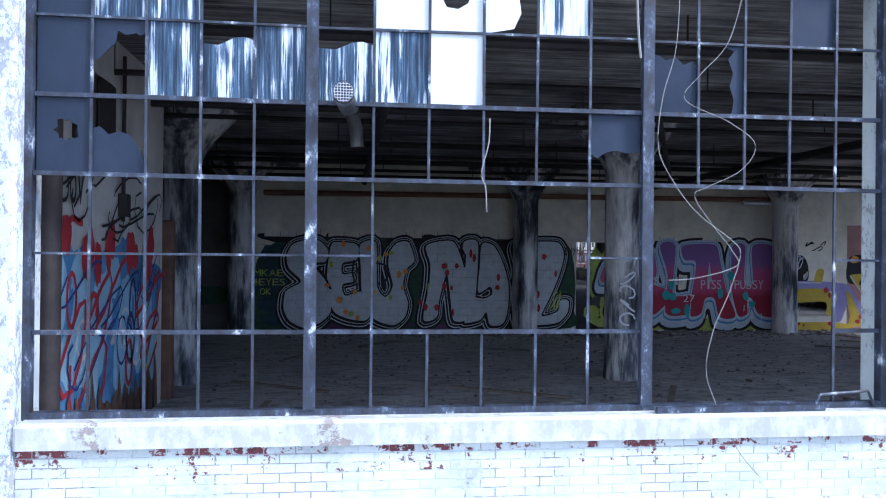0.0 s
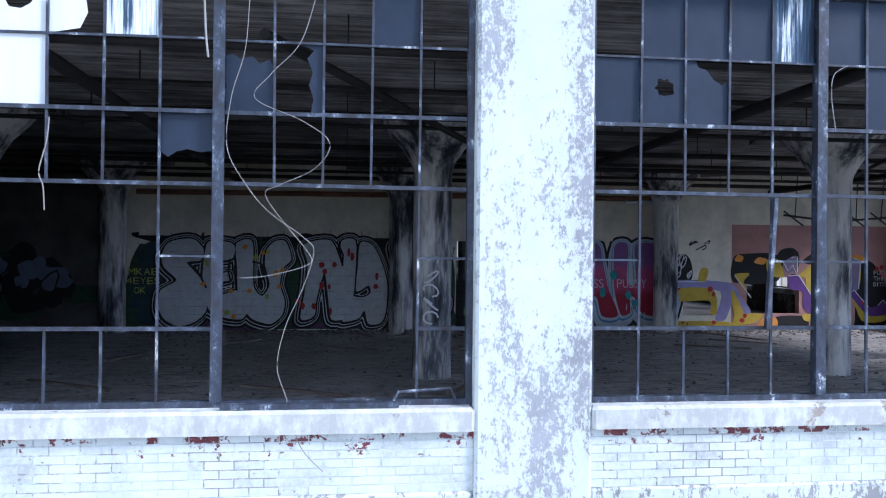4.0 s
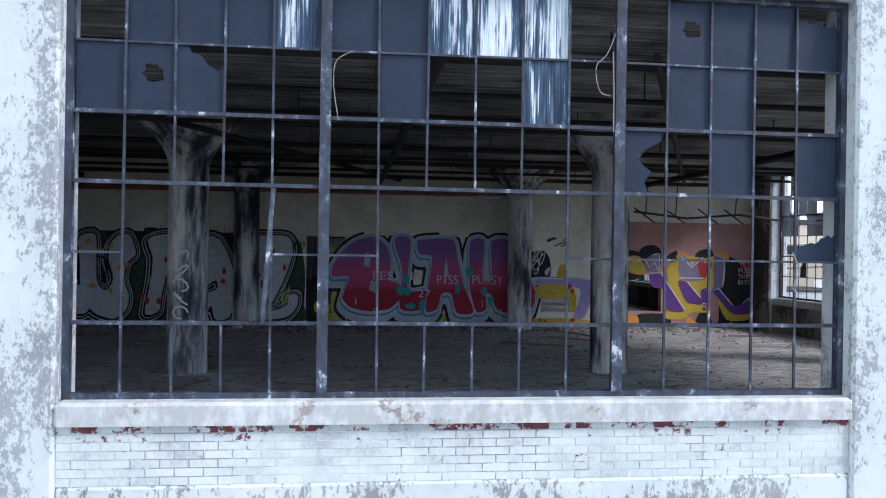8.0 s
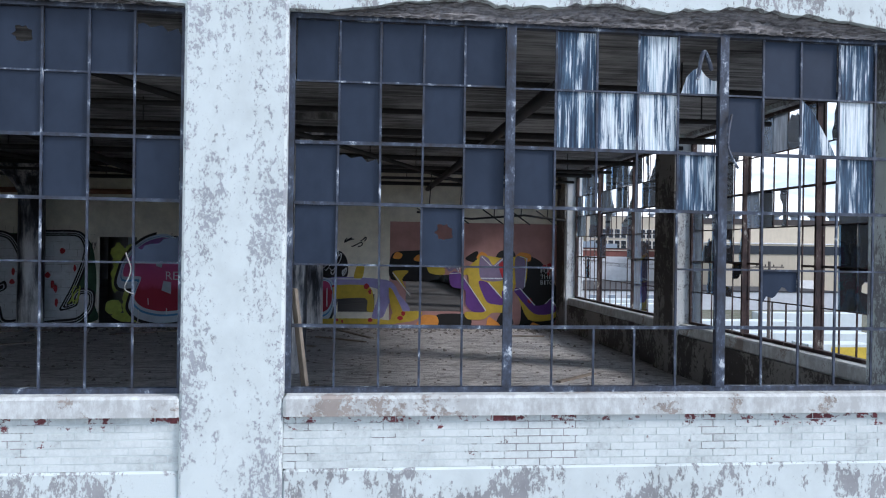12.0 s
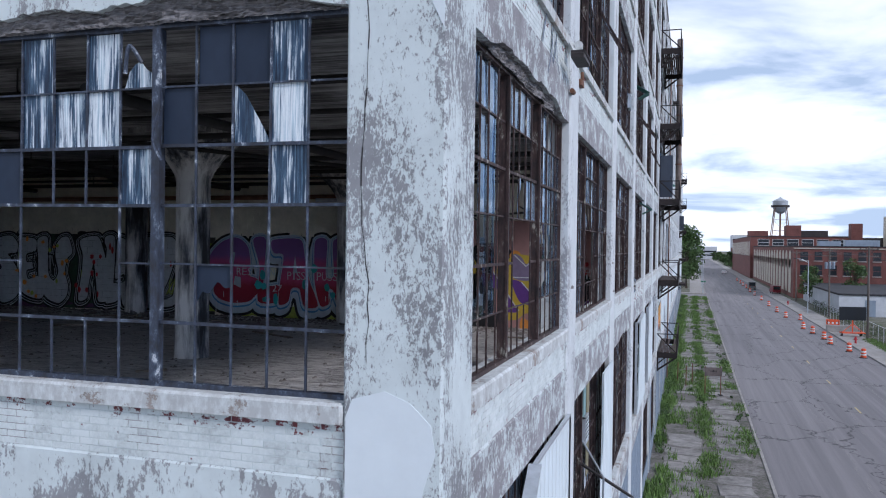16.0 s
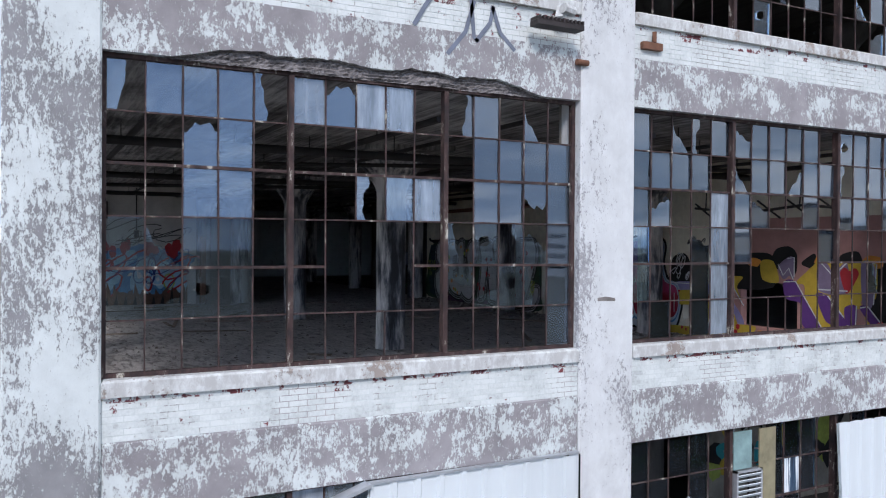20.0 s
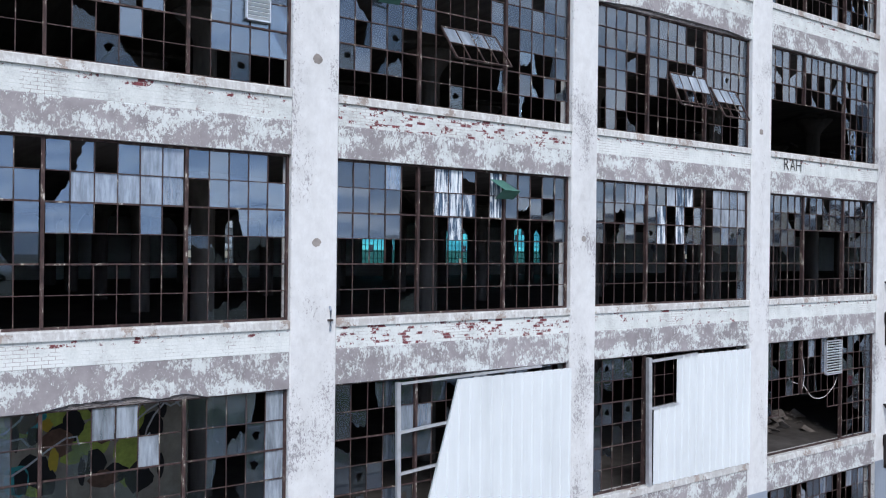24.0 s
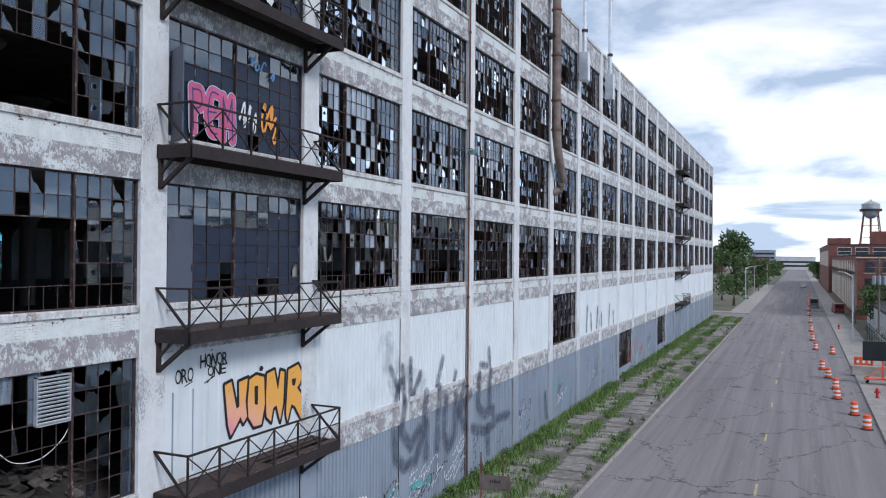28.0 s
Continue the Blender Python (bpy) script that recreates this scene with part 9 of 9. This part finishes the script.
# distance
for x0, y0, x1, y1, z1, mm in ((-60, 900, 30, 930, 13, "white_wall"), (-30, 860, -6, 880, 19, "siding_grey"), (-16, 640, -4, 660, 12, "brick_red"), (40, 800, 140, 830, 24, "white_wall"), (-140, 700, -40, 720, 14, "brick_red"), (30, 560, 90, 600, 12, "brick_red"), (190, 420, 300, 460, 22, "tan"), (210, 180, 330, 240, 16, "white_wall")):
    far = house("distant_building", "distant hazy block with rows of windows", x0, y0, x1, y1, z1, MAT[mm], MAT["roof_black"])
    for z in range(3, int(z1) - 2, 4):
        part("window_band", Shape().box((x0 + 1, y0 - 0.06, z), (x1 - 1, y0 - 0.01, z + 1.8)), MAT["dark_pane"], far)
fw = thing("wooden_fence", "dark panel fence across the side street", "fence")
for k in range(10):
    part("panel", Shape().box((-3.5 - 2.0 * k, 208.5, 0), (-1.6 - 2.0 * k, 208.6, 2.2)), MAT["iron"], fw)
    part("post", Shape().box((-1.6 - 2.0 * k, 208.45, 0), (-1.5 - 2.0 * k, 208.65, 2.3)), MAT["iron"], fw)
solo("pavement_corner", Shape().box((-40, 208, -0.05), (5.8, 212, 0.11)).box((2.0, 212, -0.05), (5.8, 400, 0.11)), MAT["concrete"], "concrete corner pavement across the side street", "pavement", "structure")

# ---- loose things along the east front ----
frm = thing("sign_frame", "rusty steel sign frame standing in the grass strip", "sign", pose(3.75, 60.6, 0.09, 0, 0, 12))
for x in (-0.6, 0.6):
    part("leg", Shape().beam((x, 0, 0), (x, 0, 2.3), 0.06), MAT["rust"], frm)
    part("foot", Shape().slab((x - 0.15, -0.3, 0), (x + 0.15, 0.3, 0.08), 0.02), MAT["rubber"], frm)
part("board", Shape().slab((-0.66, -0.05, 1.55), (0.7, -0.03, 2.2), 0.005), plain("weathered_board", (0.13, 0.105, 0.10), 0.8, var=0.4, scale=4), frm)
for k in range(5):
    part("mark", Shape().box((-0.2 + 0.1 * k, -0.056, 1.86 + 0.02 * (k % 2)), (-0.14 + 0.1 * k, -0.0505, 1.97 + 0.03 * (k % 3))), P["black"], frm)
hb = thing("hanging_bar", "bent steel angle hanging out of a broken window", "steel bar")
part("bar", Shape().beam((0.02, 8.6, 7.8), (0.75, 11.2, 6.5), 0.09, 0.03), MAT["iron"], hb)
part("strip", Shape().tube([(0.02, 8.7, 8.2), (0.35, 9.3, 7.4), (0.3, 9.7, 6.4)], 0.02, 6), MAT["alu"], hb)
for y, z0, z1 in ((45.95, 5.6, 7.95), (45.15, 5.6, 7.95)):
    part("door_seam", Shape().box((-0.062, y, z0), (-0.03, y + 0.035, z1)).mesh("door_seam", MAT["siding_grey"]), None, wall_east).matrix_basis = EAST.inverted()

JUNK_FLAKE = unit("chunk", plain("torn_felt", (0.15, 0.14, 0.13), 0.95, var=0.6, scale=5))
junk = thing("junk_heap", "grey heap of torn sheeting and rubble on the second floor", "rubble", pose(-4.7, 44.3, FLOOR[2]))
for k in range(90):
    s = rng.uniform(0.15, 0.65)
    dx, dy = rng.gauss(0, 0.7), rng.gauss(0, 0.9) - (2.6 if k > 68 else 0.0)
    placed("chunk", JUNK_FLAKE, junk, (dx, dy, max(0.04, 0.7 - 0.4 * math.hypot(dx, dy)) * rng.uniform(0.2, 1)), (s, s * rng.uniform(0.5, 1.1), s * 0.07), (rng.uniform(-40, 40), rng.uniform(-40, 40), rng.uniform(0, 180)))

for pts in ([(-0.35, 39.0, 8.3), (-0.35, 39.14, 7.8), (-0.35, 39.5, 7.62), (-0.35, 39.96, 7.5), (-0.35, 40.5, 7.06), (-0.35, 41.2, 7.0), (-0.35, 41.76, 7.3), (-0.35, 42.0, 7.6)], [(-0.4, 40.0, 8.4), (-0.4, 40.1, 7.9), (-0.4, 40.0, 7.4), (-0.4, 39.7, 7.2)]):
    cable(pts, 0.011, "cone_w", "white loose strip sagging behind the broken window")

# ---- brick spandrels, brick by brick ----
L, HC = 0.214, 0.46 / 7
BRICK = Shape().box((-0.102, 0.0, -0.0285), (0.102, 0.07, 0.0285)).mesh("brick", MAT["brick"])
BRICK_T = Shape().box((-0.102, 0.0, -0.0285), (0.102, 0.07, 0.0285)).mesh("brick", MAT["brick_top"])
BRICK_W = Shape().box((-0.102, 0.0, -0.0285), (0.102, 0.07, 0.0285)).mesh("brick", MAT["brick_worn"])


def spandrel(wall, x0, x1, z0, singly, worn, seed, k=0):
    """Seven courses between beam and sill, each brick proud of its mortar."""
    r = random.Random(seed)
    bed = part("brick_spandrel", Shape().box((x0, 0.0505, z0), (x1, WALL_T - 0.02, z0 + 0.46)), MAT["mortar"], wall, "painted brick spandrel")
    sh, top = Shape(), Shape()
    for j in range(7):
        u = x0 + (0.0 if j % 2 else -L / 2)
        while u < x1 - 0.03:
            a, b = max(u + 0.005, x0 + 0.003), min(u + L - 0.005, x1 - 0.003)
            if b - a > 0.03:
                yy, zc = 0.046 + r.uniform(-0.002, 0.002), z0 + (j + 0.5) * HC
                if singly:
                    placed("brick", BRICK_T if j == 6 else BRICK_W if worn and j >= 4 or j == 5 else BRICK, bed, ((a + b) / 2, yy, zc), ((b - a) / 0.204, 1, 1))
                else:
                    (top if j >= 5 else sh).box((a, yy, zc - 0.0285), (b, yy + 0.05, zc + 0.0285))
            u += L
    if sh.f:
        part("brick", top, MAT["brick_bare" if worn else "brick_chip"], bed, kind="stuff")
        part("brick", sh, MAT["brick_bare" if worn else "brick_worn" if k % 3 == 1 else "brick"], bed, kind="stuff")


for k in range(6):
    spandrel(wall_south, PILLARS_S[k][1], PILLARS_S[k + 1][0], SILL[3] - 0.635, k >= 3, k == 3, k)
    for f in (4, 5, 6):
        part("brick_spandrel", Shape().box((PILLARS_S[k][1], 0.05, SILL[f] - 0.635), (PILLARS_S[k + 1][0], WALL_T - 0.02, SILL[f] - 0.175)), MAT["mortar"], wall_south)
for k in range(len(PILLARS_E) - 1):
    a, b = bay(k)
    for f in (3, 4, 5, 6):
        if k <= 7 and f <= 5:
            spandrel(wall_east, a, b, SILL[f] - 0.635, f == 3 and k in (0, 1), k in (3,), 100 + 10 * k + f, k + f)
        else:
            part("brick_spandrel", Shape().box((a, 0.05, SILL[f] - 0.635), (b, WALL_T - 0.02, SILL[f] - 0.175)), MAT["mortar"], wall_east)

# ---- painted concrete blocks of the back wall, each a little proud of its bed ----
BLOCK = Shape().box((-0.195, -0.006, -0.095), (0.195, 0.0, 0.095)).mesh("wall_block", MAT["cream"])
for j in range(12):
    z = 11.95 + 0.2 * j + 0.1
    u = -21.2 + (0.2 if j % 2 else 0.0)
    while u < -5.4 and z < C3 - 0.1:
        if j or u < -13.2 or u > -11.6:
            placed("wall_block", BLOCK, back, (u, BACK - 0.001 - 0.001 * rng.random(), z))
        u += 0.4
